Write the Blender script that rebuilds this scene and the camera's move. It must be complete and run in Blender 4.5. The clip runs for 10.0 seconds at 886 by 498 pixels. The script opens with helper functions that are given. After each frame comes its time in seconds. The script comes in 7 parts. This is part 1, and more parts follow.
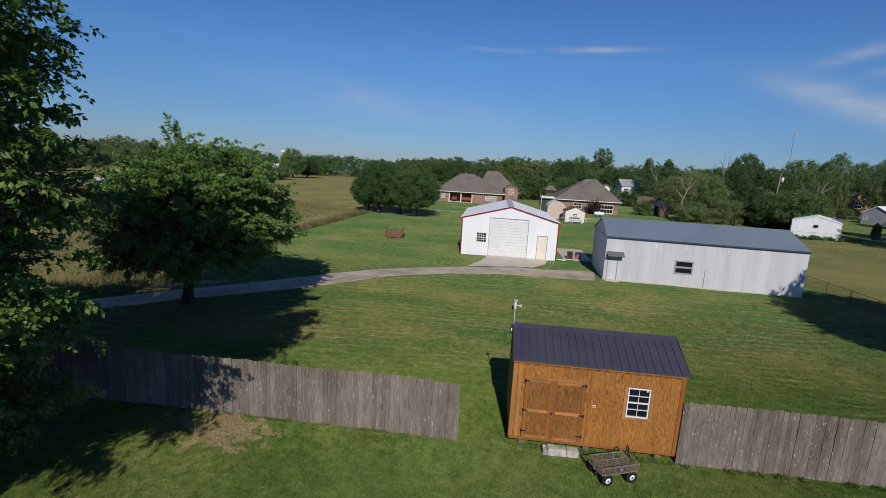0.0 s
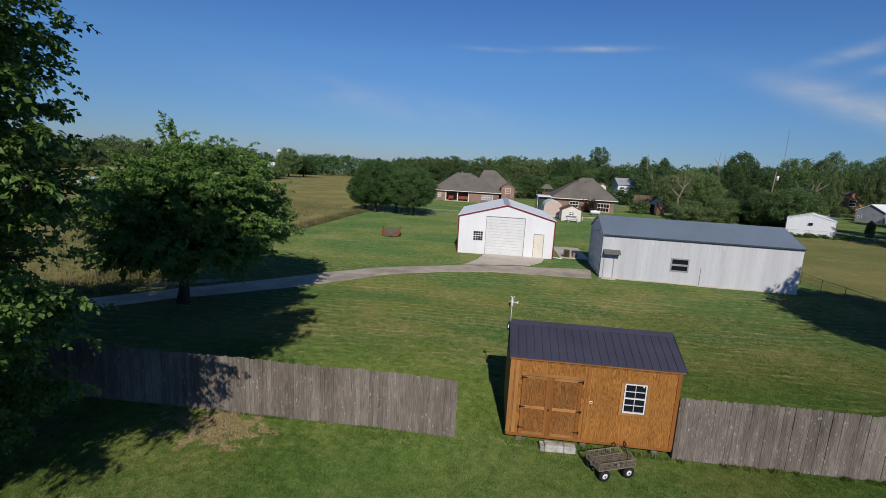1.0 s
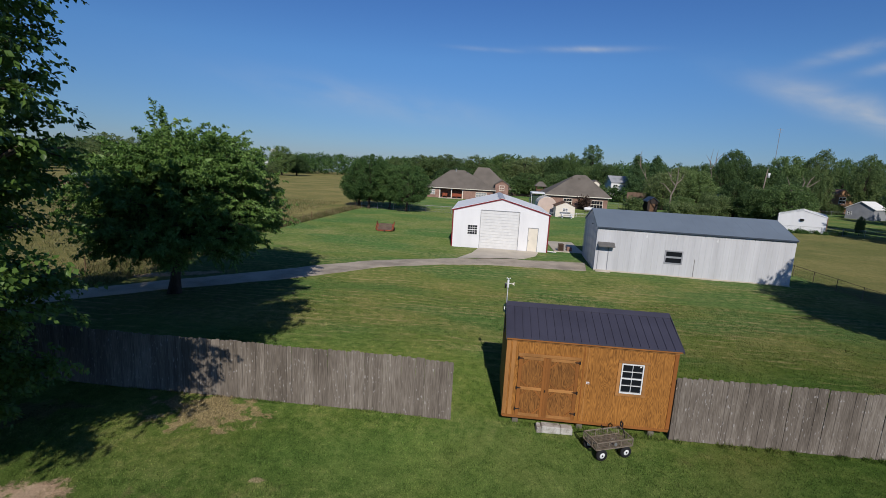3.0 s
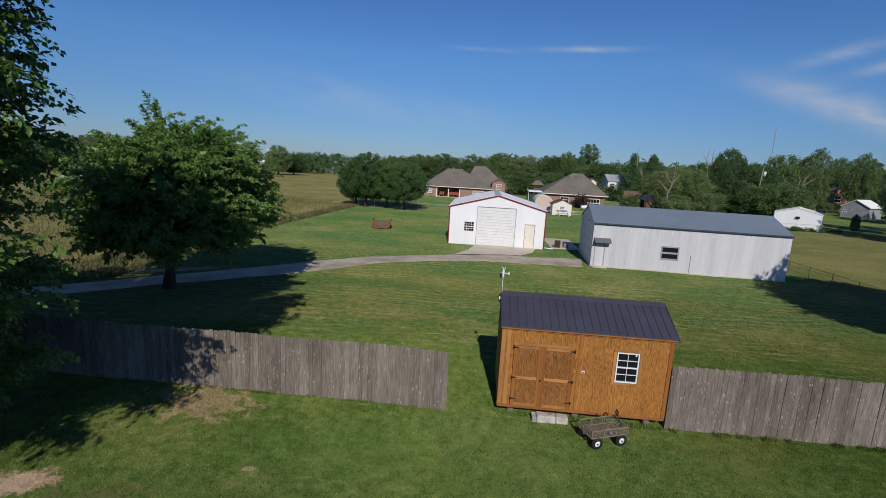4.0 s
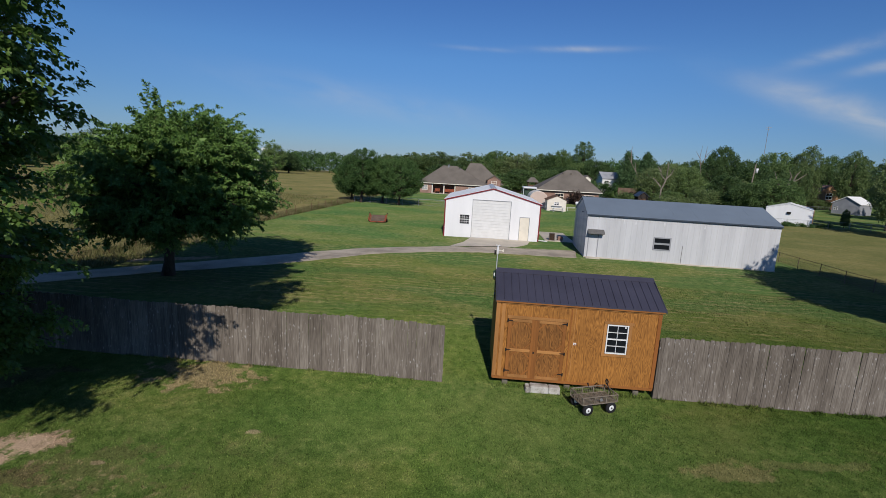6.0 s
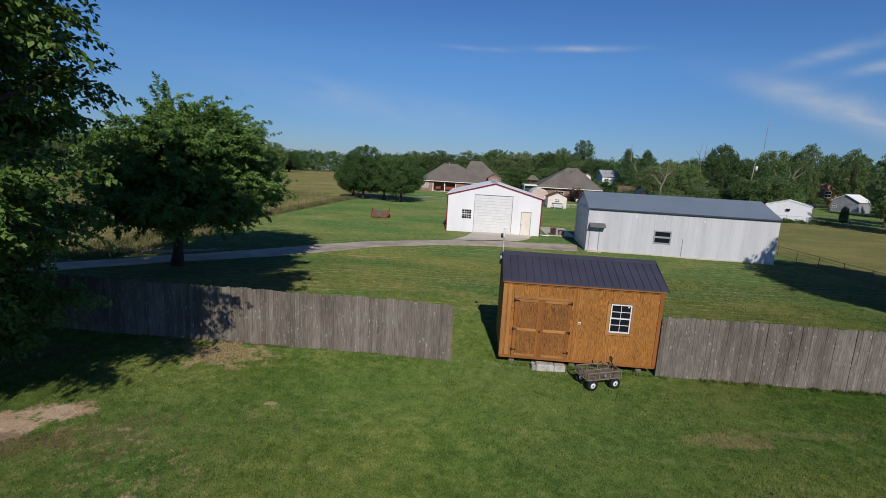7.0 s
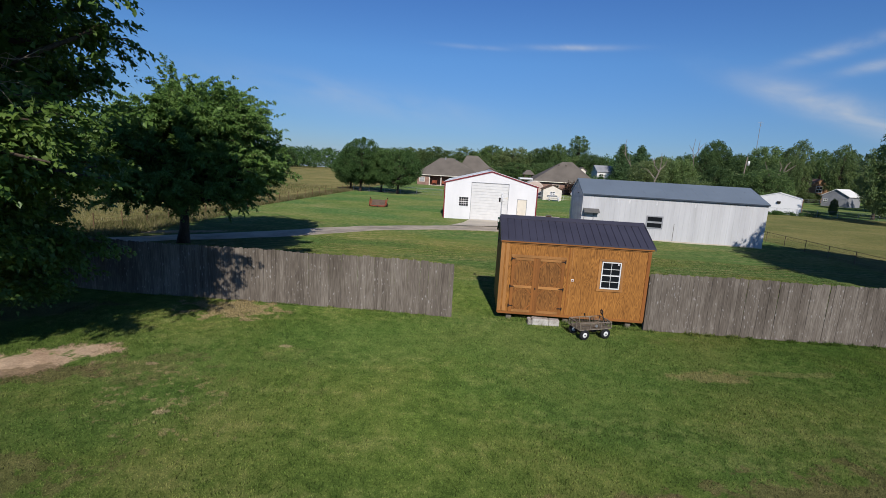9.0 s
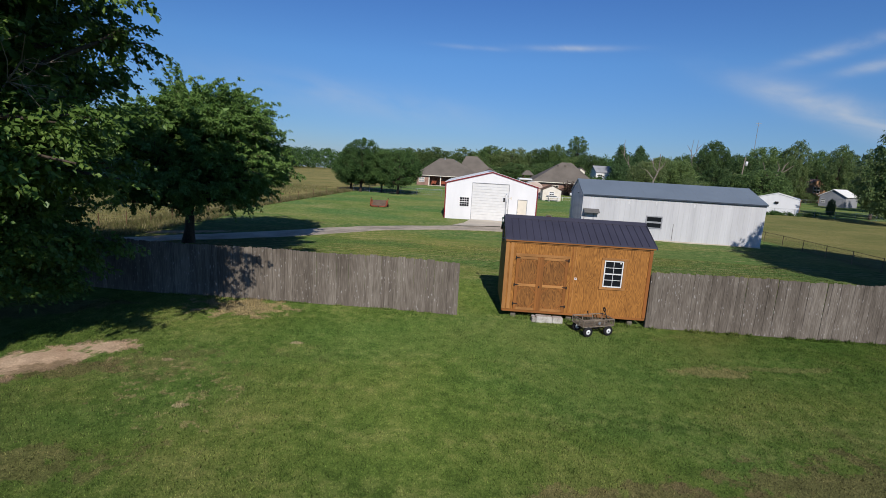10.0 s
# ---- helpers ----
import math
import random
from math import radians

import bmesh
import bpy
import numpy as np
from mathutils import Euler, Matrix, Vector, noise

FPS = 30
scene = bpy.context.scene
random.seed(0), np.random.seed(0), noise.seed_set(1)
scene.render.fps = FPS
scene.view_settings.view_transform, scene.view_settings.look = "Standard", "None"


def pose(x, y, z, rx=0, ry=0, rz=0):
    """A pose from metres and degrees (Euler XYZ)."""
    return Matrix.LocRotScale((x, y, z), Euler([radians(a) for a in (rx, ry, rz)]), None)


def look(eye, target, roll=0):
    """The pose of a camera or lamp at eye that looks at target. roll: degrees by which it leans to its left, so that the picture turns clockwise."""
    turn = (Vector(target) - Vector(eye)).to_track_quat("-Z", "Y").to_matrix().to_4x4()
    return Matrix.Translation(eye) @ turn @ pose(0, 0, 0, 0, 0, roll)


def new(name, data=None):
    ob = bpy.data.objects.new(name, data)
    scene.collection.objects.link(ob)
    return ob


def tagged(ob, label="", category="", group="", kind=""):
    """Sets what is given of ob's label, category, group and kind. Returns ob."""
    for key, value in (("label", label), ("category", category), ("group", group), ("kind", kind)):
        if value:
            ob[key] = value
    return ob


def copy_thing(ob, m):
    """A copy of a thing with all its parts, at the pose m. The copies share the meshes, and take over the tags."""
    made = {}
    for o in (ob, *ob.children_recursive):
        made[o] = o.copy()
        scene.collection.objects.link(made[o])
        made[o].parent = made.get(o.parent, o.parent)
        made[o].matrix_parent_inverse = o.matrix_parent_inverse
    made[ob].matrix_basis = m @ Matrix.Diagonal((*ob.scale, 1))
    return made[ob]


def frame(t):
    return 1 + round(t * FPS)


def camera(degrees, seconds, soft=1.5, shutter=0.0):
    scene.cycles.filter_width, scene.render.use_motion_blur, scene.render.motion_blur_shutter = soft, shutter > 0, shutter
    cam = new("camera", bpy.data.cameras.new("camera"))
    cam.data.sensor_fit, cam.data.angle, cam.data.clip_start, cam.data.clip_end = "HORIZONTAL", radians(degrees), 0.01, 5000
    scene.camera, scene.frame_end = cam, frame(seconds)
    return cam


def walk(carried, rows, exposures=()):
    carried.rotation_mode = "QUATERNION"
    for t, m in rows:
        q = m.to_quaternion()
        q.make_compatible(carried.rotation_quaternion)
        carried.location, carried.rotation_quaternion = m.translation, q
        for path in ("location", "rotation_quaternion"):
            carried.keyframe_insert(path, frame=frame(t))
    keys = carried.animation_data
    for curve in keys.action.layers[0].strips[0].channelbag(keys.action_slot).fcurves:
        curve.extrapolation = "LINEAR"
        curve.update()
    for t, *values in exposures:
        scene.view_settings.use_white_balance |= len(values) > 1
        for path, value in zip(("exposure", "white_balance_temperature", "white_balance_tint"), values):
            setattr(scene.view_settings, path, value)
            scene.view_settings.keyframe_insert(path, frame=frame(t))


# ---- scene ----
cam = camera(86.2, 10.0, soft=0.5)
PATH = [
    (0, (-0.95, -13.46, 8.241), (-1.152, -11.502, 7.888), 3.3),
    (0.5, (-0.93, -13.469, 8.219), (-1.126, -11.51, 7.865), 3.2),
    (1, (-0.945, -13.469, 8.168), (-1.133, -11.51, 7.813), 3.2),
    (1.5, (-0.96, -13.457, 8.107), (-1.142, -11.497, 7.754), 3.2),
    (2, (-0.955, -13.449, 7.973), (-1.132, -11.488, 7.619), 3.1),
    (2.5, (-0.981, -13.435, 7.763), (-1.15, -11.474, 7.408), 3.2),
    (4, (-0.87, -13.401, 7.229), (-1.021, -11.439, 6.875), 3.2),
    (4.5, (-0.815, -13.503, 7.092), (-0.96, -11.54, 6.734), 3.3),
    (5, (-0.775, -13.602, 6.933), (-0.915, -11.638, 6.578), 3.2),
    (5.5, (-0.758, -13.758, 6.799), (-0.892, -11.794, 6.444), 3.2),
    (7, (-1.034, -14.546, 6.146), (-1.164, -12.583, 5.79), 3.2),
    (7.5, (-1.089, -14.824, 5.861), (-1.215, -12.86, 5.504), 3.2),
    (8, (-1.148, -15.106, 5.52), (-1.269, -13.142, 5.162), 3.2),
    (8.5, (-1.143, -15.387, 5.227), (-1.261, -13.423, 4.869), 3.2),
    (9, (-1.084, -15.689, 5.083), (-1.195, -13.725, 4.722), 3.3),
    (9.5, (-1.155, -15.904, 5.089), (-1.264, -13.94, 4.729), 3.3),
    (10, (-1.312, -16.029, 5.084), (-1.417, -14.064, 4.725), 3.3),
]
walk(cam, [(t, look(eye, target, roll)) for t, eye, target, roll in PATH], [(0.0, -0.10), (5.5, -0.10), (7.0, -0.07), (8.5, 0.03), (10.0, 0.07)])


# ---- light ----
SUN = Vector((0.087, -0.825, 0.558)).normalized()
lamp = new("sun", bpy.data.lights.new("sun", "SUN"))
lamp.data.energy, lamp.data.angle, lamp.data.color = 3.75, radians(0.53), (1.0, 0.94, 0.85)
lamp.matrix_world = look(SUN * 80, (0, 0, 0))
scene.view_settings.exposure = 0.0


def make_sky():
    world = bpy.data.worlds.new("sky")
    scene.world = world
    world.use_nodes = True
    t = world.node_tree
    t.nodes.clear()
    L = t.links.new

    def math_node(op, a, b=None, c=None):
        n = t.nodes.new("ShaderNodeMath")
        n.operation = op
        for k, v in enumerate((a, b, c)):
            if v is None:
                continue
            if isinstance(v, (int, float)):
                n.inputs[k].default_value = v
            else:
                L(v, n.inputs[k])
        return n.outputs[0]

    sky = t.nodes.new("ShaderNodeTexSky")
    sky.sky_type, sky.sun_disc = "NISHITA", False
    sky.sun_elevation, sky.sun_rotation = math.asin(SUN.z), math.atan2(SUN.x, SUN.y)
    sky.altitude, sky.air_density, sky.dust_density, sky.ozone_density = 400, 1.0, 0.05, 6.0
    tc = t.nodes.new("ShaderNodeTexCoord")
    sep = t.nodes.new("ShaderNodeSeparateXYZ")
    L(tc.outputs["Generated"], sep.inputs[0])
    u = math_node("ARCTAN2", sep.outputs[0], sep.outputs[1])
    v = math_node("ARCSINE", sep.outputs[2])
    comb = t.nodes.new("ShaderNodeCombineXYZ")
    L(math_node("MULTIPLY", u, 7.0), comb.inputs[0])
    L(math_node("MULTIPLY", math_node("ADD", v, math_node("MULTIPLY", u, 0.20)), 19.0), comb.inputs[1])
    no = t.nodes.new("ShaderNodeTexNoise")
    no.inputs["Scale"].default_value, no.inputs["Detail"].default_value, no.inputs["Roughness"].default_value = 1.0, 5.0, 0.52
    no.inputs["Distortion"].default_value = 0.4
    L(comb.outputs[0], no.inputs["Vector"])
    total = None
    # thin cirrus: bearing, height, half length, half width, slope, strength
    for u0, v0, su, sv, slope, amount in CIRRUS:
        du = math_node("SUBTRACT", u, u0)
        a = math_node("POWER", math_node("ABSOLUTE", math_node("DIVIDE", du, su)), 2.0)
        dv = math_node("SUBTRACT", math_node("SUBTRACT", v, v0), math_node("MULTIPLY", du, slope))
        b = math_node("POWER", math_node("ABSOLUTE", math_node("DIVIDE", dv, sv)), 2.0)
        g = math_node("MULTIPLY", math_node("EXPONENT", math_node("MULTIPLY", math_node("ADD", a, b), -1.0)), amount)
        total = g if total is None else math_node("ADD", total, g)
    puff = math_node("MULTIPLY", math_node("SUBTRACT", no.outputs[0], 0.28), 2.2)
    mask = t.nodes.new("ShaderNodeClamp")
    L(math_node("MULTIPLY", total, puff), mask.inputs[0])
    mix = t.nodes.new("ShaderNodeMix")
    mix.data_type = "RGBA"
    L(mask.outputs[0], mix.inputs[0])
    # clear, dry air: deeper blue overhead, paler towards the horizon
    clear = t.nodes.new("ShaderNodeValToRGB")
    stops = ((0.0, (0.275, 0.345, 0.50)), (0.06, (0.345, 0.44, 0.57)), (0.127, (0.40, 0.55, 0.69)), (0.22, (0.36, 0.52, 0.73)), (0.45, (0.34, 0.45, 0.57)), (1.0, (0.34, 0.41, 0.48)))
    while len(clear.color_ramp.elements) < len(stops):
        clear.color_ramp.elements.new(0.5)
    for e, (pos, c) in zip(clear.color_ramp.elements, stops):
        e.position, e.color = pos, (*c, 1)
    L(math_node("DIVIDE", v, math.pi / 2), clear.inputs[0])
    deep = t.nodes.new("ShaderNodeVectorMath")
    deep.operation = "MULTIPLY"
    L(sky.outputs[0], deep.inputs[0])
    L(clear.outputs[0], deep.inputs[1])
    L(deep.outputs[0], mix.inputs[6])
    mix.inputs[7].default_value = (3.6, 4.0, 4.6, 1)
    bg = t.nodes.new("ShaderNodeBackground")
    bg.inputs[1].default_value = 0.13
    L(mix.outputs[2], bg.inputs[0])
    out = t.nodes.new("ShaderNodeOutputWorld")
    L(bg.outputs[0], out.inputs[0])


CIRRUS = [
    (0.177, 0.227, 0.075, 0.005, -0.01, 1.1),
    (-0.01, 0.224, 0.06, 0.004, -0.03, 0.4),
    (-0.22, 0.112, 0.24, 0.028, -0.09, 0.36),
    (0.62, 0.114, 0.13, 0.021, -0.36, 1.35),
    (0.61, 0.210, 0.075, 0.010, 0.23, 0.85),
    (0.65, 0.182, 0.045, 0.009, 0.2, 0.65),
]
make_sky()


# ---- materials ----
def surface(name, stops, scale=1.0, stretch=(1, 1, 1), rough=0.7, metal=0.0, bump=0.2, fine=40.0, fine_amount=0.35, per_object=0.0, per_island=0.0, translucent=0.0, spec=0.3, rot=0.0):
    """Two scales of noise drive the colour; the finer one the relief too."""
    m = bpy.data.materials.new(name)
    m.use_nodes = True
    t = m.node_tree
    L = t.links.new
    p = t.nodes["Principled BSDF"]
    geo = t.nodes.new("ShaderNodeNewGeometry")
    mp = t.nodes.new("ShaderNodeMapping")
    mp.inputs["Scale"].default_value = stretch
    mp.inputs["Rotation"].default_value = (0, 0, rot)
    L(geo.outputs["Position"], mp.inputs["Vector"])
    big = t.nodes.new("ShaderNodeTexNoise")
    big.inputs["Scale"].default_value, big.inputs["Detail"].default_value = scale, 5.0
    small = t.nodes.new("ShaderNodeTexNoise")
    small.inputs["Scale"].default_value, small.inputs["Detail"].default_value = fine, 4.0
    vector = mp.outputs["Vector"]
    info = t.nodes.new("ShaderNodeObjectInfo")
    if per_object:
        add = t.nodes.new("ShaderNodeVectorMath")
        mul = t.nodes.new("ShaderNodeMath")
        mul.operation = "MULTIPLY"
        mul.inputs[1].default_value = 37.0
        L(info.outputs["Random"], mul.inputs[0])
        L(vector, add.inputs[0])
        L(mul.outputs[0], add.inputs[1])
        vector = add.outputs[0]
    L(vector, big.inputs["Vector"])
    L(vector, small.inputs["Vector"])
    f = t.nodes.new("ShaderNodeMath")
    f.operation = "MULTIPLY_ADD"
    L(small.outputs[0], f.inputs[0])
    f.inputs[1].default_value = fine_amount
    half = t.nodes.new("ShaderNodeMath")
    half.operation = "SUBTRACT"
    L(big.outputs[0], half.inputs[0])
    half.inputs[1].default_value = fine_amount * 0.5
    L(half.outputs[0], f.inputs[2])
    fac = f.outputs[0]
    for amount, socket in ((per_object, info.outputs["Random"]), (per_island, geo.outputs["Random Per Island"])):
        if amount:
            a = t.nodes.new("ShaderNodeMath")
            a.operation = "MULTIPLY_ADD"
            L(socket, a.inputs[0])
            a.inputs[1].default_value = amount
            b = t.nodes.new("ShaderNodeMath")
            b.operation = "SUBTRACT"
            L(fac, b.inputs[0])
            b.inputs[1].default_value = amount * 0.5
            L(b.outputs[0], a.inputs[2])
            fac = a.outputs[0]
    ramp = t.nodes.new("ShaderNodeValToRGB")
    while len(ramp.color_ramp.elements) < len(stops):
        ramp.color_ramp.elements.new(0.5)
    for e, (pos, c) in zip(ramp.color_ramp.elements, stops):
        e.position, e.color = pos, (*c, 1)
    L(fac, ramp.inputs[0])
    L(ramp.outputs[0], p.inputs["Base Color"])
    p.inputs["Roughness"].default_value, p.inputs["Metallic"].default_value = rough, metal
    p.inputs["Specular IOR Level"].default_value = spec
    if bump:
        bp = t.nodes.new("ShaderNodeBump")
        bp.inputs["Strength"].default_value, bp.inputs["Distance"].default_value = bump, 0.02
        L(small.outputs[0], bp.inputs["Height"])
        L(bp.outputs[0], p.inputs["Normal"])
    if translucent:
        tr = t.nodes.new("ShaderNodeBsdfTranslucent")
        mx = t.nodes.new("ShaderNodeMixShader")
        mx.inputs[0].default_value = translucent
        L(ramp.outputs[0], tr.inputs["Color"])
        L(p.outputs[0], mx.inputs[1])
        L(tr.outputs[0], mx.inputs[2])
        L(mx.outputs[0], t.nodes["Material Output"].inputs[0])
    return m


def around(c, d=0.3):
    """Three stops round one colour."""
    return [(0.3, tuple(v * (1 - d) for v in c)), (0.5, c), (0.7, tuple(min(1, v * (1 + d * 0.8)) for v in c))]


def ply_wood(name, light, dark):
    """Stained plywood with long cathedral grain."""
    m = bpy.data.materials.new(name)
    m.use_nodes = True
    t = m.node_tree
    L = t.links.new
    p = t.nodes["Principled BSDF"]
    geo = t.nodes.new("ShaderNodeNewGeometry")
    mp = t.nodes.new("ShaderNodeMapping")
    mp.inputs["Scale"].default_value = (1.0, 1.0, 0.13)
    L(geo.outputs["Position"], mp.inputs["Vector"])
    base = t.nodes.new("ShaderNodeTexNoise")
    base.inputs["Scale"].default_value, base.inputs["Detail"].default_value, base.inputs["Distortion"].default_value = 3.6, 3.0, 0.5
    L(mp.outputs[0], base.inputs["Vector"])
    k = t.nodes.new("ShaderNodeMath")
    k.operation = "MULTIPLY"
    L(base.outputs[0], k.inputs[0])
    k.inputs[1].default_value = 42.0
    fr = t.nodes.new("ShaderNodeMath")
    fr.operation = "PINGPONG"
    L(k.outputs[0], fr.inputs[0])
    fr.inputs[1].default_value = 1.0
    mp2 = t.nodes.new("ShaderNodeMapping")
    mp2.inputs["Scale"].default_value = (1.0, 1.0, 0.05)
    L(geo.outputs["Position"], mp2.inputs["Vector"])
    fibre = t.nodes.new("ShaderNodeTexNoise")
    fibre.inputs["Scale"].default_value, fibre.inputs["Detail"].default_value = 70.0, 4.0
    L(mp2.outputs[0], fibre.inputs["Vector"])
    tone = t.nodes.new("ShaderNodeTexNoise")
    tone.inputs["Scale"].default_value, tone.inputs["Detail"].default_value = 0.9, 3.0
    L(geo.outputs["Position"], tone.inputs["Vector"])
    s = t.nodes.new("ShaderNodeMath")
    s.operation = "MULTIPLY_ADD"
    L(fr.outputs[0], s.inputs[0])
    s.inputs[1].default_value = 0.34
    s2 = t.nodes.new("ShaderNodeMath")
    s2.operation = "MULTIPLY_ADD"
    L(fibre.outputs[0], s2.inputs[0])
    s2.inputs[1].default_value = 0.55
    s3 = t.nodes.new("ShaderNodeMath")
    s3.operation = "MULTIPLY"
    L(tone.outputs[0], s3.inputs[0])
    s3.inputs[1].default_value = 0.35
    L(s3.outputs[0], s2.inputs[2])
    L(s2.outputs[0], s.inputs[2])
    ramp = t.nodes.new("ShaderNodeValToRGB")
    ramp.color_ramp.elements[0].position, ramp.color_ramp.elements[0].color = 0.3, (*dark, 1)
    ramp.color_ramp.elements[1].position, ramp.color_ramp.elements[1].color = 0.85, (*light, 1)
    L(s.outputs[0], ramp.inputs[0])
    L(ramp.outputs[0], p.inputs["Base Color"])
    p.inputs["Roughness"].default_value = 0.6
    p.inputs["Specular IOR Level"].default_value = 0.25
    bp = t.nodes.new("ShaderNodeBump")
    bp.inputs["Strength"].default_value, bp.inputs["Distance"].default_value = 0.25, 0.004
    L(fibre.outputs[0], bp.inputs["Height"])
    L(bp.outputs[0], p.inputs["Normal"])
    return m


def board_wood(name):
    """Weathered grey fence boards: grain along the board, pale flakes, a tone of its own for each board."""
    m = bpy.data.materials.new(name)
    m.use_nodes = True
    t = m.node_tree
    L = t.links.new
    p = t.nodes["Principled BSDF"]
    geo = t.nodes.new("ShaderNodeNewGeometry")
    info = t.nodes.new("ShaderNodeObjectInfo")

    def noise_of(stretch, scale, detail):
        mp = t.nodes.new("ShaderNodeMapping")
        mp.inputs["Scale"].default_value = stretch
        L(geo.outputs["Position"], mp.inputs["Vector"])
        n = t.nodes.new("ShaderNodeTexNoise")
        n.inputs["Scale"].default_value, n.inputs["Detail"].default_value = scale, detail
        L(mp.outputs[0], n.inputs["Vector"])
        return n.outputs[0]

    def m2(op, a, b, c=None):
        n = t.nodes.new("ShaderNodeMath")
        n.operation = op
        for k, v in enumerate((a, b, c)):
            if isinstance(v, (int, float)):
                n.inputs[k].default_value = v
            elif v is not None:
                L(v, n.inputs[k])
        return n.outputs[0]

    grain = noise_of((1, 1, 0.06), 45.0, 4.0)
    stain = noise_of((1, 1, 0.5), 0.8, 4.0)
    damp = noise_of((1, 1, 0.35), 4.0, 3.0)
    fac = m2("ADD", m2("MULTIPLY", grain, 0.60), m2("ADD", m2("MULTIPLY", info.outputs["Random"], 0.13), m2("ADD", m2("MULTIPLY", stain, 0.45), m2("MULTIPLY", damp, 0.15))))
    ramp = t.nodes.new("ShaderNodeValToRGB")
    ramp.color_ramp.elements.new(0.5)
    for e, (pos, c) in zip(ramp.color_ramp.elements, ((0.40, (0.076, 0.063, 0.051)), (0.66, (0.176, 0.150, 0.126)), (0.92, (0.325, 0.290, 0.250)))):
        e.position, e.color = pos, (*c, 1)
    L(fac, ramp.inputs[0])
    vo = t.nodes.new("ShaderNodeTexVoronoi")
    vo.inputs["Scale"].default_value = 8.4
    mp = t.nodes.new("ShaderNodeMapping")
    mp.inputs["Scale"].default_value = (1.7, 1.0, 0.62)
    L(geo.outputs["Position"], mp.inputs["Vector"])
    wob = t.nodes.new("ShaderNodeTexNoise")
    wob.inputs["Scale"].default_value = 12.0
    L(mp.outputs[0], wob.inputs["Vector"])
    mixv = t.nodes.new("ShaderNodeMix")
    mixv.data_type = "VECTOR"
    mixv.inputs[0].default_value = 0.12
    L(mp.outputs[0], mixv.inputs[4])
    L(wob.outputs[1], mixv.inputs[5])
    L(mixv.outputs[1], vo.inputs["Vector"])
    sharp = m2("SMOOTH_MIN", m2("MULTIPLY", m2("SUBTRACT", m2("MULTIPLY", damp, 0.40), vo.outputs["Distance"]), 10.0), 1.0, 0.05)
    cl = t.nodes.new("ShaderNodeClamp")
    L(m2("MULTIPLY", sharp, m2("GREATER_THAN", damp, 0.38)), cl.inputs[0])
    mix = t.nodes.new("ShaderNodeMix")
    mix.data_type = "RGBA"
    L(m2("MULTIPLY", cl.outputs[0], 0.62), mix.inputs[0])
    L(ramp.outputs[0], mix.inputs[6])
    mix.inputs[7].default_value = (0.46, 0.44, 0.43, 1)
    L(mix.outputs[2], p.inputs["Base Color"])
    p.inputs["Roughness"].default_value = 0.9
    p.inputs["Diffuse Roughness"].default_value = 1.0
    p.inputs["Specular IOR Level"].default_value = 0.15
    bp = t.nodes.new("ShaderNodeBump")
    bp.inputs["Strength"].default_value, bp.inputs["Distance"].default_value = 0.5, 0.006
    L(grain, bp.inputs["Height"])
    L(bp.outputs[0], p.inputs["Normal"])
    return m


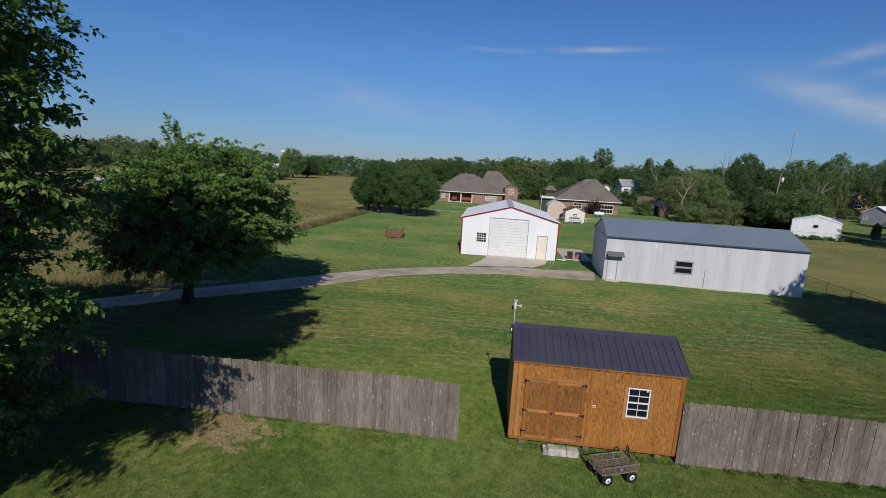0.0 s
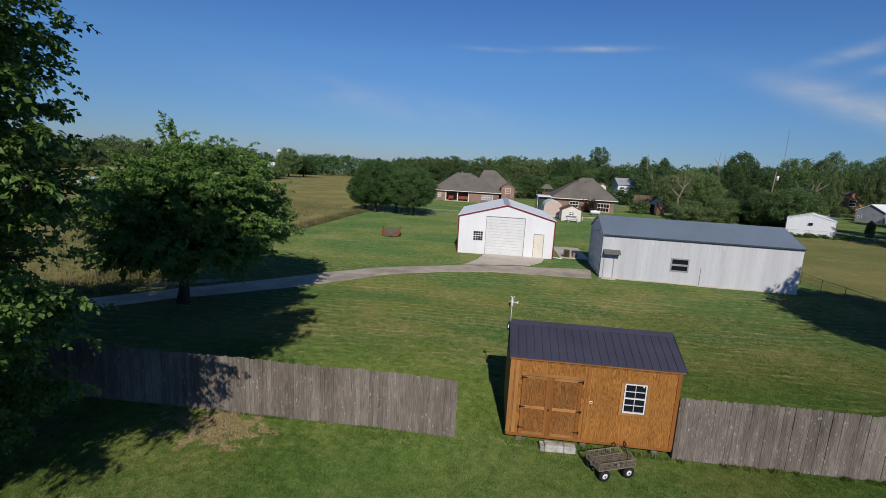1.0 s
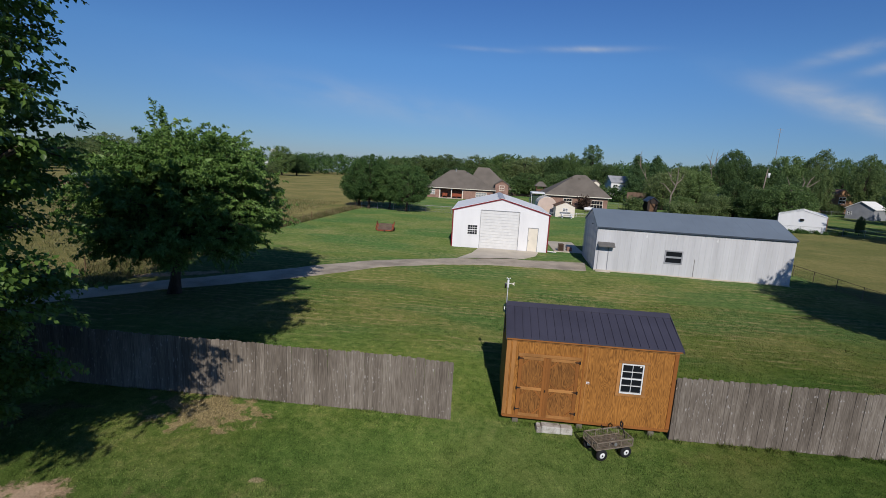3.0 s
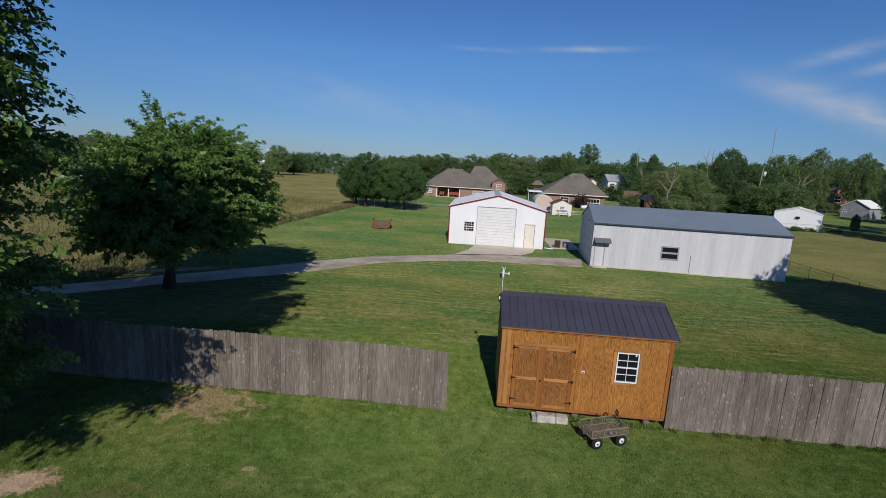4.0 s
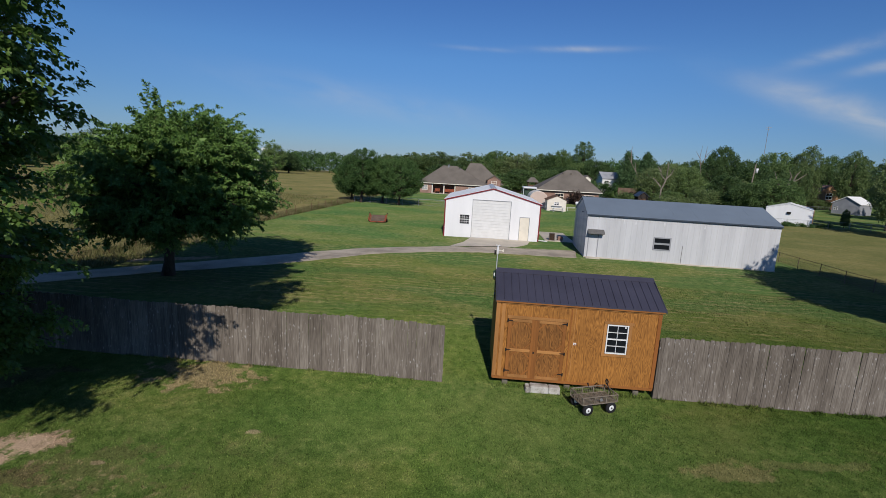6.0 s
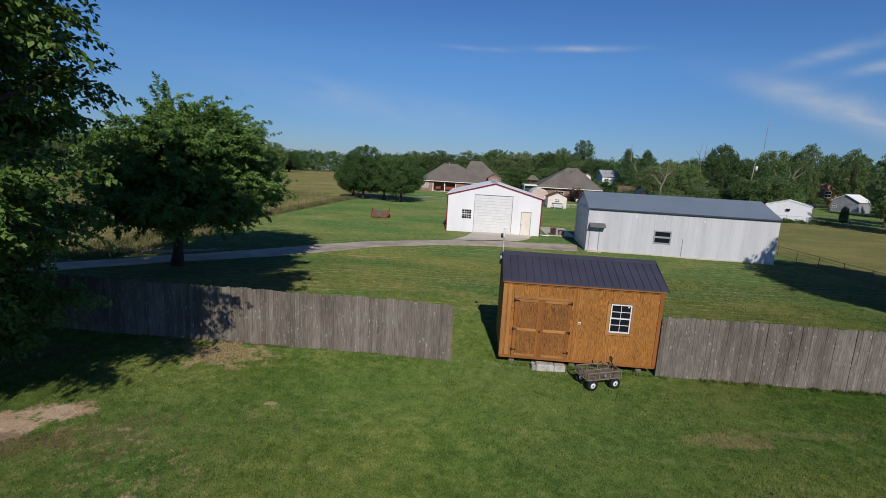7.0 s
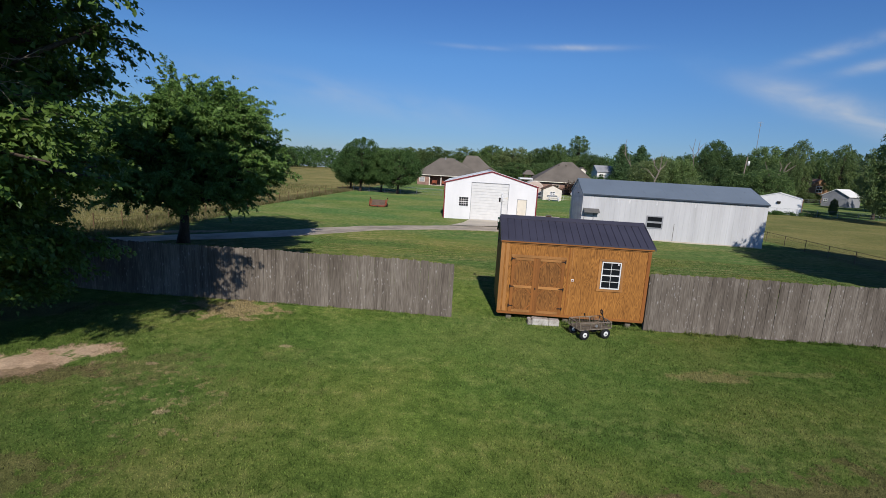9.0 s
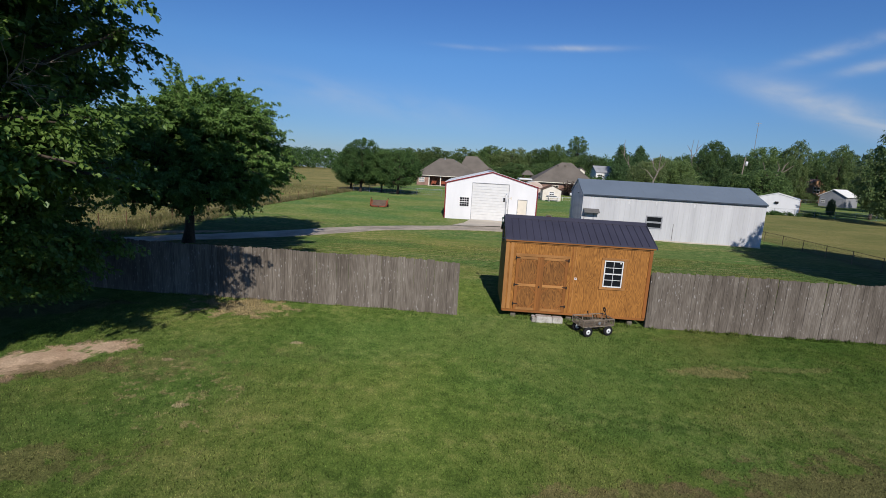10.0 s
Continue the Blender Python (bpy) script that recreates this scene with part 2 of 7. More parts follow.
def ground_cover(name, blade=False):
    """Mown lawn with dry streaks, rough hay field past the wire fences, a worn dirt patch and straw by the fence."""
    m = bpy.data.materials.new(name)
    m.use_nodes = True
    t = m.node_tree
    L = t.links.new
    p = t.nodes["Principled BSDF"]
    geo = t.nodes.new("ShaderNodeNewGeometry")
    sep = t.nodes.new("ShaderNodeSeparateXYZ")
    L(geo.outputs["Position"], sep.inputs[0])
    X, Y = sep.outputs[0], sep.outputs[1]

    def m2(op, a, b, c=None):
        n = t.nodes.new("ShaderNodeMath")
        n.operation = op
        for k, v in enumerate((a, b, c)):
            if isinstance(v, (int, float)):
                n.inputs[k].default_value = v
            elif v is not None:
                L(v, n.inputs[k])
        return n.outputs[0]

    def noise_of(stretch, scale, detail=5.0, rough=0.6, rot=0.0):
        mp = t.nodes.new("ShaderNodeMapping")
        mp.inputs["Scale"].default_value = stretch
        mp.inputs["Rotation"].default_value = (0, 0, rot)
        L(geo.outputs["Position"], mp.inputs["Vector"])
        n = t.nodes.new("ShaderNodeTexNoise")
        n.inputs["Scale"].default_value, n.inputs["Detail"].default_value, n.inputs["Roughness"].default_value = scale, detail, rough
        L(mp.outputs[0], n.inputs["Vector"])
        return n.outputs[0]

    def ramp_of(fac, stops):
        r = t.nodes.new("ShaderNodeValToRGB")
        while len(r.color_ramp.elements) < len(stops):
            r.color_ramp.elements.new(0.5)
        for e, (pos, c) in zip(r.color_ramp.elements, stops):
            e.position, e.color = pos, (*c, 1)
        L(fac, r.inputs[0])
        return r.outputs[0]

    def step(value, lo, hi):
        n = t.nodes.new("ShaderNodeMapRange")
        n.interpolation_type = "SMOOTHSTEP"
        L(value, n.inputs[0])
        n.inputs[1].default_value, n.inputs[2].default_value = lo, hi
        return n.outputs[0]

    def blend(fac, a, b):
        n = t.nodes.new("ShaderNodeMix")
        n.data_type = "RGBA"
        L(fac, n.inputs[0])
        L(a, n.inputs[6])
        L(b, n.inputs[7])
        return n.outputs[2]

    blades = noise_of((1, 1, 1), 28.0, 6.0, 0.75)
    patch = noise_of((1, 1, 1), 0.22, 6.0, 0.6)
    tuft = noise_of((1, 1, 1), 3.0, 6.0, 0.72)
    streak = noise_of((0.45, 1.3, 1), 1.0, 7.0, 0.74, radians(14))
    rows = noise_of((0.09, 1.0, 1), 0.9, 4.0, 0.6, radians(-8))
    f = m2("ADD", m2("MULTIPLY", patch, 0.44), m2("ADD", m2("MULTIPLY", tuft, 0.30), m2("MULTIPLY", blades, 0.26)))
    lawn = ramp_of(f, [(0.36, (0.070, 0.118, 0.026)), (0.47, (0.130, 0.180, 0.042)), (0.56, (0.200, 0.216, 0.066)), (0.68, (0.29, 0.24, 0.105))])
    dry = ramp_of(blades, [(0.3, (0.21, 0.19, 0.075)), (0.7, (0.38, 0.31, 0.16))])
    far_side = step(Y, 3.0, 9.0)
    swathe = noise_of((0.5, 1.0, 1), 0.16, 4.0, 0.55)
    thin = m2("SUBTRACT", 1.0, step(swathe, 0.42, 0.62))
    mown = m2("MULTIPLY", m2("MULTIPLY", step(streak, 0.47, 0.64), far_side), m2("MULTIPLY_ADD", thin, 0.2, 0.05))
    lawn = blend(mown, lawn, dry)
    drift = noise_of((0.25, 0.25, 1), 0.5, 3.0)
    lane = m2("FRACT", m2("MULTIPLY_ADD", m2("ADD", m2("MULTIPLY_ADD", X, -0.045, Y), m2("MULTIPLY", drift, 3.4)), 1.28, 0.0), 0.0)
    cut = m2("SUBTRACT", 1.0, step(m2("ABSOLUTE", m2("SUBTRACT", lane, 0.5), 0.0), 0.03, 0.26))
    dash = noise_of((0.9, 3.2, 1), 1.5, 6.0, 0.75)
    patchy = noise_of((0.3, 0.7, 1), 0.40, 4.0, 0.6)
    rake = m2("MULTIPLY", m2("MULTIPLY", m2("MULTIPLY", cut, step(dash, 0.45, 0.60)), m2("MULTIPLY_ADD", step(patchy, 0.42, 0.58), 0.85, 0.15)), m2("MULTIPLY_ADD", m2("SUBTRACT", step(Y, 1.5, 6.0), m2("MULTIPLY", step(Y, 22.0, 30.0), 0.4)), 0.85, 0.05))
    green = ramp_of(m2("ADD", m2("MULTIPLY", blades, 0.5), m2("MULTIPLY", tuft, 0.5)), [(0.35, (0.052, 0.118, 0.030)), (0.65, (0.112, 0.202, 0.056))])
    lawn = blend(m2("MULTIPLY", step(swathe, 0.42, 0.58), m2("MULTIPLY_ADD", far_side, 0.42, 0.40)), lawn, green)
    clippings = ramp_of(blades, [(0.3, (0.27, 0.235, 0.10)), (0.7, (0.47, 0.395, 0.21))])
    lawn = blend(rake, lawn, clippings)
    worn = noise_of((1, 1, 1), 0.55, 6.0, 0.7)
    bare = ramp_of(blades, [(0.3, (0.13, 0.095, 0.05)), (0.7, (0.26, 0.20, 0.11))])
    lawn = blend(m2("MULTIPLY", step(worn, 0.58, 0.72), 0.4), lawn, bare)
    lawn = blend(m2("MULTIPLY", step(m2("MULTIPLY", rows, tuft), 0.26, 0.38), m2("MULTIPLY_ADD", far_side, 0.25, 0.2)), lawn, dry)
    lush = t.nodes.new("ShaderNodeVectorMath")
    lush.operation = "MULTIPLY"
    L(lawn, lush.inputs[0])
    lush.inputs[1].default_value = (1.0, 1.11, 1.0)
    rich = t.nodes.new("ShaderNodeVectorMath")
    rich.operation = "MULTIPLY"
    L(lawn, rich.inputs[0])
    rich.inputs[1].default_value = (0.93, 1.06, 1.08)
    # darker tint for the eastern lawn: a fall-off of light put into the colour
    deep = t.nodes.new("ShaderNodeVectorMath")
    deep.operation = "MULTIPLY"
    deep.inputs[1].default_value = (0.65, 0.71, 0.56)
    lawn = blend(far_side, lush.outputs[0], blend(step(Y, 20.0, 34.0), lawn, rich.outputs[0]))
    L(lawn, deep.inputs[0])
    east_dim = m2("MULTIPLY", step(m2("ADD", X, m2("MULTIPLY", m2("SUBTRACT", patch, 0.5), 12.0)), 1.0, 10.0), m2("MULTIPLY", m2("MULTIPLY_ADD", step(Y, -2.5, 1.0), 0.5, m2("MULTIPLY_ADD", step(Y, -6.5, -3.5), 0.45, 0.05)), m2("SUBTRACT", 1.0, step(Y, 4.0, 15.0))))
    lawn = blend(east_dim, lawn, deep.outputs[0])
    # hay field beyond the wire fences
    fieldn = noise_of((0.75, 1, 1), 0.12, 9.0, 0.76)
    hay = ramp_of(m2("ADD", m2("MULTIPLY", fieldn, 0.65), m2("MULTIPLY", blades, 0.35)), [(0.34, (0.088, 0.118, 0.036)), (0.45, (0.155, 0.158, 0.055)), (0.56, (0.245, 0.215, 0.085)), (0.68, (0.34, 0.29, 0.135))])
    wob = m2("MULTIPLY", m2("SUBTRACT", tuft, 0.5), 1.2)
    west = m2("SUBTRACT", 1.0, step(m2("ADD", m2("MULTIPLY_ADD", Y, -0.068, X), wob), -27.6, -26.8))
    east = m2("MULTIPLY", step(m2("ADD", X, wob), 27.2, 28.2), m2("SUBTRACT", 1.0, step(m2("ADD", Y, wob), 70.0, 74.0)))
    lawn_hay = blend(m2("MULTIPLY", east, 0.8), lawn, hay)
    lawn_hay = blend(west, lawn_hay, hay)
    lawn_hay = blend(m2("MULTIPLY", step(Y, 150.0, 320.0), 0.6), lawn_hay, hay)
    # worn dirt where a gate path was trodden
    dirt = ramp_of(m2("ADD", m2("MULTIPLY", noise_of((1, 1, 1), 1.4, 6.0), 0.6), m2("MULTIPLY", blades, 0.4)), [(0.35, (0.44, 0.30, 0.20)), (0.65, (0.68, 0.52, 0.38))])

    straw = ramp_of(noise_of((3.5, 1.0, 1), 9.0, 5.0, 0.7, radians(25)), [(0.36, (0.20, 0.17, 0.07)), (0.52, (0.40, 0.32, 0.17)), (0.66, (0.56, 0.46, 0.28))])

    def blob(cx, cy, rx, ry, turn, edge):
        c, s = math.cos(turn), math.sin(turn)
        dx, dy = m2("SUBTRACT", X, cx), m2("SUBTRACT", Y, cy)
        a = m2("DIVIDE", m2("ADD", m2("MULTIPLY", dx, c), m2("MULTIPLY", dy, s)), rx)
        b = m2("DIVIDE", m2("SUBTRACT", m2("MULTIPLY", dy, c), m2("MULTIPLY", dx, s)), ry)
        r = m2("SQRT", m2("ADD", m2("MULTIPLY", a, a), m2("MULTIPLY", b, b)), 0.0)
        r = m2("ADD", r, m2("MULTIPLY", m2("SUBTRACT", noise_of((1, 1, 1), 1.8, 5.0, 0.7), 0.5), edge))
        return m2("SUBTRACT", 1.0, step(r, 0.75, 1.1))

    col = blend(m2("MULTIPLY", blob(-11.5, -6.05, 2.1, 0.78, radians(44), 3.2), 0.95), lawn_hay, dirt)
    col = blend(m2("MULTIPLY", blob(-10.4, -6.3, 1.3, 0.5, radians(20), 3.5), 0.6), col, bare)
    col = blend(m2("MULTIPLY", blob(-14.6, -2.6, 2.4, 0.7, radians(30), 3.5), 0.6), col, bare)
    col = blend(m2("MULTIPLY", blob(-8.9, -0.95, 1.5, 0.95, radians(-15), 4.0), 0.95), col, straw)
    col = blend(m2("MULTIPLY", blob(-8.4, -5.4, 1.5, 0.7, radians(10), 6.5), 0.35), col, bare)
    col = blend(m2("MULTIPLY", blob(-8.4, -9.6, 1.4, 0.6, radians(15), 6.0), 0.45), col, bare)
    col = blend(m2("MULTIPLY", blob(5.5, -3.5, 1.15, 0.34, radians(6), 2.6), 0.6), col, dry)
    col = blend(m2("MULTIPLY", blob(7.6, -2.9, 1.6, 0.25, radians(6), 5.0), 0.35), col, dry)
    col = blend(m2("MULTIPLY", blob(2.4, -9.1, 2.2, 0.55, radians(6), 4.0), 0.6), col, bare)
    col = blend(m2("MULTIPLY", blob(5.4, -8.2, 2.2, 0.7, radians(14), 5.0), 0.55), col, bare)
    fleck = m2("MULTIPLY", step(noise_of((1, 1, 1), 4.5, 3.0, 0.6), 0.55, 0.63), blob(-7.6, -6.6, 2.4, 1.3, radians(-35), 3.0))
    col = blend(m2("MULTIPLY", fleck, 0.55), col, straw)
    for mx, my, mr in ((-5.9, -3.68, 0.11), (-8.6, -5.3, 0.10), (-6.97, -7.38, 0.09)):
        col = blend(m2("MULTIPLY", blob(mx, my, mr * 1.8, mr, 0.2, 2.5), 0.5), col, dirt)
    col = blend(m2("MULTIPLY", blob(-21.5, 15.8, 3.2, 0.7, radians(35), 1.5), 0.8), col, dirt)
    short = t.nodes.new("ShaderNodeVectorMath")
    short.operation = "MULTIPLY"
    L(col, short.inputs[0])
    short.inputs[1].default_value = (0.76, 0.74, 0.74)
    speck = t.nodes.new("ShaderNodeVectorMath")
    speck.operation = "SCALE"
    L(short.outputs[0], speck.inputs[0])
    L(m2("MULTIPLY_ADD", m2("SUBTRACT", m2("ADD", m2("MULTIPLY", blades, 0.65), m2("MULTIPLY", tuft, 0.35)), 0.5), 2.8, 1.0), speck.inputs["Scale"])
    col = speck.outputs[0]
    if blade:
        tone = m2("MULTIPLY_ADD", geo.outputs["Random Per Island"], 2.2, 0.2)
        sc = t.nodes.new("ShaderNodeVectorMath")
        sc.operation = "SCALE"
        L(col, sc.inputs[0])
        L(tone, sc.inputs["Scale"])
        p.inputs["Roughness"].default_value = 0.7
        p.inputs["Diffuse Roughness"].default_value = 1.0
        p.inputs["Specular IOR Level"].default_value = 0.1
        L(sc.outputs[0], p.inputs["Base Color"])
        tr = t.nodes.new("ShaderNodeBsdfTranslucent")
        L(sc.outputs[0], tr.inputs["Color"])
        mx = t.nodes.new("ShaderNodeMixShader")
        mx.inputs[0].default_value = 0.3
        L(p.outputs[0], mx.inputs[1])
        L(tr.outputs[0], mx.inputs[2])
        L(mx.outputs[0], t.nodes["Material Output"].inputs[0])
        return m
    L(col, p.inputs["Base Color"])
    p.inputs["Roughness"].default_value = 0.95
    p.inputs["Diffuse Roughness"].default_value = 1.0
    p.inputs["Specular IOR Level"].default_value = 0.08
    bp = t.nodes.new("ShaderNodeBump")
    bp.inputs["Strength"].default_value, bp.inputs["Distance"].default_value = 0.9, 0.06
    L(m2("ADD", m2("MULTIPLY", blades, 0.6), m2("MULTIPLY", tuft, 0.8)), bp.inputs["Height"])
    L(bp.outputs[0], p.inputs["Normal"])
    return m


def glass_pane(name):
    m = bpy.data.materials.new(name)
    m.use_nodes = True
    p = m.node_tree.nodes["Principled BSDF"]
    p.inputs["Base Color"].default_value = (0.012, 0.014, 0.018, 1)
    p.inputs["Roughness"].default_value = 0.06
    p.inputs["Specular IOR Level"].default_value = 0.5
    return m


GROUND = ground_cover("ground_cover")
PLY = ply_wood("stained_plywood", (0.47, 0.205, 0.047), (0.130, 0.049, 0.012))
DOOR_PLY = ply_wood("darker_stained_door_plywood", (0.35, 0.150, 0.040), (0.075, 0.030, 0.009))
TRIM_WOOD = surface("stained_trim_board", around((0.40, 0.185, 0.058), 0.26), 1.6, (1, 1, 0.3), 0.6, bump=0.15, per_object=0.25)
STILE_WOOD = surface("red_stained_stile", around((0.27, 0.104, 0.026), 0.25), 1.6, (1, 1, 0.2), 0.6, bump=0.15, per_object=0.2)
DARK_TRIM = surface("dark_stained_corner_board", around((0.29, 0.104, 0.025), 0.25), 1.2, (1, 1, 0.3), 0.6, bump=0.15)
BOARD = board_wood("weathered_fence_board")
SLATE_METAL = surface("dark_slate_metal_roof", around((0.068, 0.066, 0.095), 0.16), 0.9, (1, 1, 1), 0.42, 0.2, 0.03, 60, 0.2, spec=0.4)
BLUE_METAL = surface("blue_grey_metal_roof", around((0.205, 0.25, 0.305), 0.08), 0.35, (1, 1, 1), 0.5, 0.15, 0.02, 30, 0.2, spec=0.4)
GREY_WALL = surface("pale_grey_metal_wall", around((0.555, 0.56, 0.585), 0.11), 1.1, (1, 1, 0.10), 0.5, 0.0, 0.03, 9, 0.35)
WHITE_WALL = surface("white_metal_wall", around((0.80, 0.80, 0.82), 0.05), 0.8, (1, 1, 0.2), 0.45, 0.0, 0.03, 12, 0.25)
WHITE_ROOF = surface("white_metal_roof", around((0.90, 0.90, 0.89), 0.04), 0.6, (1, 1, 1), 0.6, 0.0, 0.02, 12, 0.25)
BARN_TIN = surface("old_corrugated_tin", around((0.42, 0.43, 0.45), 0.25), 1.2, (3, 1, 1), rough=0.6, bump=0.1)
RIDGE_METAL = surface("dull_grey_ridge_metal", around((0.50, 0.51, 0.53), 0.15), 2.0, rough=0.5, metal=0.1, bump=0.03)
WHITE_PAINT = surface("white_paint", around((0.78, 0.78, 0.78), 0.05), 2.0, rough=0.45, bump=0.05)
CREAM = surface("cream_paint", around((0.76, 0.70, 0.60), 0.06), 2.0, rough=0.5, bump=0.05)
PINK_TAN = surface("pinkish_tan_siding", around((0.60, 0.47, 0.40), 0.08), 1.0, rough=0.6, bump=0.08)
RED_TRIM = surface("dark_red_metal_trim", around((0.20, 0.022, 0.028), 0.2), 2.0, rough=0.45, bump=0.03)
DARK_BLUE_TRIM = surface("dark_slate_trim", around((0.05, 0.065, 0.09), 0.15), 2.0, rough=0.45, bump=0.03)
BLACK = surface("black_iron", around((0.016, 0.014, 0.014), 0.3), 6.0, rough=0.55, bump=0.08)
RUBBER = surface("black_rubber", around((0.018, 0.018, 0.02), 0.25), 8.0, rough=0.8, bump=0.15)
STEEL = surface("weathered_steel_mesh", around((0.29, 0.245, 0.195), 0.3), 8.0, rough=0.6, metal=0.3, bump=0.1)
GALV = surface("galvanised_steel", around((0.36, 0.37, 0.38), 0.15), 4.0, rough=0.5, metal=0.6, bump=0.05)
CONCRETE = surface("pale_concrete", around((0.56, 0.495, 0.41), 0.16), 0.6, rough=0.9, bump=0.25, fine=25)
BLOCK = surface("grey_concrete_block", around((0.17, 0.15, 0.125), 0.3), 3.0, rough=0.9, bump=0.4, fine=50)
GRAVEL = surface("grey_gravel_drive", around((0.45, 0.38, 0.30), 0.3), 0.7, rough=0.95, bump=0.6, fine=22, fine_amount=0.6)
RUST = surface("rusty_red_steel", around((0.28, 0.078, 0.042), 0.45), 3.0, rough=0.8, bump=0.2)
BROWN_WOOD = surface("brown_weathered_wood", around((0.15, 0.085, 0.05), 0.3), 2.0, rough=0.85, bump=0.3)
SHINGLE = surface("grey_brown_shingle_roof", around((0.165, 0.143, 0.122), 0.16), 0.5, rough=0.95, bump=0.5, fine=6.0, fine_amount=0.6)
BRICK = surface("pinkish_brown_brick", around((0.30, 0.185, 0.145), 0.28), 0.7, rough=0.9, bump=0.3, fine=7.0, fine_amount=0.7)
ORANGE_WALL = surface("orange_tan_wall", around((0.40, 0.23, 0.13), 0.2), 0.7, rough=0.9, bump=0.2)
GREY_SIDING = surface("grey_siding", around((0.30, 0.31, 0.34), 0.15), 0.7, rough=0.8, bump=0.1)
OLD_BOARDS = surface("brown_board_fence", around((0.17, 0.115, 0.085), 0.3), 2.0, (1, 1, 0.2), 0.9, bump=0.3)
BARK = surface("bark", around((0.085, 0.064, 0.048), 0.4), 3.0, (1, 1, 0.25), 0.95, bump=0.9, fine=18, fine_amount=0.7)
DEAD_WOOD = surface("bare_dead_branches", around((0.24, 0.20, 0.165), 0.3), 3.0, rough=0.95, bump=0.4)
GLASS = glass_pane("dark_window_glass")
BLINDS = surface("glass_over_pale_blinds", around((0.34, 0.36, 0.37), 0.2), 1.5, (1, 1, 6), rough=0.12, bump=0, spec=0.5)
LEAF_A = surface("ash_leaves", [(0.2, (0.082, 0.164, 0.036)), (0.5, (0.144, 0.256, 0.058)), (0.8, (0.218, 0.340, 0.094))], 0.5, rough=0.5, bump=0, fine=3, per_island=0.5, translucent=0.3)
LEAF_B = surface("elm_leaves", [(0.2, (0.064, 0.122, 0.026)), (0.5, (0.116, 0.204, 0.043)), (0.8, (0.184, 0.276, 0.068))], 0.5, rough=0.42, bump=0, fine=3, per_island=0.4, translucent=0.3)
LEAF_C = surface("oak_leaves", [(0.2, (0.081, 0.140, 0.048)), (0.5, (0.143, 0.229, 0.075)), (0.8, (0.218, 0.305, 0.107))], 0.05, rough=0.6, bump=0, fine=0.8, per_island=0.35, per_object=0.7, translucent=0.45)
LEAF_D = surface("hackberry_leaves", [(0.2, (0.092, 0.150, 0.053)), (0.5, (0.164, 0.236, 0.082)), (0.8, (0.242, 0.297, 0.121))], 0.05, rough=0.6, bump=0, fine=0.8, per_island=0.35, per_object=0.4, translucent=0.45)
LEAF_E = surface("dark_shade_leaves", [(0.2, (0.054, 0.112, 0.033)), (0.5, (0.092, 0.175, 0.050)), (0.8, (0.147, 0.238, 0.072))], 0.06, rough=0.6, bump=0, fine=0.8, per_island=0.35, per_object=0.3, translucent=0.42)
NEEDLE = surface("cedar_foliage", [(0.2, (0.048, 0.102, 0.043)), (0.5, (0.090, 0.166, 0.063)), (0.8, (0.141, 0.217, 0.085))], 0.05, rough=0.6, bump=0, fine=0.8, per_island=0.4, per_object=0.3, translucent=0.25)
DARK_BOARDS = surface("dark_stained_boards", around((0.040, 0.032, 0.028), 0.3), 2.0, rough=0.85, bump=0.3)
AWNING = surface("dull_grey_metal", around((0.16, 0.155, 0.15), 0.2), 2.0, rough=0.6, metal=0.2, bump=0.1)
GREEN_BOX = surface("dark_green_plastic", around((0.02, 0.05, 0.035), 0.15), 3.0, rough=0.5)
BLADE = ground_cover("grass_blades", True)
HAY_BLADE = surface("tall_dry_grass", [(0.2, (0.090, 0.111, 0.032)), (0.5, (0.189, 0.170, 0.068)), (0.8, (0.342, 0.289, 0.152))], 0.4, rough=0.8, bump=0, fine=2.2, per_island=0.5, translucent=0.25)
DOOR_PAINT = surface("off_white_door_paint", around((0.72, 0.72, 0.72), 0.06), 2.0, rough=0.5, bump=0.05)


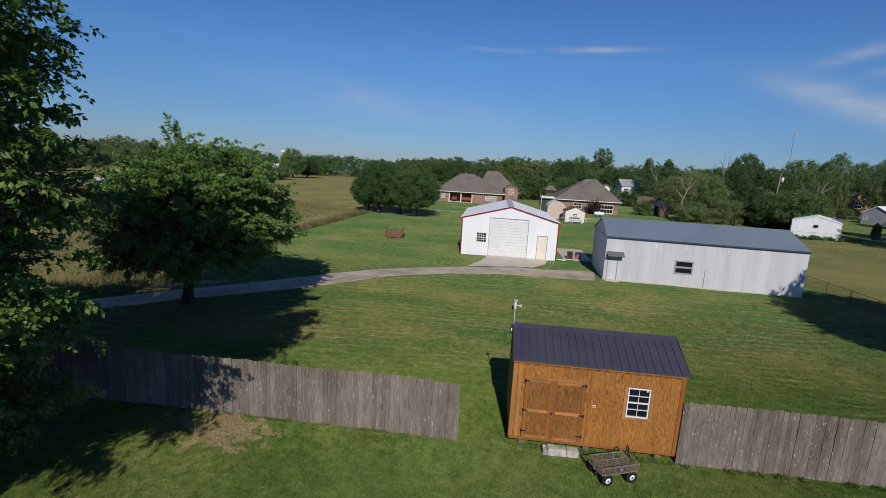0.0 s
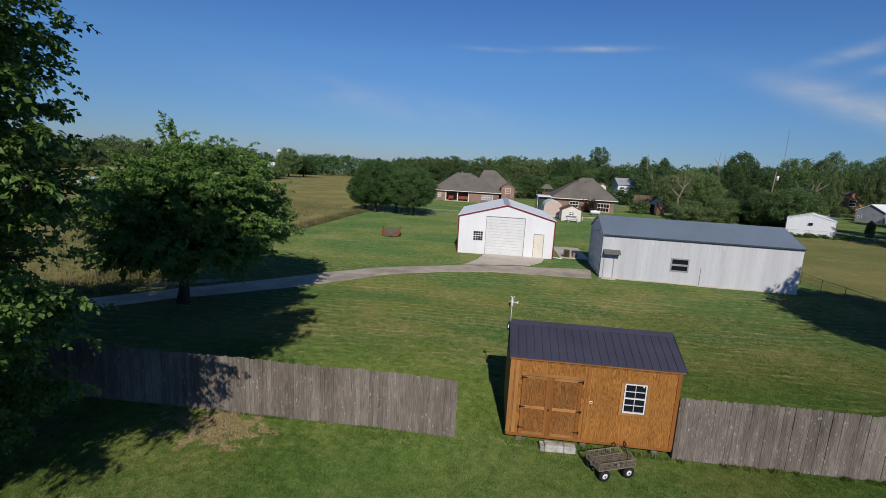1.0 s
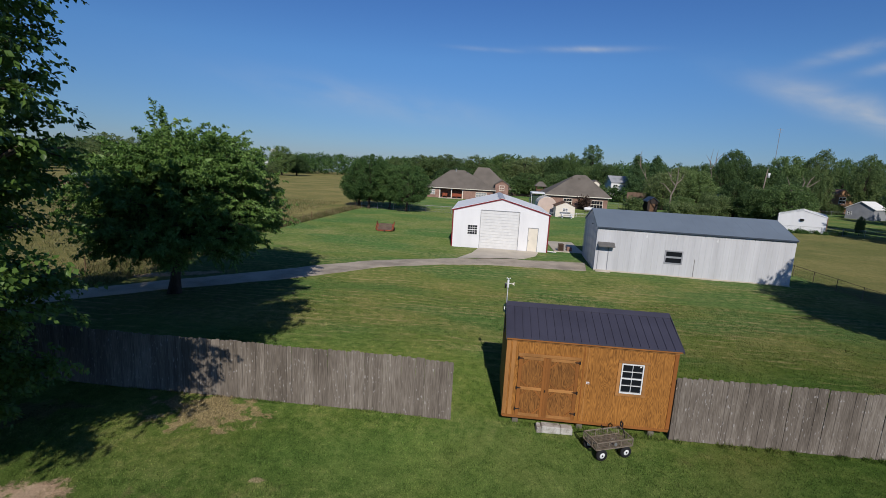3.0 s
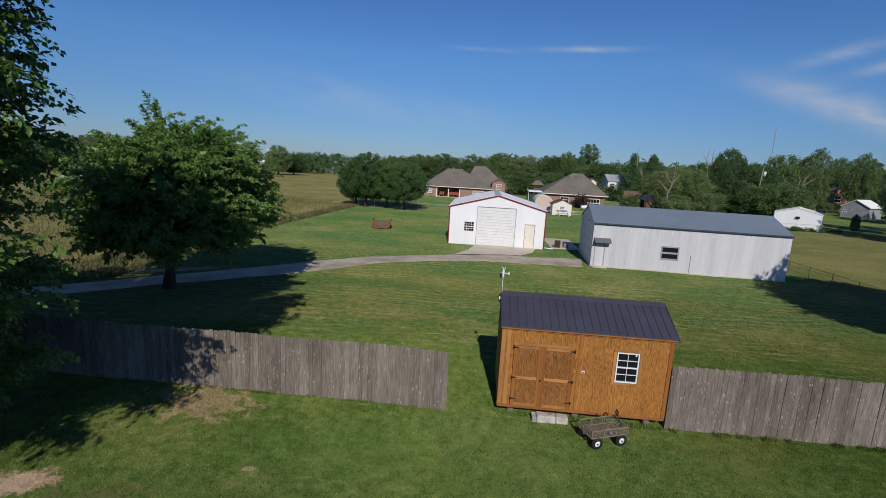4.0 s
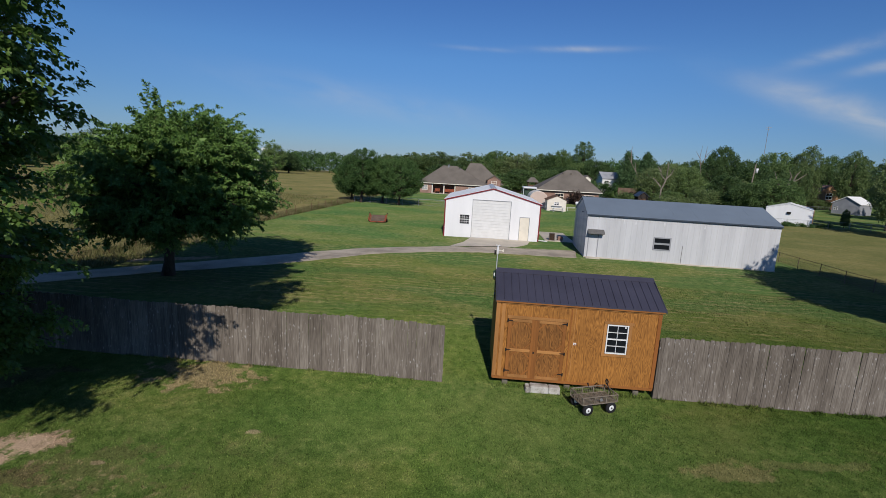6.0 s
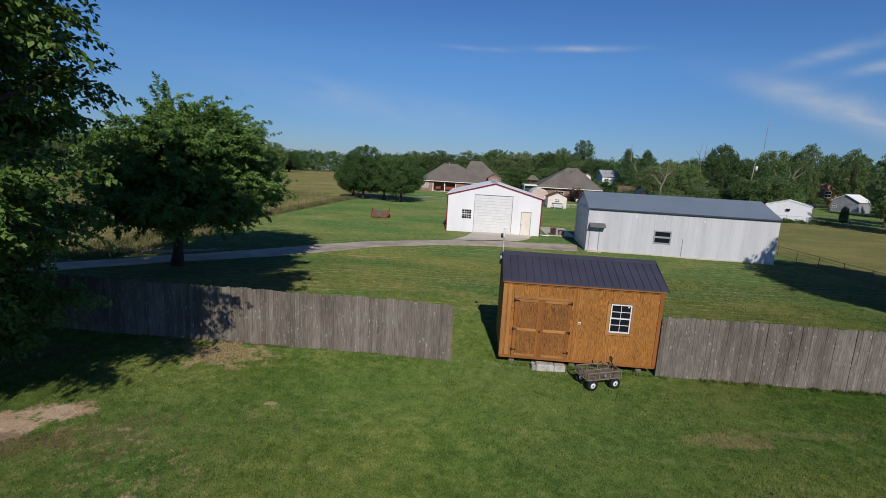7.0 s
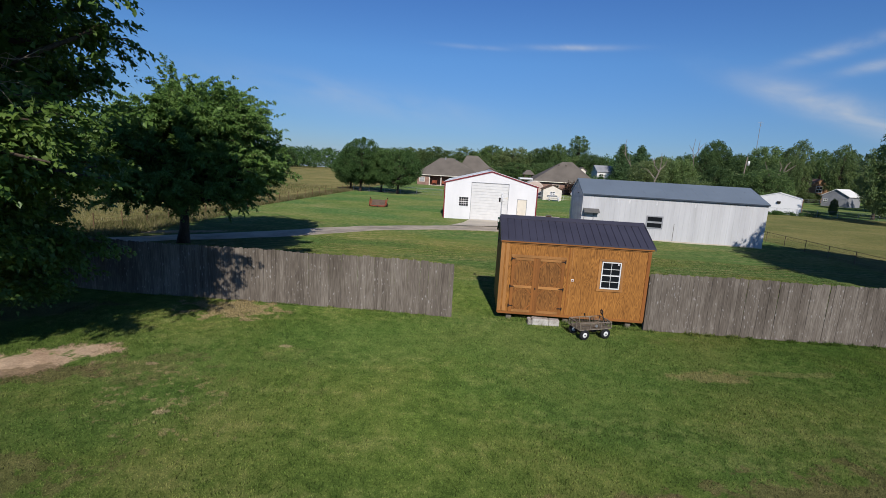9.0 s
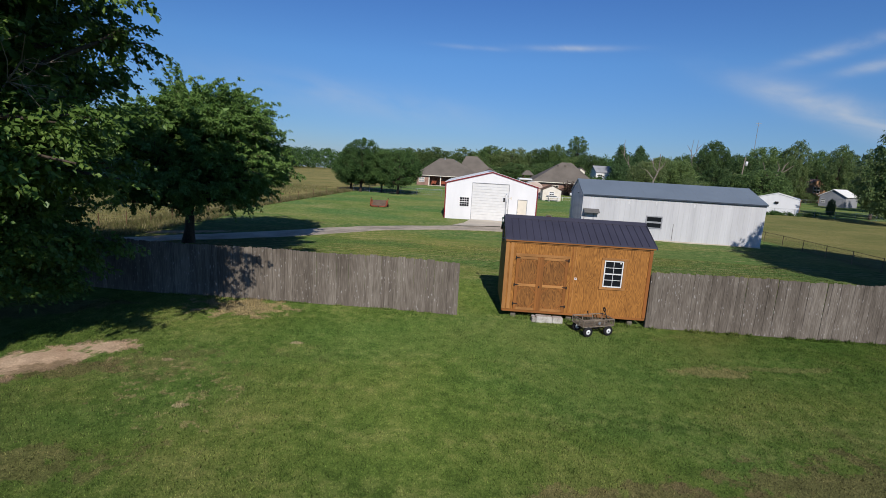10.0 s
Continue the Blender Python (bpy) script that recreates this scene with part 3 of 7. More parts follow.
# ---- building helpers ----
class Shape:
    """Vertices and faces of one mesh in the making."""

    def __init__(self):
        self.v, self.f = [], []

    def add(self, verts, faces):
        n = len(self.v)
        self.v.extend(tuple(p) for p in verts)
        self.f.extend(tuple(n + i for i in q) for q in faces)
        return self

    def box(self, x0, x1, y0, y1, z0, z1):
        return self.add([(x0, y0, z0), (x1, y0, z0), (x1, y1, z0), (x0, y1, z0), (x0, y0, z1), (x1, y0, z1), (x1, y1, z1), (x0, y1, z1)],
                        [(0, 3, 2, 1), (4, 5, 6, 7), (0, 1, 5, 4), (1, 2, 6, 5), (2, 3, 7, 6), (3, 0, 4, 7)])

    def soft(self, x0, x1, y0, y1, z0, z1, c=0.01):
        """A box with chamfered edges."""
        v = []
        for sx in (0, 1):
            for sy in (0, 1):
                for sz in (0, 1):
                    x, y, z = (x0, x1)[sx], (y0, y1)[sy], (z0, z1)[sz]
                    dx, dy, dz = (c, -c)[sx], (c, -c)[sy], (c, -c)[sz]
                    v += [(x, y + dy, z + dz), (x + dx, y, z + dz), (x + dx, y + dy, z)]
        bm = bmesh.new()
        for p in v:
            bm.verts.new(p)
        bmesh.ops.convex_hull(bm, input=bm.verts)
        bm.verts.index_update()
        self.add([p.co[:] for p in bm.verts], [[q.index for q in f.verts] for f in bm.faces])
        bm.free()
        return self

    def bar(self, a, b, w, h=None, up=(0, 0, 1)):
        """A square bar from a to b."""
        a, b = Vector(a), Vector(b)
        d = (b - a).normalized()
        u = Vector(up)
        if abs(d.dot(u)) > 0.98:
            u = Vector((0, 1, 0))
        s = d.cross(u).normalized()
        u = s.cross(d)
        s, u = s * (w / 2), u * ((h or w) / 2)
        p = [a - s - u, a + s - u, a + s + u, a - s + u, b - s - u, b + s - u, b + s + u, b - s + u]
        return self.add(p, [(0, 3, 2, 1), (4, 5, 6, 7), (0, 1, 5, 4), (1, 2, 6, 5), (2, 3, 7, 6), (3, 0, 4, 7)])

    def tube(self, points, radii, n=8):
        """A tapered round tube along points, closed at the ends."""
        rings = []
        pts = [Vector(p) for p in points]
        for i, p in enumerate(pts):
            d = (pts[min(i + 1, len(pts) - 1)] - pts[max(i - 1, 0)]).normalized()
            a = Vector((1, 0, 0)) if abs(d.x) < 0.9 else Vector((0, 1, 0))
            s = d.cross(a).normalized()
            u = d.cross(s)
            rings.append([p + (s * math.cos(k * math.tau / n) + u * math.sin(k * math.tau / n)) * radii[i] for k in range(n)])
        v = [q for r in rings for q in r]
        f = [(i * n + k, i * n + (k + 1) % n, (i + 1) * n + (k + 1) % n, (i + 1) * n + k) for i in range(len(pts) - 1) for k in range(n)]
        f += [tuple(range(n)), tuple(range((len(pts) - 1) * n, len(pts) * n))]
        return self.add(v, f)

    def prism(self, outline, axis, lo, hi):
        """A flat outline pushed along x or y. Outline points are (across, z)."""
        n = len(outline)
        if axis == "y":
            v = [(a, lo, z) for a, z in outline] + [(a, hi, z) for a, z in outline]
        else:
            v = [(lo, a, z) for a, z in outline] + [(hi, a, z) for a, z in outline]
        f = [tuple(range(n)), tuple(range(2 * n - 1, n - 1, -1))] + [(i, n + i, n + (i + 1) % n, (i + 1) % n) for i in range(n)]
        return self.add(v, f)

    def wall(self, x0, x1, z0, z1, y0, y1, holes=()):
        """An upright wall facing along y, with rectangular holes (x0, x1, z0, z1) cut right through."""
        xs = sorted({x0, x1, *[v for h in holes for v in h[:2]]})
        zs = sorted({z0, z1, *[v for h in holes for v in h[2:]]})
        nx, nz = len(xs), len(zs)

        def solid(i, j):
            if not (0 <= i < nx - 1 and 0 <= j < nz - 1):
                return False
            mx, mz = (xs[i] + xs[i + 1]) / 2, (zs[j] + zs[j + 1]) / 2
            return not any(h[0] < mx < h[1] and h[2] < mz < h[3] for h in holes)

        v = [(x, y, z) for y in (y0, y1) for z in zs for x in xs]
        b = nx * nz
        f = []
        for j in range(nz - 1):
            for i in range(nx - 1):
                if not solid(i, j):
                    continue
                a, c, d, e = j * nx + i, j * nx + i + 1, (j + 1) * nx + i + 1, (j + 1) * nx + i
                f += [(a, c, d, e), (b + e, b + d, b + c, b + a)]
                for (p, q), n in (((a, c), (i, j - 1)), ((c, d), (i + 1, j)), ((d, e), (i, j + 1)), ((e, a), (i - 1, j))):
                    if not solid(*n):
                        f.append((q, p, b + p, b + q))
        used = sorted({k for q in f for k in q})
        new_of = {k: n for n, k in enumerate(used)}
        return self.add([v[k] for k in used], [tuple(new_of[k] for k in q) for q in f])

    def mesh(self, name, smooth=False):
        me = bpy.data.meshes.new(name)
        me.from_pydata(self.v, [], self.f)
        me.validate()
        bm = bmesh.new()
        bm.from_mesh(me)
        bmesh.ops.recalc_face_normals(bm, faces=bm.faces)
        bm.to_mesh(me)
        bm.free()
        if smooth:
            me.polygons.foreach_set("use_smooth", [True] * len(me.polygons))
        return me


def part(name, shape, material, parent, label="", smooth=False, at=None):
    me = shape if isinstance(shape, bpy.types.Mesh) else shape.mesh(name, smooth)
    if not me.materials:
        me.materials.append(material)
    ob = new(name, me)
    ob.parent = parent
    if at is not None:
        ob.matrix_basis = at
    if label:
        tagged(ob, label)
    return ob


def thing(name, at, label, category, group="", turn=0.0):
    ob = new(name)
    ob.empty_display_size = 0.2
    ob.matrix_basis = pose(*at, 0, 0, turn)
    return tagged(ob, label, category, group)


def single(name, shape, material, label, category, group="", kind="", smooth=False, at=None):
    ob = part(name, shape, material, None, "", smooth, at)
    return tagged(ob, label, category, group, kind)


def ground_z(x, y):
    """The height of the ground: a gentle fall from the lawn by the fence to the flat beyond."""
    x, y = np.asarray(x, float), np.asarray(y, float)
    k = np.clip((y - 1.0) / 17.0, 0, 1)
    z = -0.13 - 0.63 * k * k * (3 - 2 * k)
    z = z - 0.0135 * np.clip(y - 110, 0, 450) * np.clip(-x / 90, 0, 1)
    z = z - 0.035 * np.clip(y - 390, 0, None) * np.clip(-x / (0.2 * np.abs(y) + 1), 0, 1)
    near = np.clip((60 - np.abs(y)) / 40, 0, 1) * np.clip((60 - np.abs(x)) / 40, 0, 1)
    z = z + near * 0.03 * (np.sin(x * 0.9 + 1.3 * np.sin(y * 0.5)) * np.cos(y * 0.8 + x * 0.2))
    return z


def gz(x, y):
    return float(ground_z(x, y))


# ---- ground, drive ----
def grid_axis(lo, hi, dense_lo, dense_hi, step):
    a = list(np.arange(dense_lo, dense_hi + 0.01, step))
    s, p = step, dense_lo
    while p > lo:
        s *= 1.35
        p -= s
        a.insert(0, p)
    s, p = step, dense_hi
    while p < hi:
        s *= 1.35
        p += s
        a.append(p)
    return np.array(a)


def make_ground():
    xs, ys = grid_axis(-4200, 4200, -34, 34, 1.0), grid_axis(-900, 4200, -16, 60, 1.0)
    X, Y = np.meshgrid(xs, ys)
    Z = ground_z(X, Y)
    v = np.stack([X, Y, Z], -1).reshape(-1, 3).tolist()
    w = len(xs)
    f = [(j * w + i, j * w + i + 1, (j + 1) * w + i + 1, (j + 1) * w + i) for j in range(len(ys) - 1) for i in range(w - 1)]
    me = bpy.data.meshes.new("ground")
    me.from_pydata(v, [], f)
    me.polygons.foreach_set("use_smooth", [True] * len(f))
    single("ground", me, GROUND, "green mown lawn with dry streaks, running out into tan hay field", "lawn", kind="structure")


make_ground()


def ribbon(left, right, lift, across=4, ragged=0.0, thick=0.08):
    """A sheet between two edges that lies on the ground."""
    rng = random.Random(5)
    s = Shape()
    rows = []
    for (lx, ly), (rx, ry) in zip(left, right):
        row = []
        for k in range(across + 1):
            q = k / across
            j = rng.uniform(-ragged, ragged) if k in (0, across) else 0
            x, y = lx + (rx - lx) * q + j * 0.4, ly + (ry - ly) * q + j
            row.append((x, y, gz(x, y) + (lift if 0 < k < across else lift * 0.4)))
        rows.append(row)
    n = across + 1
    top = [p for r in rows for p in r]
    m = len(top)
    low = [(x, y, z - thick) for x, y, z in top]
    f = []
    for i in range(len(rows) - 1):
        for k in range(across):
            a = i * n + k
            f.append((a, a + 1, a + n + 1, a + n))
        f += [(i * n, (i + 1) * n, m + (i + 1) * n, m + i * n), (i * n + across, m + i * n + across, m + (i + 1) * n + across, (i + 1) * n + across)]
    s.add(top + low, f)
    return s


def smooth_line(points, per=6):
    """A Catmull-Rom line through points."""
    p = [Vector((*q, 0)) for q in points]
    p = [p[0] * 2 - p[1], *p, p[-1] * 2 - p[-2]]
    out = []
    for i in range(1, len(p) - 2):
        for k in range(per):
            t = k / per
            a, b, c, d = p[i - 1], p[i], p[i + 1], p[i + 2]
            q = 0.5 * (2 * b + (c - a) * t + (2 * a - 5 * b + 4 * c - d) * t * t + (3 * b - a - 3 * c + d) * t ** 3)
            out.append((q.x, q.y))
    out.append((p[-2].x, p[-2].y))
    return out


drive_far = smooth_line([(-40, -7), (-30, 2.6), (-23.6, 10.0), (-21.2, 13.3), (-17.0, 18.0), (-12.9, 22.2), (-11.0, 24.0), (-8.9, 25.5), (-4.3, 27.8), (-1.8, 28.7), (0.8, 29.6), (3.4, 29.9), (6.0, 30.2), (8.6, 30.4)])
drive_near = smooth_line([(-37.5, -8.5), (-27.6, 1.2), (-21.1, 9.0), (-19.3, 11.6), (-15.4, 15.6), (-11.8, 19.1), (-10.2, 21.1), (-8.4, 22.8), (-4.1, 25.2), (-1.7, 26.0), (0.7, 26.6), (3.1, 26.6), (5.5, 26.6), (8.0, 26.9)])
single("driveway", ribbon(drive_far, drive_near, 0.035, 5, 0.12), GRAVEL, "pale grey gravel driveway curving across the lawn", "driveway", kind="structure")
single("pavement", ribbon([(-1.3, 34.5), (-1.9, 31.6), (-3.1, 28.4)], [(4.8, 34.5), (4.3, 32.2), (2.9, 30.2)], 0.06, 4), CONCRETE, "pale concrete apron in front of the garage", "pavement", kind="structure")


# ---- small repeated pieces ----
def window_unit(parent, x0, x1, z0, z1, y, cols, rows, frame_mat, bar=0.03, edge=0.05, meeting=True, deep=0.05, glass=None):
    """A window facing -y set in a wall whose face is at y."""
    w = part("window", Shape().wall(x0, x1, z0, z1, y - 0.025, y + deep, [(x0 + edge, x1 - edge, z0 + edge, z1 - edge)]), frame_mat, parent, "white window frame" if frame_mat is WHITE_PAINT else "dark window frame")
    ix0, ix1, iz0, iz1 = x0 + edge, x1 - edge, z0 + edge, z1 - edge
    for c in range(1, cols):
        x = ix0 + (ix1 - ix0) * c / cols
        part("muntin", Shape().box(x - bar / 2, x + bar / 2, y - 0.012, y + 0.02, iz0, iz1), frame_mat, w)
    for r in range(1, rows):
        z = iz0 + (iz1 - iz0) * r / rows
        b = bar * 2.6 if meeting and r * 2 == rows else bar
        part("muntin", Shape().box(ix0, ix1, y - 0.016, y + 0.018, z - b / 2, z + b / 2), frame_mat, w)
    for c in range(cols):
        for r in range(rows):
            a, b = ix0 + (ix1 - ix0) * c / cols, ix0 + (ix1 - ix0) * (c + 1) / cols
            d, e = iz0 + (iz1 - iz0) * r / rows, iz0 + (iz1 - iz0) * (r + 1) / rows
            part("pane", Shape().box(a, b, y + 0.022, y + 0.03, d, e), glass or GLASS, w)
    return w


# ---- garden shed ----
def make_shed():
    W, D, B, E, R = 4.88, 2.66, 0.14, 2.64, 3.29
    s = thing("garden_shed", (0, 0, 0), "orange-stained plywood garden shed with a dark metal gable roof", "shed")
    t = 0.08
    part("front_wall", Shape().wall(0, W, B, E, 0, t, [(0.36, 2.14, 0.2, 2.1), (3.33, 3.98, 1.21, 2.15)]), PLY, s)
    part("back_wall", Shape().box(0, W, D - t, D, B, E), PLY, s)
    for x in (0, W - t):
        part("gable_wall", Shape().prism([(t, B), (D - t, B), (D - t, E), (D / 2, R - 0.06), (t, E)], "x", x, x + t), PLY, s)
    part("floor_deck", Shape().box(t, W - t, t, D - t, B, B + 0.06), PLY, s)
    for y in (0.25, D - 0.35):
        part("skid", Shape().box(0.05, W - 0.05, y, y + 0.1, B - 0.1, B - 0.002), DARK_TRIM, s)
    # trim
    part("bottom_board", Shape().soft(0.0, W, -0.024, -0.002, B - 0.02, B + 0.06, 0.004), STILE_WOOD, s)
    part("fascia_board", Shape().soft(-0.02, W + 0.02, -0.03, -0.003, E - 0.09, E + 0.02, 0.004), TRIM_WOOD, s)
    part("corner_board", Shape().soft(-0.02, 0.10, -0.022, -0.002, B + 0.07, E - 0.09, 0.004), TRIM_WOOD, s)
    part("corner_board", Shape().soft(0.15, 0.26, -0.022, -0.002, B + 0.07, E - 0.09, 0.004), TRIM_WOOD, s)
    part("corner_board", Shape().soft(W - 0.09, W + 0.02, -0.024, -0.002, B + 0.07, E - 0.09, 0.004), DARK_TRIM, s)
    part("corner_board", Shape().soft(W + 0.001, W + 0.022, 0.0, 0.1, B, E - 0.05, 0.004), DARK_TRIM, s)
    part("corner_board", Shape().soft(-0.022, -0.001, 0.0, 0.1, B, E - 0.05, 0.004), DARK_TRIM, s)
    part("joint_strip", Shape().soft(2.24, 2.27, -0.012, -0.001, 0.2, E - 0.09, 0.003), DARK_TRIM, s)
    part("joint_strip", Shape().soft(2.36, 2.38, -0.006, -0.001, 0.2, E - 0.09, 0.002), TRIM_WOOD, s)
    part("header_board", Shape().soft(0.34, 2.18, -0.035, -0.002, 2.10, 2.19, 0.005), TRIM_WOOD, s)
    # double door
    for x0, x1, hinge in ((0.37, 1.19, 0), (1.21, 2.13, 1)):
        d = part("door", Shape().box(x0, x1, -0.006, 0.03, 0.205, 2.095), DOOR_PLY, s, "plywood door with corner braces")
        for a, b in ((x0, x0 + 0.10), (x1 - 0.10, x1)):
            part("stile", Shape().soft(a, b, -0.030, -0.007, 0.205, 2.095, 0.004), STILE_WOOD, d)
        for z, h in ((0.205, 0.09), (1.05, 0.09), (2.005, 0.085)):
            part("rail", Shape().soft(x0 + 0.10, x1 - 0.10, -0.031, -0.008, z, z + h, 0.004), TRIM_WOOD, d)
        for z0, z1 in ((0.295, 1.05), (1.14, 2.005)):
            for zz, up in ((z0, 1), (z1, -1)):
                for xx, right in ((x0 + 0.10, 1), (x1 - 0.10, -1)):
                    part("brace", Shape().prism([(xx + right * 0.17, zz), (xx + right * 0.225, zz), (xx, zz + up * 0.225), (xx, zz + up * 0.17)], "y", -0.027, -0.008), STILE_WOOD, d)
        for z in (0.42, 1.095, 2.04):
            xh = x0 - 0.01 if hinge == 0 else x1 + 0.01
            k = 1 if hinge == 0 else -1
            part("hinge", Shape().box(xh - 0.02, xh + 0.02, -0.046, -0.036, z - 0.05, z + 0.05).prism([(xh, z - 0.022), (xh + k * 0.15, z - 0.009), (xh + k * 0.15, z + 0.009), (xh, z + 0.022)], "y", -0.044, -0.033), BLACK, d, "black iron strap hinge")
    part("astragal", Shape().soft(1.165, 1.235, -0.038, -0.031, 0.21, 2.09, 0.003), STILE_WOOD, s, "stained strip over the door joint")
    part("door_handle", Shape().box(1.18, 1.22, -0.058, -0.039, 1.03, 1.09), BLACK, s, "black latch")
    # window and its boards
    window_unit(s, 3.34, 3.97, 1.22, 2.14, -0.01, 2, 4, WHITE_PAINT, 0.014, 0.034)
    part("sticker", Shape().soft(3.86, 3.91, -0.004, 0.010, 2.04, 2.085, 0.003), WHITE_PAINT, s, "small round white sticker on the glass")
    part("window_board", Shape().soft(3.24, 4.12, -0.032, -0.002, 2.15, 2.23, 0.004), TRIM_WOOD, s)
    part("window_board", Shape().soft(3.23, 4.10, -0.032, -0.002, 1.13, 1.21, 0.004), TRIM_WOOD, s)
    part("window_board", Shape().soft(3.24, 3.33, -0.028, -0.002, 1.21, 2.15, 0.004), TRIM_WOOD, s)
    part("window_board", Shape().soft(3.98, 4.07, -0.028, -0.002, 1.21, 2.15, 0.004), TRIM_WOOD, s)
    part("name_plate", Shape().soft(2.38, 2.47, -0.018, -0.001, 1.40, 1.47, 0.004), WHITE_PAINT, s, "small white plate with a dark mark").data.name = "name_plate"
    part("plate_mark", Shape().box(2.395, 2.455, -0.021, -0.018, 1.42, 1.45), RUST, s)
    # roof
    x0, n = -0.05, 21
    w = (W + 0.14) / n
    for side in (0, 1):
        ye, yr = (-0.09, D / 2) if side == 0 else (D + 0.09, D / 2)
        run = abs(yr - ye)
        slope = (R - E - 0.03) / (D / 2 + 0.05)
        ze = R - slope * run
        sh = Shape()
        dz = 0.03
        q = [(0, ye, ze), (w, ye, ze), (w, yr, R), (0, yr, R)]
        sh.add(q + [(a, b, c + dz) for a, b, c in q], [(0, 1, 2, 3), (4, 5, 6, 7), (0, 1, 5, 4), (1, 2, 6, 5), (2, 3, 7, 6), (3, 0, 4, 7)])
        for xa, hh in ((0.0, 0.026),):
            r = [(xa, ye, ze + dz), (xa + 0.035, ye, ze + dz), (xa + 0.035, yr, R + dz), (xa, yr, R + dz)]
            sh.add(r + [(a + (0.008 if i in (0, 3) else -0.008), b, c + hh) for i, (a, b, c) in enumerate(r)], [(0, 1, 2, 3), (4, 5, 6, 7), (0, 1, 5, 4), (1, 2, 6, 5), (2, 3, 7, 6), (3, 0, 4, 7)])
        me = sh.mesh("roof_panel")
        for k in range(n):
            part("roof_panel", me, SLATE_METAL, s, at=pose(x0 + k * w, 0, 0))
        part("eave_board", Shape().soft(-0.04, W + 0.06, ye + (0.005 if side == 0 else -0.03), ye + (0.03 if side == 0 else -0.005), ze - 0.05, ze - 0.004, 0.004), STILE_WOOD, s)
    k = 0.55
    part("ridge_cap", Shape().prism([(D / 2 - 0.17, R + 0.055 - 0.17 * k), (D / 2, R + 0.066), (D / 2 + 0.17, R + 0.055 - 0.17 * k), (D / 2 + 0.17, R + 0.065 - 0.17 * k), (D / 2, R + 0.078), (D / 2 - 0.17, R + 0.065 - 0.17 * k)], "x", -0.06, W + 0.10), SLATE_METAL, s)
    for x in (-0.065, W + 0.09):
        part("rake_trim", Shape().prism([(-0.1, E - 0.03), (D / 2, R - 0.01), (D + 0.1, E - 0.03), (D + 0.1, E + 0.045), (D / 2, R + 0.075), (-0.1, E + 0.045)], "x", x, x + 0.02), SLATE_METAL, s)
    return s


make_shed()
for x, y in ((0.42, 0.16), (2.35, 0.12), (4.45, 0.12), (0.42, 2.4), (4.45, 2.4), (2.35, 2.4)):
    z = gz(x, y)
    single("concrete_block", Shape().soft(x - 0.09, x + 0.09, y - 0.03, y + 0.12, z - 0.03, 0.03, 0.012), BLOCK, "small grey concrete block under the shed floor", "block", "blocks under the shed")
step_z = gz(1.5, -0.25)
SLAB = surface("weathered_concrete_slab", [(0.30, (0.24, 0.215, 0.18)), (0.48, (0.45, 0.425, 0.385)), (0.66, (0.58, 0.56, 0.53))], 3.2, rough=0.95, bump=0.5, fine=45, fine_amount=0.5)
step_thing = thing("concrete_step", (1.55, -0.2, step_z), "cracked pale concrete slabs stepping up to the shed doors", "step")
for k, (xa, xb, top, tilt) in enumerate(((-0.53, -0.40, 0.17, 5), (-0.385, 0.17, 0.20, 1), (0.185, 0.53, 0.185, -4))):
    part("slab", Shape().soft(xa, xb, -0.15, 0.13, -0.03, top, 0.022), SLAB, step_thing, at=pose(0, 0.01 * k, 0, tilt * 0.6, tilt * 0.25, tilt * 0.4))


# ---- weather station on the shed's end wall ----
def make_station():
    s = thing("weather_station", (-0.05, 1.27, 0), "white weather station on a thin mast beside the shed roof", "weather station")
    part("mast", Shape().tube([(0, 0, 2.35), (0, 0, 4.0)], [0.02, 0.018]), GALV, s, "thin galvanised mast", smooth=True)
    for z in (2.5, 3.1):
        part("bracket", Shape().box(-0.02, 0.07, -0.02, 0.02, z - 0.02, z + 0.02), GALV, s)
    part("junction_box", Shape().soft(-0.09, -0.022, -0.05, 0.05, 3.02, 3.26, 0.012), GREEN_BOX, s, "small dark green box with a pale label")
    part("label", Shape().box(-0.075, -0.04, -0.054, -0.05, 3.10, 3.2), WHITE_PAINT, s)
    part("gauge", Shape().tube([(-0.075, 0, 3.80), (-0.075, 0, 3.95)], [0.028, 0.034], 12), BLACK, s, "dark rain gauge", smooth=True)
    part("arm", Shape().box(-0.09, 0.10, -0.008, 0.008, 3.945, 3.96), WHITE_PAINT, s)
    part("shield", Shape().tube([(0, 0, 3.80), (0, 0, 3.83), (0, 0, 4.05), (0, 0, 4.08)], [0.022, 0.034, 0.034, 0.02], 12), WHITE_PAINT, s, "white sensor housing", smooth=True)
    part("vane", Shape().prism([(0.05, 3.945), (0.12, 3.95), (0.20, 4.0), (0.19, 3.945), (0.20, 3.89), (0.12, 3.935), (0.05, 3.935)], "y", -0.006, 0.006), CREAM, s, "pale wind vane")
    for k in range(3):
        a = k * math.tau / 3 + 0.4
        c = (0.055 * math.cos(a), 0.055 * math.sin(a), 4.115)
        part("cup", Shape().tube([(c[0], c[1], 4.10), (c[0], c[1], 4.13)], [0.02, 0.012], 8).bar((0, 0, 4.10), c, 0.006), WHITE_PAINT, s)


make_station()


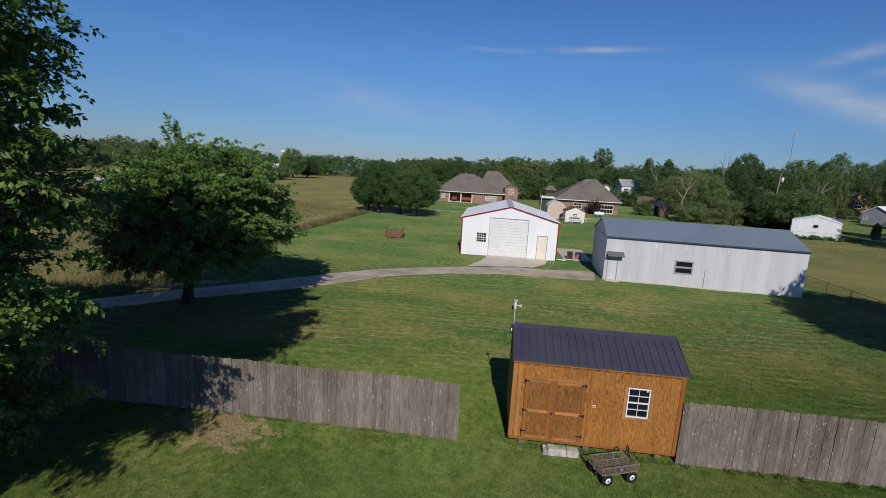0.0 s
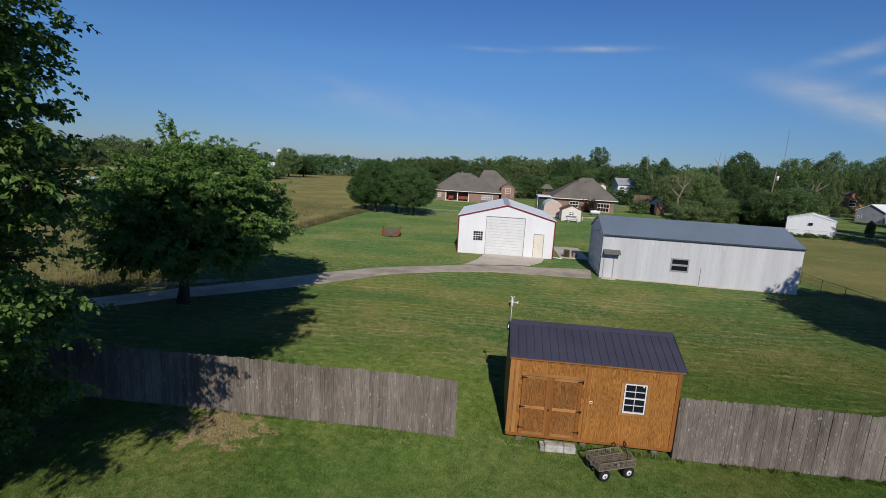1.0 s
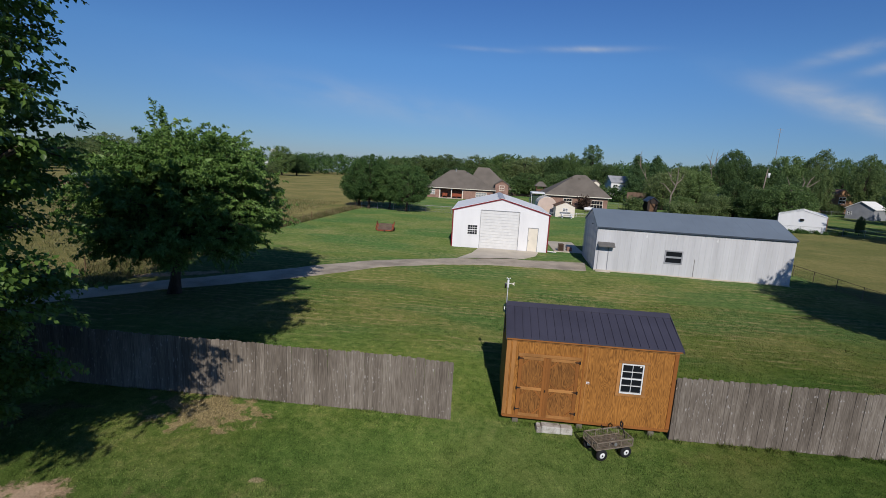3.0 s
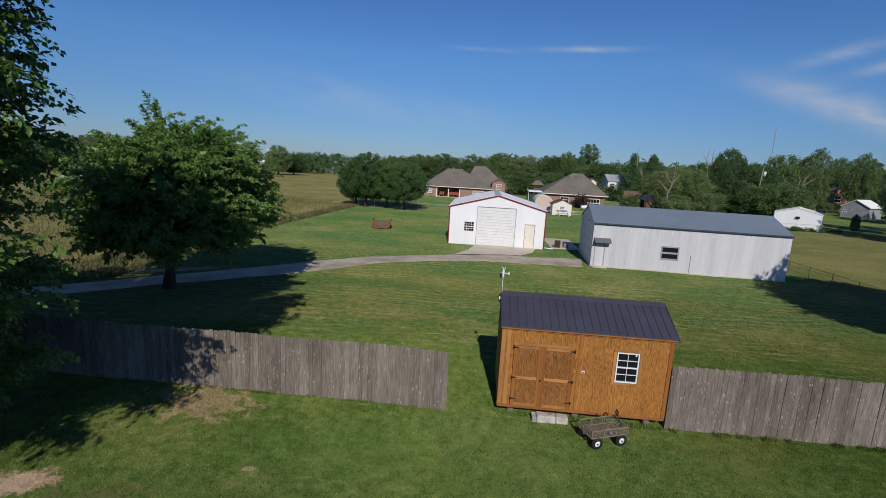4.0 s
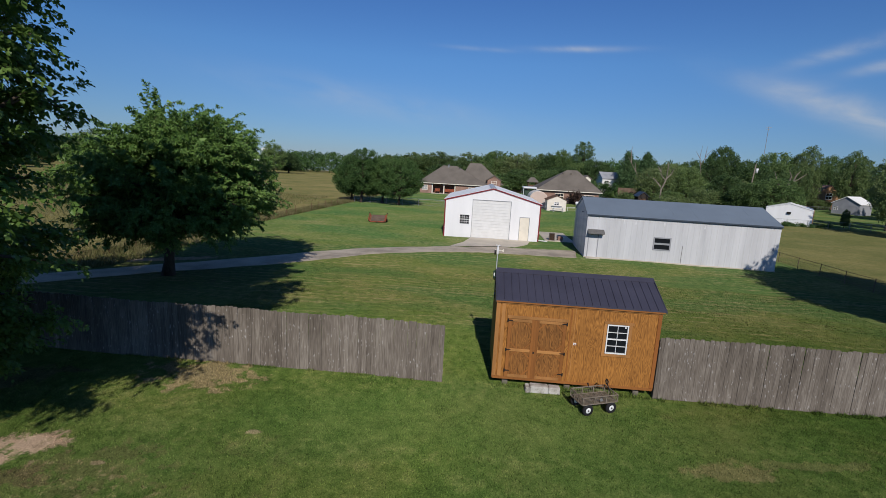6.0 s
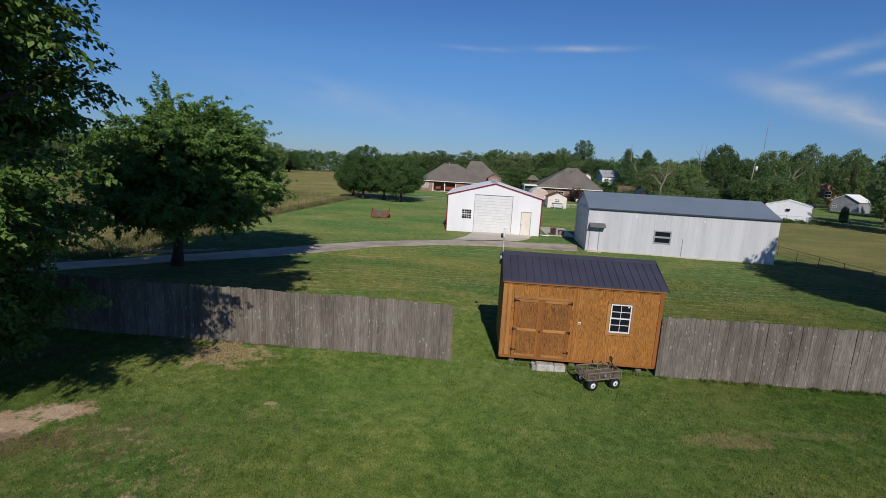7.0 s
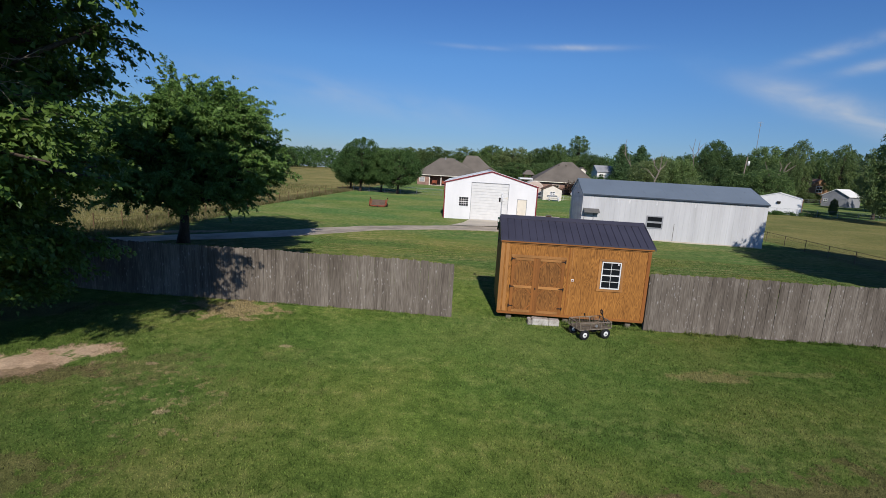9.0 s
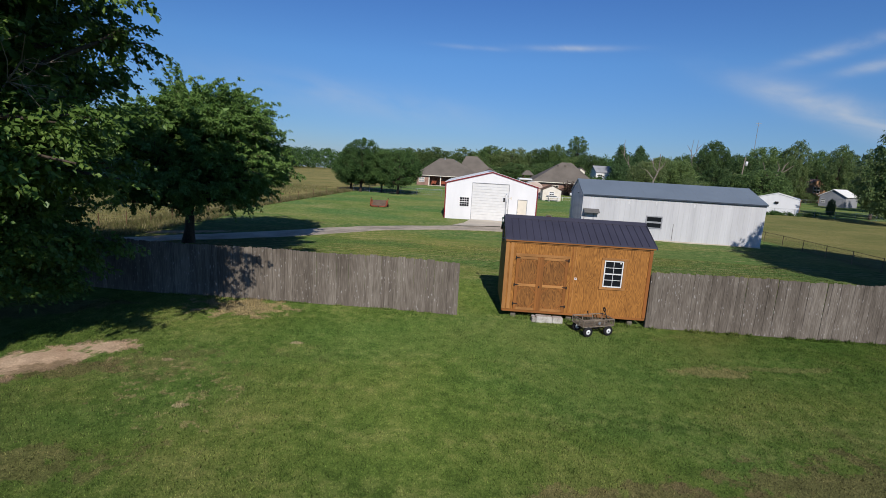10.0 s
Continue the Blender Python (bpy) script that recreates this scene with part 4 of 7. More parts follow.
# ---- garden cart ----
def make_cart():
    s = thing("garden_cart", (2.89, -1.03, gz(2.89, -1.03)), "rusty steel mesh garden cart with white wheel hubs, by the shed", "cart", turn=21.6)
    L, W, zb, zt = 1.14, 0.62, 0.33, 0.54
    rim = Shape()
    for a, b in (((-L / 2, -W / 2), (L / 2, -W / 2)), ((L / 2, -W / 2), (L / 2, W / 2)), ((L / 2, W / 2), (-L / 2, W / 2)), ((-L / 2, W / 2), (-L / 2, -W / 2))):
        for z in (zb, zt):
            rim.bar((*a, z), (*b, z), 0.022)
        for q in (0, 0.333, 0.667):
            x, y = a[0] + (b[0] - a[0]) * q, a[1] + (b[1] - a[1]) * q
            rim.bar((x, y, zb), (x, y, zt), 0.022)
    part("frame", rim, STEEL, s, "angle-iron frame")

    def net(fixed, axis, lo, hi):
        sh = Shape()
        n = int((hi - lo) / 0.062)
        for k in range(n + 1):
            u = lo + (hi - lo) * k / n
            if axis == "x":
                sh.bar((u, fixed, zb), (u, fixed, zt), 0.004)
            else:
                sh.bar((fixed, u, zb), (fixed, u, zt), 0.004)
        for k in range(1, 5):
            z = zb + (zt - zb) * k / 5
            if axis == "x":
                sh.bar((lo, fixed, z), (hi, fixed, z), 0.004)
            else:
                sh.bar((fixed, lo, z), (fixed, hi, z), 0.004)
        return sh

    for y in (-W / 2, W / 2):
        part("mesh_side", net(y, "x", -L / 2, L / 2), STEEL, s)
    for x in (-L / 2, L / 2):
        part("mesh_end", net(x, "y", -W / 2, W / 2), STEEL, s)
    bed = Shape()
    for k in range(28):
        x = -L / 2 + L * k / 27
        bed.bar((x, -W / 2, zb), (x, W / 2, zb), 0.014)
    for k in range(10):
        y = -W / 2 + W * k / 9
        bed.bar((-L / 2, y, zb - 0.01), (L / 2, y, zb - 0.01), 0.012)
    part("bed", bed, STEEL, s, "mesh bed")
    part("emblem", Shape().tube([(0.02, -W / 2 - 0.012, 0.44), (0.02, -W / 2 - 0.004, 0.44)], [0.05, 0.05], 10), GALV, s, "small pale round badge")
    for x in (-0.381, 0.381):
        part("axle", Shape().bar((x, -W / 2 + 0.02, 0.17), (x, W / 2 - 0.02, 0.17), 0.03).bar((x, -0.15, 0.17), (x, -0.15, zb), 0.03).bar((x, 0.15, 0.17), (x, 0.15, zb), 0.03), BLACK, s)
        for y in (-W / 2 + 0.01, W / 2 - 0.01):
            k = -1 if y < 0 else 1
            tyre = Shape()
            prof = [(0.085, -0.045), (0.13, -0.05), (0.16, -0.035), (0.168, 0.0), (0.16, 0.035), (0.13, 0.05), (0.085, 0.045)]
            n = 20
            v = [(r * math.cos(a), w, r * math.sin(a)) for r, w in prof for a in [j * math.tau / n for j in range(n)]]
            f = [(i * n + j, i * n + (j + 1) % n, (i + 1) * n + (j + 1) % n, (i + 1) * n + j) for i in range(len(prof) - 1) for j in range(n)]
            tyre.add(v, f)
            wheel = part("wheel", tyre, RUBBER, s, "black rubber tyre", True, pose(x, y, 0.165))
            part("rim", Shape().tube([(0, -0.04, 0), (0, -0.03, 0), (0, 0.03, 0), (0, 0.04, 0)], [0.075, 0.088, 0.088, 0.075], 16), WHITE_PAINT, wheel, "white wheel rim", True)
            part("hub", Shape().tube([(0, k * 0.035, 0), (0, k * 0.06, 0)], [0.022, 0.018], 10), BLACK, wheel, "", True)
    part("handle", Shape().tube([(0.58, 0.05, 0.2), (0.60, 0.06, 0.42), (0.50, 0.1, 0.66)], [0.016] * 3, 8).tube([(0.50, 0.1, 0.66), (0.42, 0.06, 0.72), (0.42, 0.09, 0.80), (0.50, 0.16, 0.80), (0.55, 0.15, 0.73), (0.50, 0.1, 0.66)], [0.02] * 6, 8), BLACK, s, "black steering handle folded upright", True)
    part("tool_grip", Shape().tube([(0.02, 0.31, 0.52), (-0.02, 0.32, 0.65)], [0.014, 0.022], 8), BLACK, s)


make_cart()


# ---- white garage with red trim ----
def make_garage():
    x0, x1, y0, y1, zb, ze, zr = -4.12, 5.62, 34.55, 45.2, -0.92, 3.03, 4.36
    xm = (x0 + x1) / 2
    s = thing("garage", (0, 0, 0), "white metal garage with dark red trim and a roll-up door", "garage")
    part("front_wall", Shape().wall(x0, -1.26, zb, ze, y0, y0 + 0.12, [(-2.56, -1.52, 0.60, 1.62)]), WHITE_WALL, s)
    part("front_wall", Shape().wall(2.61, x1, zb, ze, y0, y0 + 0.12, [(3.57, 4.61, zb, 1.68)]), WHITE_WALL, s)
    part("gable", Shape().prism([(x0, ze), (-1.26, ze), (-1.26, 3.15), (2.61, 3.15), (2.61, ze), (x1, ze), (xm, zr)], "y", y0, y0 + 0.12), WHITE_WALL, s)
    part("back_wall", Shape().box(x0, x1, y1 - 0.12, y1, zb, ze), WHITE_WALL, s)
    part("gable", Shape().prism([(x0, ze), (x1, ze), (xm, zr)], "y", y1 - 0.12, y1), WHITE_WALL, s)
    for x in (x0, x1 - 0.12):
        part("side_wall", Shape().box(x, x + 0.12, y0 + 0.12, y1 - 0.12, zb, ze), WHITE_WALL, s)
    rib = Shape().box(-0.018, 0.018, y0 - 0.014, y0 + 0.001, 0, 1).mesh("wall_rib")
    for k in range(32):
        x = x0 + 0.15 + k * 0.3
        if not (-1.35 < x < 2.68):
            top = ze + (zr - ze) * (1 - abs(x - xm) / (x1 - xm)) - 0.12
            spans = [(zb, top)]
            if -2.64 < x < -1.45:
                spans = [(zb, 0.54), (1.68, top)]
            elif 3.5 < x < 4.68:
                spans = [(1.76, top)]
            for a, b in spans:
                part("wall_rib", rib, WHITE_WALL, s, at=Matrix.Translation((x, 0, a)) @ Matrix.Diagonal((1, 1, b - a, 1)))
    # roof
    for k, xe in ((-1, x0 - 0.12), (1, x1 + 0.12)):
        zl = ze - 0.12 * (zr - ze) / (xm - x0)
        part("roof_slope", Shape().prism([(xe, zl + 0.03), (xm, zr + 0.03), (xm, zr + 0.09), (xe, zl + 0.09)], "y", y0 - 0.05, y1 + 0.05), WHITE_ROOF, s)
        part("rake_trim", Shape().prism([(xe, zl - 0.06), (xm, zr - 0.06), (xm, zr + 0.07), (xe, zl + 0.07)], "y", y0 - 0.085, y0 - 0.052), RED_TRIM, s, "dark red rake trim")
    part("ridge_cap", Shape().prism([(xm - 0.3, zr + 0.06), (xm, zr + 0.11), (xm + 0.3, zr + 0.06), (xm, zr + 0.13)], "y", y0 - 0.05, y1 + 0.05), RIDGE_METAL, s, "dull grey metal ridge cap")
    for xa, xb in ((x0 - 0.03, x0 + 0.09), (x1 - 0.09, x1 + 0.03)):
        part("corner_trim", Shape().box(xa, xb, y0 - 0.03, y0 - 0.002, zb, ze - 0.02), RED_TRIM, s, "dark red corner trim")
    # roll-up door of horizontal sections
    d = part("overhead_door", Shape().box(-1.26, 2.61, y0 + 0.06, y0 + 0.1, zb + 0.1, 3.14), DOOR_PAINT, s, "white sectional roll-up door")
    n = 13
    for k in range(n):
        a, b = -0.74 + (3.86 / n) * k, -0.74 + (3.86 / n) * (k + 1)
        part("door_section", Shape().soft(-1.25, 2.60, y0 + 0.03, y0 + 0.058, a + 0.009, b - 0.009, 0.010), DOOR_PAINT, d)
    part("door_seal", Shape().wall(-1.30, 2.65, zb, 3.20, y0 - 0.012, y0 + 0.05, [(-1.26, 2.61, zb, 3.15)]), GREY_SIDING, s, "thin dark door edge")
    window_unit(s, -2.56, -1.52, 0.60, 1.62, y0, 4, 4, WHITE_PAINT, 0.028, 0.05)
    w = part("walk_door", Shape().soft(3.62, 4.56, y0 + 0.02, y0 + 0.06, zb + 0.12, 1.63, 0.008), CREAM, s, "cream steel door")
    part("door_frame", Shape().wall(3.57, 4.61, zb, 1.68, y0 - 0.02, y0 + 0.05, [(3.62, 4.56, zb, 1.63)]), GREY_SIDING, s)
    part("knob", Shape().tube([(3.70, y0 - 0.04, 0.35), (3.70, y0 + 0.02, 0.35)], [0.04, 0.03]), GALV, w, "", True)


make_garage()


# ---- long grey barn ----
def make_barn():
    x0, x1, y0, y1, zb, ze, zr = 0.0, 15.49, 0.0, 7.35, -1.0, 3.02, 4.23
    ym = (y0 + y1) / 2
    s = thing("metal_barn", (8.745, 27.56, 0), "long pale grey metal barn with a blue-grey roof", "barn", turn=-3.67)
    part("front_wall", Shape().wall(x0, x1, zb, ze, y0, y0 + 0.12, [(5.62, 7.06, 0.33, 1.46), (0.24, 1.08, -0.72, 1.37)]), GREY_WALL, s)
    part("back_wall", Shape().box(x0, x1, y1 - 0.12, y1, zb, ze), GREY_WALL, s)
    for x in (x0, x1 - 0.12):
        part("gable_wall", Shape().prism([(y0 + 0.12, zb), (y1 - 0.12, zb), (y1 - 0.12, ze), (ym, zr), (y0 + 0.12, ze)], "x", x, x + 0.12), GREY_WALL, s)
    rib = Shape().add([(-0.06, y0, 0), (-0.02, y0 - 0.012, 0), (0.02, y0 - 0.012, 0), (0.06, y0, 0), (-0.06, y0, 1), (-0.02, y0 - 0.012, 1), (0.02, y0 - 0.012, 1), (0.06, y0, 1)],
                      [(0, 1, 5, 4), (1, 2, 6, 5), (2, 3, 7, 6), (4, 5, 6, 7), (0, 3, 2, 1)]).mesh("wall_rib")
    for k in range(35):
        x = x0 + 0.12 + k * 0.457
        spans = [(zb, ze)]
        if 0.12 < x < 1.55:
            spans = [(1.82, ze)]
        elif 5.52 < x < 7.16:
            spans = [(zb, 0.26), (1.53, ze)]
        for a, b in spans:
            if x < x1:
                part("wall_rib", rib, GREY_WALL, s, at=Matrix.Translation((x, 0, a)) @ Matrix.Diagonal((1, 1, b - a, 1)))
    side = Shape().box(x0 - 0.02, x0 + 0.001, -0.02, 0.02, 0, 1).mesh("side_rib")
    for k in range(13):
        y = y0 + 0.35 + k * 0.61
        top = ze + (zr - ze) * (1 - abs(y - ym) / (ym - y0)) - 0.03
        part("side_rib", side, GREY_WALL, s, at=Matrix.Translation((0, y, zb)) @ Matrix.Diagonal((1, 1, top - zb, 1)))
    part("footing", Shape().box(x0 - 0.03, x1 + 0.03, y0 - 0.04, y0 + 0.02, zb - 0.1, -0.66), CONCRETE, s, "stained concrete footing")
    for k, ye in ((-1, y0 - 0.16), (1, y1 + 0.16)):
        zl = ze - 0.16 * (zr - ze) / (ym - y0)
        part("roof_slope", Shape().prism([(ye, zl + 0.03), (ym, zr + 0.03), (ym, zr + 0.09), (ye, zl + 0.09)], "x", x0 - 0.06, x1 + 0.02), BLUE_METAL, s)
        rr = Shape().prism([(ye, zl + 0.09), (ym, zr + 0.09), (ym, zr + 0.093), (ye, zl + 0.093)], "x", -0.012, 0.012).mesh("roof_rib")
        for j in range(18):
            part("roof_rib", rr, BLUE_METAL, s, at=pose(x0 + 0.02 + j * 0.905, 0, 0))
        part("eave_trim", Shape().box(x0 - 0.06, x1 + 0.02, ye - 0.02 if k < 0 else ye, ye if k < 0 else ye + 0.02, zl - 0.03, zl + 0.085), DARK_BLUE_TRIM, s, "dark eave trim")
        part("rake_trim", Shape().prism([(ye, zl - 0.04), (ym, zr - 0.04), (ym, zr + 0.1), (ye, zl + 0.1)], "x", x0 - 0.085, x0 - 0.062), BLUE_METAL, s)
        part("rake_trim", Shape().prism([(ye, zl - 0.04), (ym, zr - 0.04), (ym, zr + 0.1), (ye, zl + 0.1)], "x", x1 + 0.022, x1 + 0.045), BLUE_METAL, s)
    part("soffit", Shape().box(x0, x1, y0 - 0.14, y0 - 0.002, ze - 0.1, ze - 0.07), DARK_BLUE_TRIM, s)
    window_unit(s, 5.62, 7.06, 0.33, 1.46, y0 - 0.02, 1, 2, GREY_SIDING, 0.06, 0.10, deep=0.14)
    part("walk_door", Shape().soft(0.28, 1.04, y0 + 0.02, y0 + 0.07, -0.70, 1.36, 0.01), GREY_WALL, s, "pale grey metal door")
    part("door_frame", Shape().wall(0.22, 1.10, -0.72, 1.42, y0 - 0.03, y0 + 0.06, [(0.28, 1.04, -0.72, 1.36)]), GREY_SIDING, s)
    part("door_awning", Shape().prism([(y0 - 0.025, 1.76), (y0 - 0.62, 1.48), (y0 - 0.62, 1.42), (y0 - 0.025, 1.70)], "x", 0.12, 1.48), AWNING, s, "small dark grey metal awning")
    for x in (0.2, 1.4):
        part("awning_strut", Shape().bar((x, y0 - 0.55, 1.44), (x, y0 - 0.025, 1.3), 0.035), GREY_SIDING, s)
    part("door_sill", Shape().soft(0.1, 1.3, y0 - 0.5, y0 - 0.045, -0.95, -0.70, 0.02), CONCRETE, s, "concrete door slab")
    part("sheet_joint", Shape().box(8.01, 8.045, y0 - 0.014, y0 - 0.001, zb + 0.3, 0.86), AWNING, s, "dark open joint between wall sheets")
    for x in (3.05, 4.0, 4.07, 6.32, 6.39, 9.55, 9.62):
        part("bare_streak", Shape().box(x - 0.014, x + 0.014, y0 - 0.017, y0 - 0.0125, ze - 0.62, ze - 0.30), WHITE_WALL, s)
    part("vent", Shape().tube([(x0 - 0.14, 2.56, 3.0), (x0, 2.56, 3.0)], [0.06, 0.06]), GALV, s)
    for k in range(12):
        x = x0 + 1.0 + k * 1.27
        part("gutter_strap", Shape().box(x - 0.012, x + 0.012, y0 - 0.16, y0 - 0.002, ze - 0.14, ze - 0.12), DARK_BLUE_TRIM, s)


make_barn()


# ---- wooden privacy fences ----
def make_fence(x0, x1, y, lift, label):
    x1 = x0 + int((x1 - x0) / 0.144 + 0.5) * 0.144
    s = thing("privacy_fence", (x0, y, 0), label, "fence", "weathered board fences")
    rng = random.Random(int(x0 * 10))
    variants = []
    for k in range(6):
        w, cut = 0.1375 + 0.0025 * (k % 3), 0.026
        h = 1.86
        variants.append(Shape().prism([(-w / 2, -0.12), (w / 2, -0.12), (w / 2, h - cut), (w / 2 - cut, h), (-w / 2 + cut, h), (-w / 2, h - cut)], "y", -0.009, 0.009).mesh("board"))
    n = round((x1 - x0) / 0.144)
    for k in range(n):
        x = (k + 0.5) * 0.144
        g = gz(x0 + x, y) + 0.03 + lift
        sc = 1 + rng.uniform(-0.012, 0.012) + (0.012 if int(x / 2.4) % 2 else 0)
        part("board", rng.choice(variants), BOARD, s, at=Matrix.Translation((x, rng.uniform(-0.006, 0.006), g)) @ pose(0, 0, 0, rng.uniform(-0.4, 0.4), rng.uniform(-0.16, 0.16), rng.uniform(-1.5, 1.5)) @ Matrix.Diagonal((1, 1, sc, 1)))
    z = gz(x0, y) + lift
    for h in (0.25, 0.9, 1.55):
        part("rail", Shape().box(0, x1 - x0, 0.022, 0.06, z + h, z + h + 0.085), BOARD, s)
    for k in range(int((x1 - x0) / 2.4) + 1):
        x = min(k * 2.4 + 0.06, x1 - x0 - 0.06)
        part("post", Shape().box(x - 0.045, x + 0.045, 0.062, 0.152, z - 0.3, z + 1.75), BOARD, s)
    return s


make_fence(-21.56, -1.52, -0.05, -0.01, "weathered grey board privacy fence with flaking pale spots")
make_fence(4.95, 18.0, 0.03, 0.10, "weathered grey board privacy fence running up to the shed")


# ---- trees ----
def leaves(rng, centres, spread, per, size, lift=0.35, droop=0.0, flat=0.6, loose=0.7):
    """Small pointed leaves strewn round the clump centres. Returns vertices and faces."""
    n = len(centres) * per
    c = np.repeat(np.asarray(centres, float), per, 0)
    s = np.repeat(np.asarray(spread, float), per)[:, None]
    d = rng.normal(size=(n, 3))
    d /= np.linalg.norm(d, axis=1)[:, None]
    r = rng.random((n, 1)) ** 0.5
    off = d * r * s
    off[:, 2] *= flat
    pos = c + off
    pos[:, 2] -= droop * r[:, 0] * s[:, 0]
    along = d + rng.normal(size=(n, 3)) * 0.8
    along[:, 2] -= 0.35
    along /= np.linalg.norm(along, axis=1)[:, None]
    up = rng.normal(size=(n, 3)) * loose + np.array([0, 0, 1.0]) * lift * 2 + d * 0.5
    side = np.cross(along, up)
    side /= np.linalg.norm(side, axis=1)[:, None] + 1e-9
    nrm = np.cross(side, along)
    L = size * (0.7 + 0.6 * rng.random((n, 1)))
    W = L * (0.26 + 0.08 * rng.random((n, 1)))
    v = np.stack([pos + side * W, pos + along * L, pos - side * W + nrm * L * 0.1], 1).reshape(-1, 3)
    return v, np.arange(n * 3).reshape(-1, 3)


def fast_mesh(name, v, f):
    """A mesh of triangles from arrays."""
    me = bpy.data.meshes.new(name)
    me.vertices.add(len(v))
    me.vertices.foreach_set("co", np.asarray(v, np.float32).ravel())
    me.loops.add(f.size)
    me.loops.foreach_set("vertex_index", np.asarray(f, np.int32).ravel())
    me.polygons.add(len(f))
    me.polygons.foreach_set("loop_start", np.arange(len(f), dtype=np.int32) * 3)
    me.update(calc_edges=True)
    me.validate()
    return me


def dome_tips(rng, n, centre, radii, low=-0.6, rough=0.3, lumps=9):
    """Ends of limbs over a bulging dome. radii: across, along, above and below the centre."""
    k = np.arange(n)
    z = np.clip(low + (1 - low) * (k + 0.5) / n + rng.normal(size=n) * 0.05, -0.95, 0.99)
    a = k * 2.39996 + rng.normal(size=n) * 0.3
    q = np.sqrt(1 - z * z)
    d = np.stack([np.cos(a) * q, np.sin(a) * q, z], 1)
    hub = rng.normal(size=(lumps, 3))
    hub /= np.linalg.norm(hub, axis=1)[:, None]
    bulge = np.exp((d @ hub.T - 1) * 6.0).max(1)
    f = 1.03 - rough * (1 - bulge) * (0.35 + 0.65 * rng.random(n))
    r = np.stack([np.full(n, radii[0]), np.full(n, radii[1]), np.where(z > 0, radii[2], radii[3])], 1)
    return d * f[:, None] * r + np.asarray(centre, float)


def column_tips(rng, n, heights, reaches, rough=0.25):
    """Ends of limbs round a tall crown whose reach changes with height."""
    q = (np.arange(n) + 0.5) / n
    z = heights[0] + (heights[-1] - heights[0]) * q ** 1.08 + rng.normal(size=n) * 0.15
    r = np.interp(z, heights, reaches) * (1.04 - rough * rng.random(n))
    a = np.arange(n) * 2.39996 + rng.normal(size=n) * 0.35
    return np.stack([np.cos(a) * r, np.sin(a) * r, z], 1)


def unit(v):
    return v / (np.linalg.norm(v, axis=-1, keepdims=True) + 1e-9)


def along_bough(p0, p1, p2, s):
    """Points and directions on the bent line from p0 to p2."""
    s = s[..., None]
    return p0 * (1 - s) ** 2 + p1 * 2 * s * (1 - s) + p2 * s * s, unit((p1 - p0) * (1 - s) + (p2 - p1) * s)


def twig_leaves(rng, p0, p1, p2, twigs, length, per, size, wide, droop, loose, simple):
    """Leaves set in two rows along twigs that branch off the outer part of each bough."""
    n = len(p0)
    s = 0.28 + 0.72 * np.sort(rng.random((n, twigs)), 1) ** 0.8
    s[:, -1] = 1.0
    p, t = along_bough(p0[:, None], p1[:, None], p2[:, None], s)
    turn = np.where(np.arange(twigs) % 2, 1, -1) * rng.uniform(0.35, 1.25, (n, twigs))
    turn[:, -1] = 0
    c, q = np.cos(turn), np.sin(turn)
    d = np.stack([t[..., 0] * c - t[..., 1] * q, t[..., 0] * q + t[..., 1] * c, t[..., 2] * 0.7 + rng.normal(size=(n, twigs)) * 0.28], -1)
    d = unit(d)
    long = length * rng.uniform(0.6, 1.25, (n, twigs)) * (1.15 - 0.45 * s)
    u = (np.arange(per) + 0.7 + rng.normal(size=(n, twigs, per)) * 0.3) / per
    pos = p[:, :, None] + d[:, :, None] * (long[..., None] * u)[..., None]
    pos[..., 2] -= droop * long[..., None] * u * u
    pos += rng.normal(size=pos.shape) * size * 0.25
    up = np.zeros_like(pos)
    up[..., 2] = 1.0
    up = unit(up + rng.normal(size=pos.shape) * loose)
    dd = np.broadcast_to(d[:, :, None], pos.shape)
    out = np.cross(dd, up) * np.where(np.arange(per) % 2, 1.0, -1.0)[:, None]
    ax = dd * 0.6 + out * 0.8 + rng.normal(size=pos.shape) * 0.3
    ax[..., 2] -= 0.35 + droop * 0.5
    ax = unit(ax).reshape(-1, 3)
    up, pos = up.reshape(-1, 3), pos.reshape(-1, 3)
    m = len(pos)
    side = unit(np.cross(ax, up))
    nrm = np.cross(side, ax)
    L = size * (0.65 + 0.7 * rng.random((m, 1)))
    W = L * wide * (0.85 + 0.3 * rng.random((m, 1)))
    if simple:
        v = np.stack([pos + side * W, pos + ax * L, pos - side * W + nrm * L * 0.12], 1).reshape(-1, 3)
        return v, np.arange(m * 3).reshape(-1, 3)
    mid = pos + ax * L * 0.45 + nrm * L * 0.10
    v = np.stack([pos, mid + side * W, pos + ax * L, mid - side * W], 1).reshape(-1, 3)
    k = np.arange(m)[:, None] * 4
    return v, np.concatenate([k + np.array([[0, 1, 2]]), k + np.array([[0, 2, 3]])], 1).reshape(-1, 3)


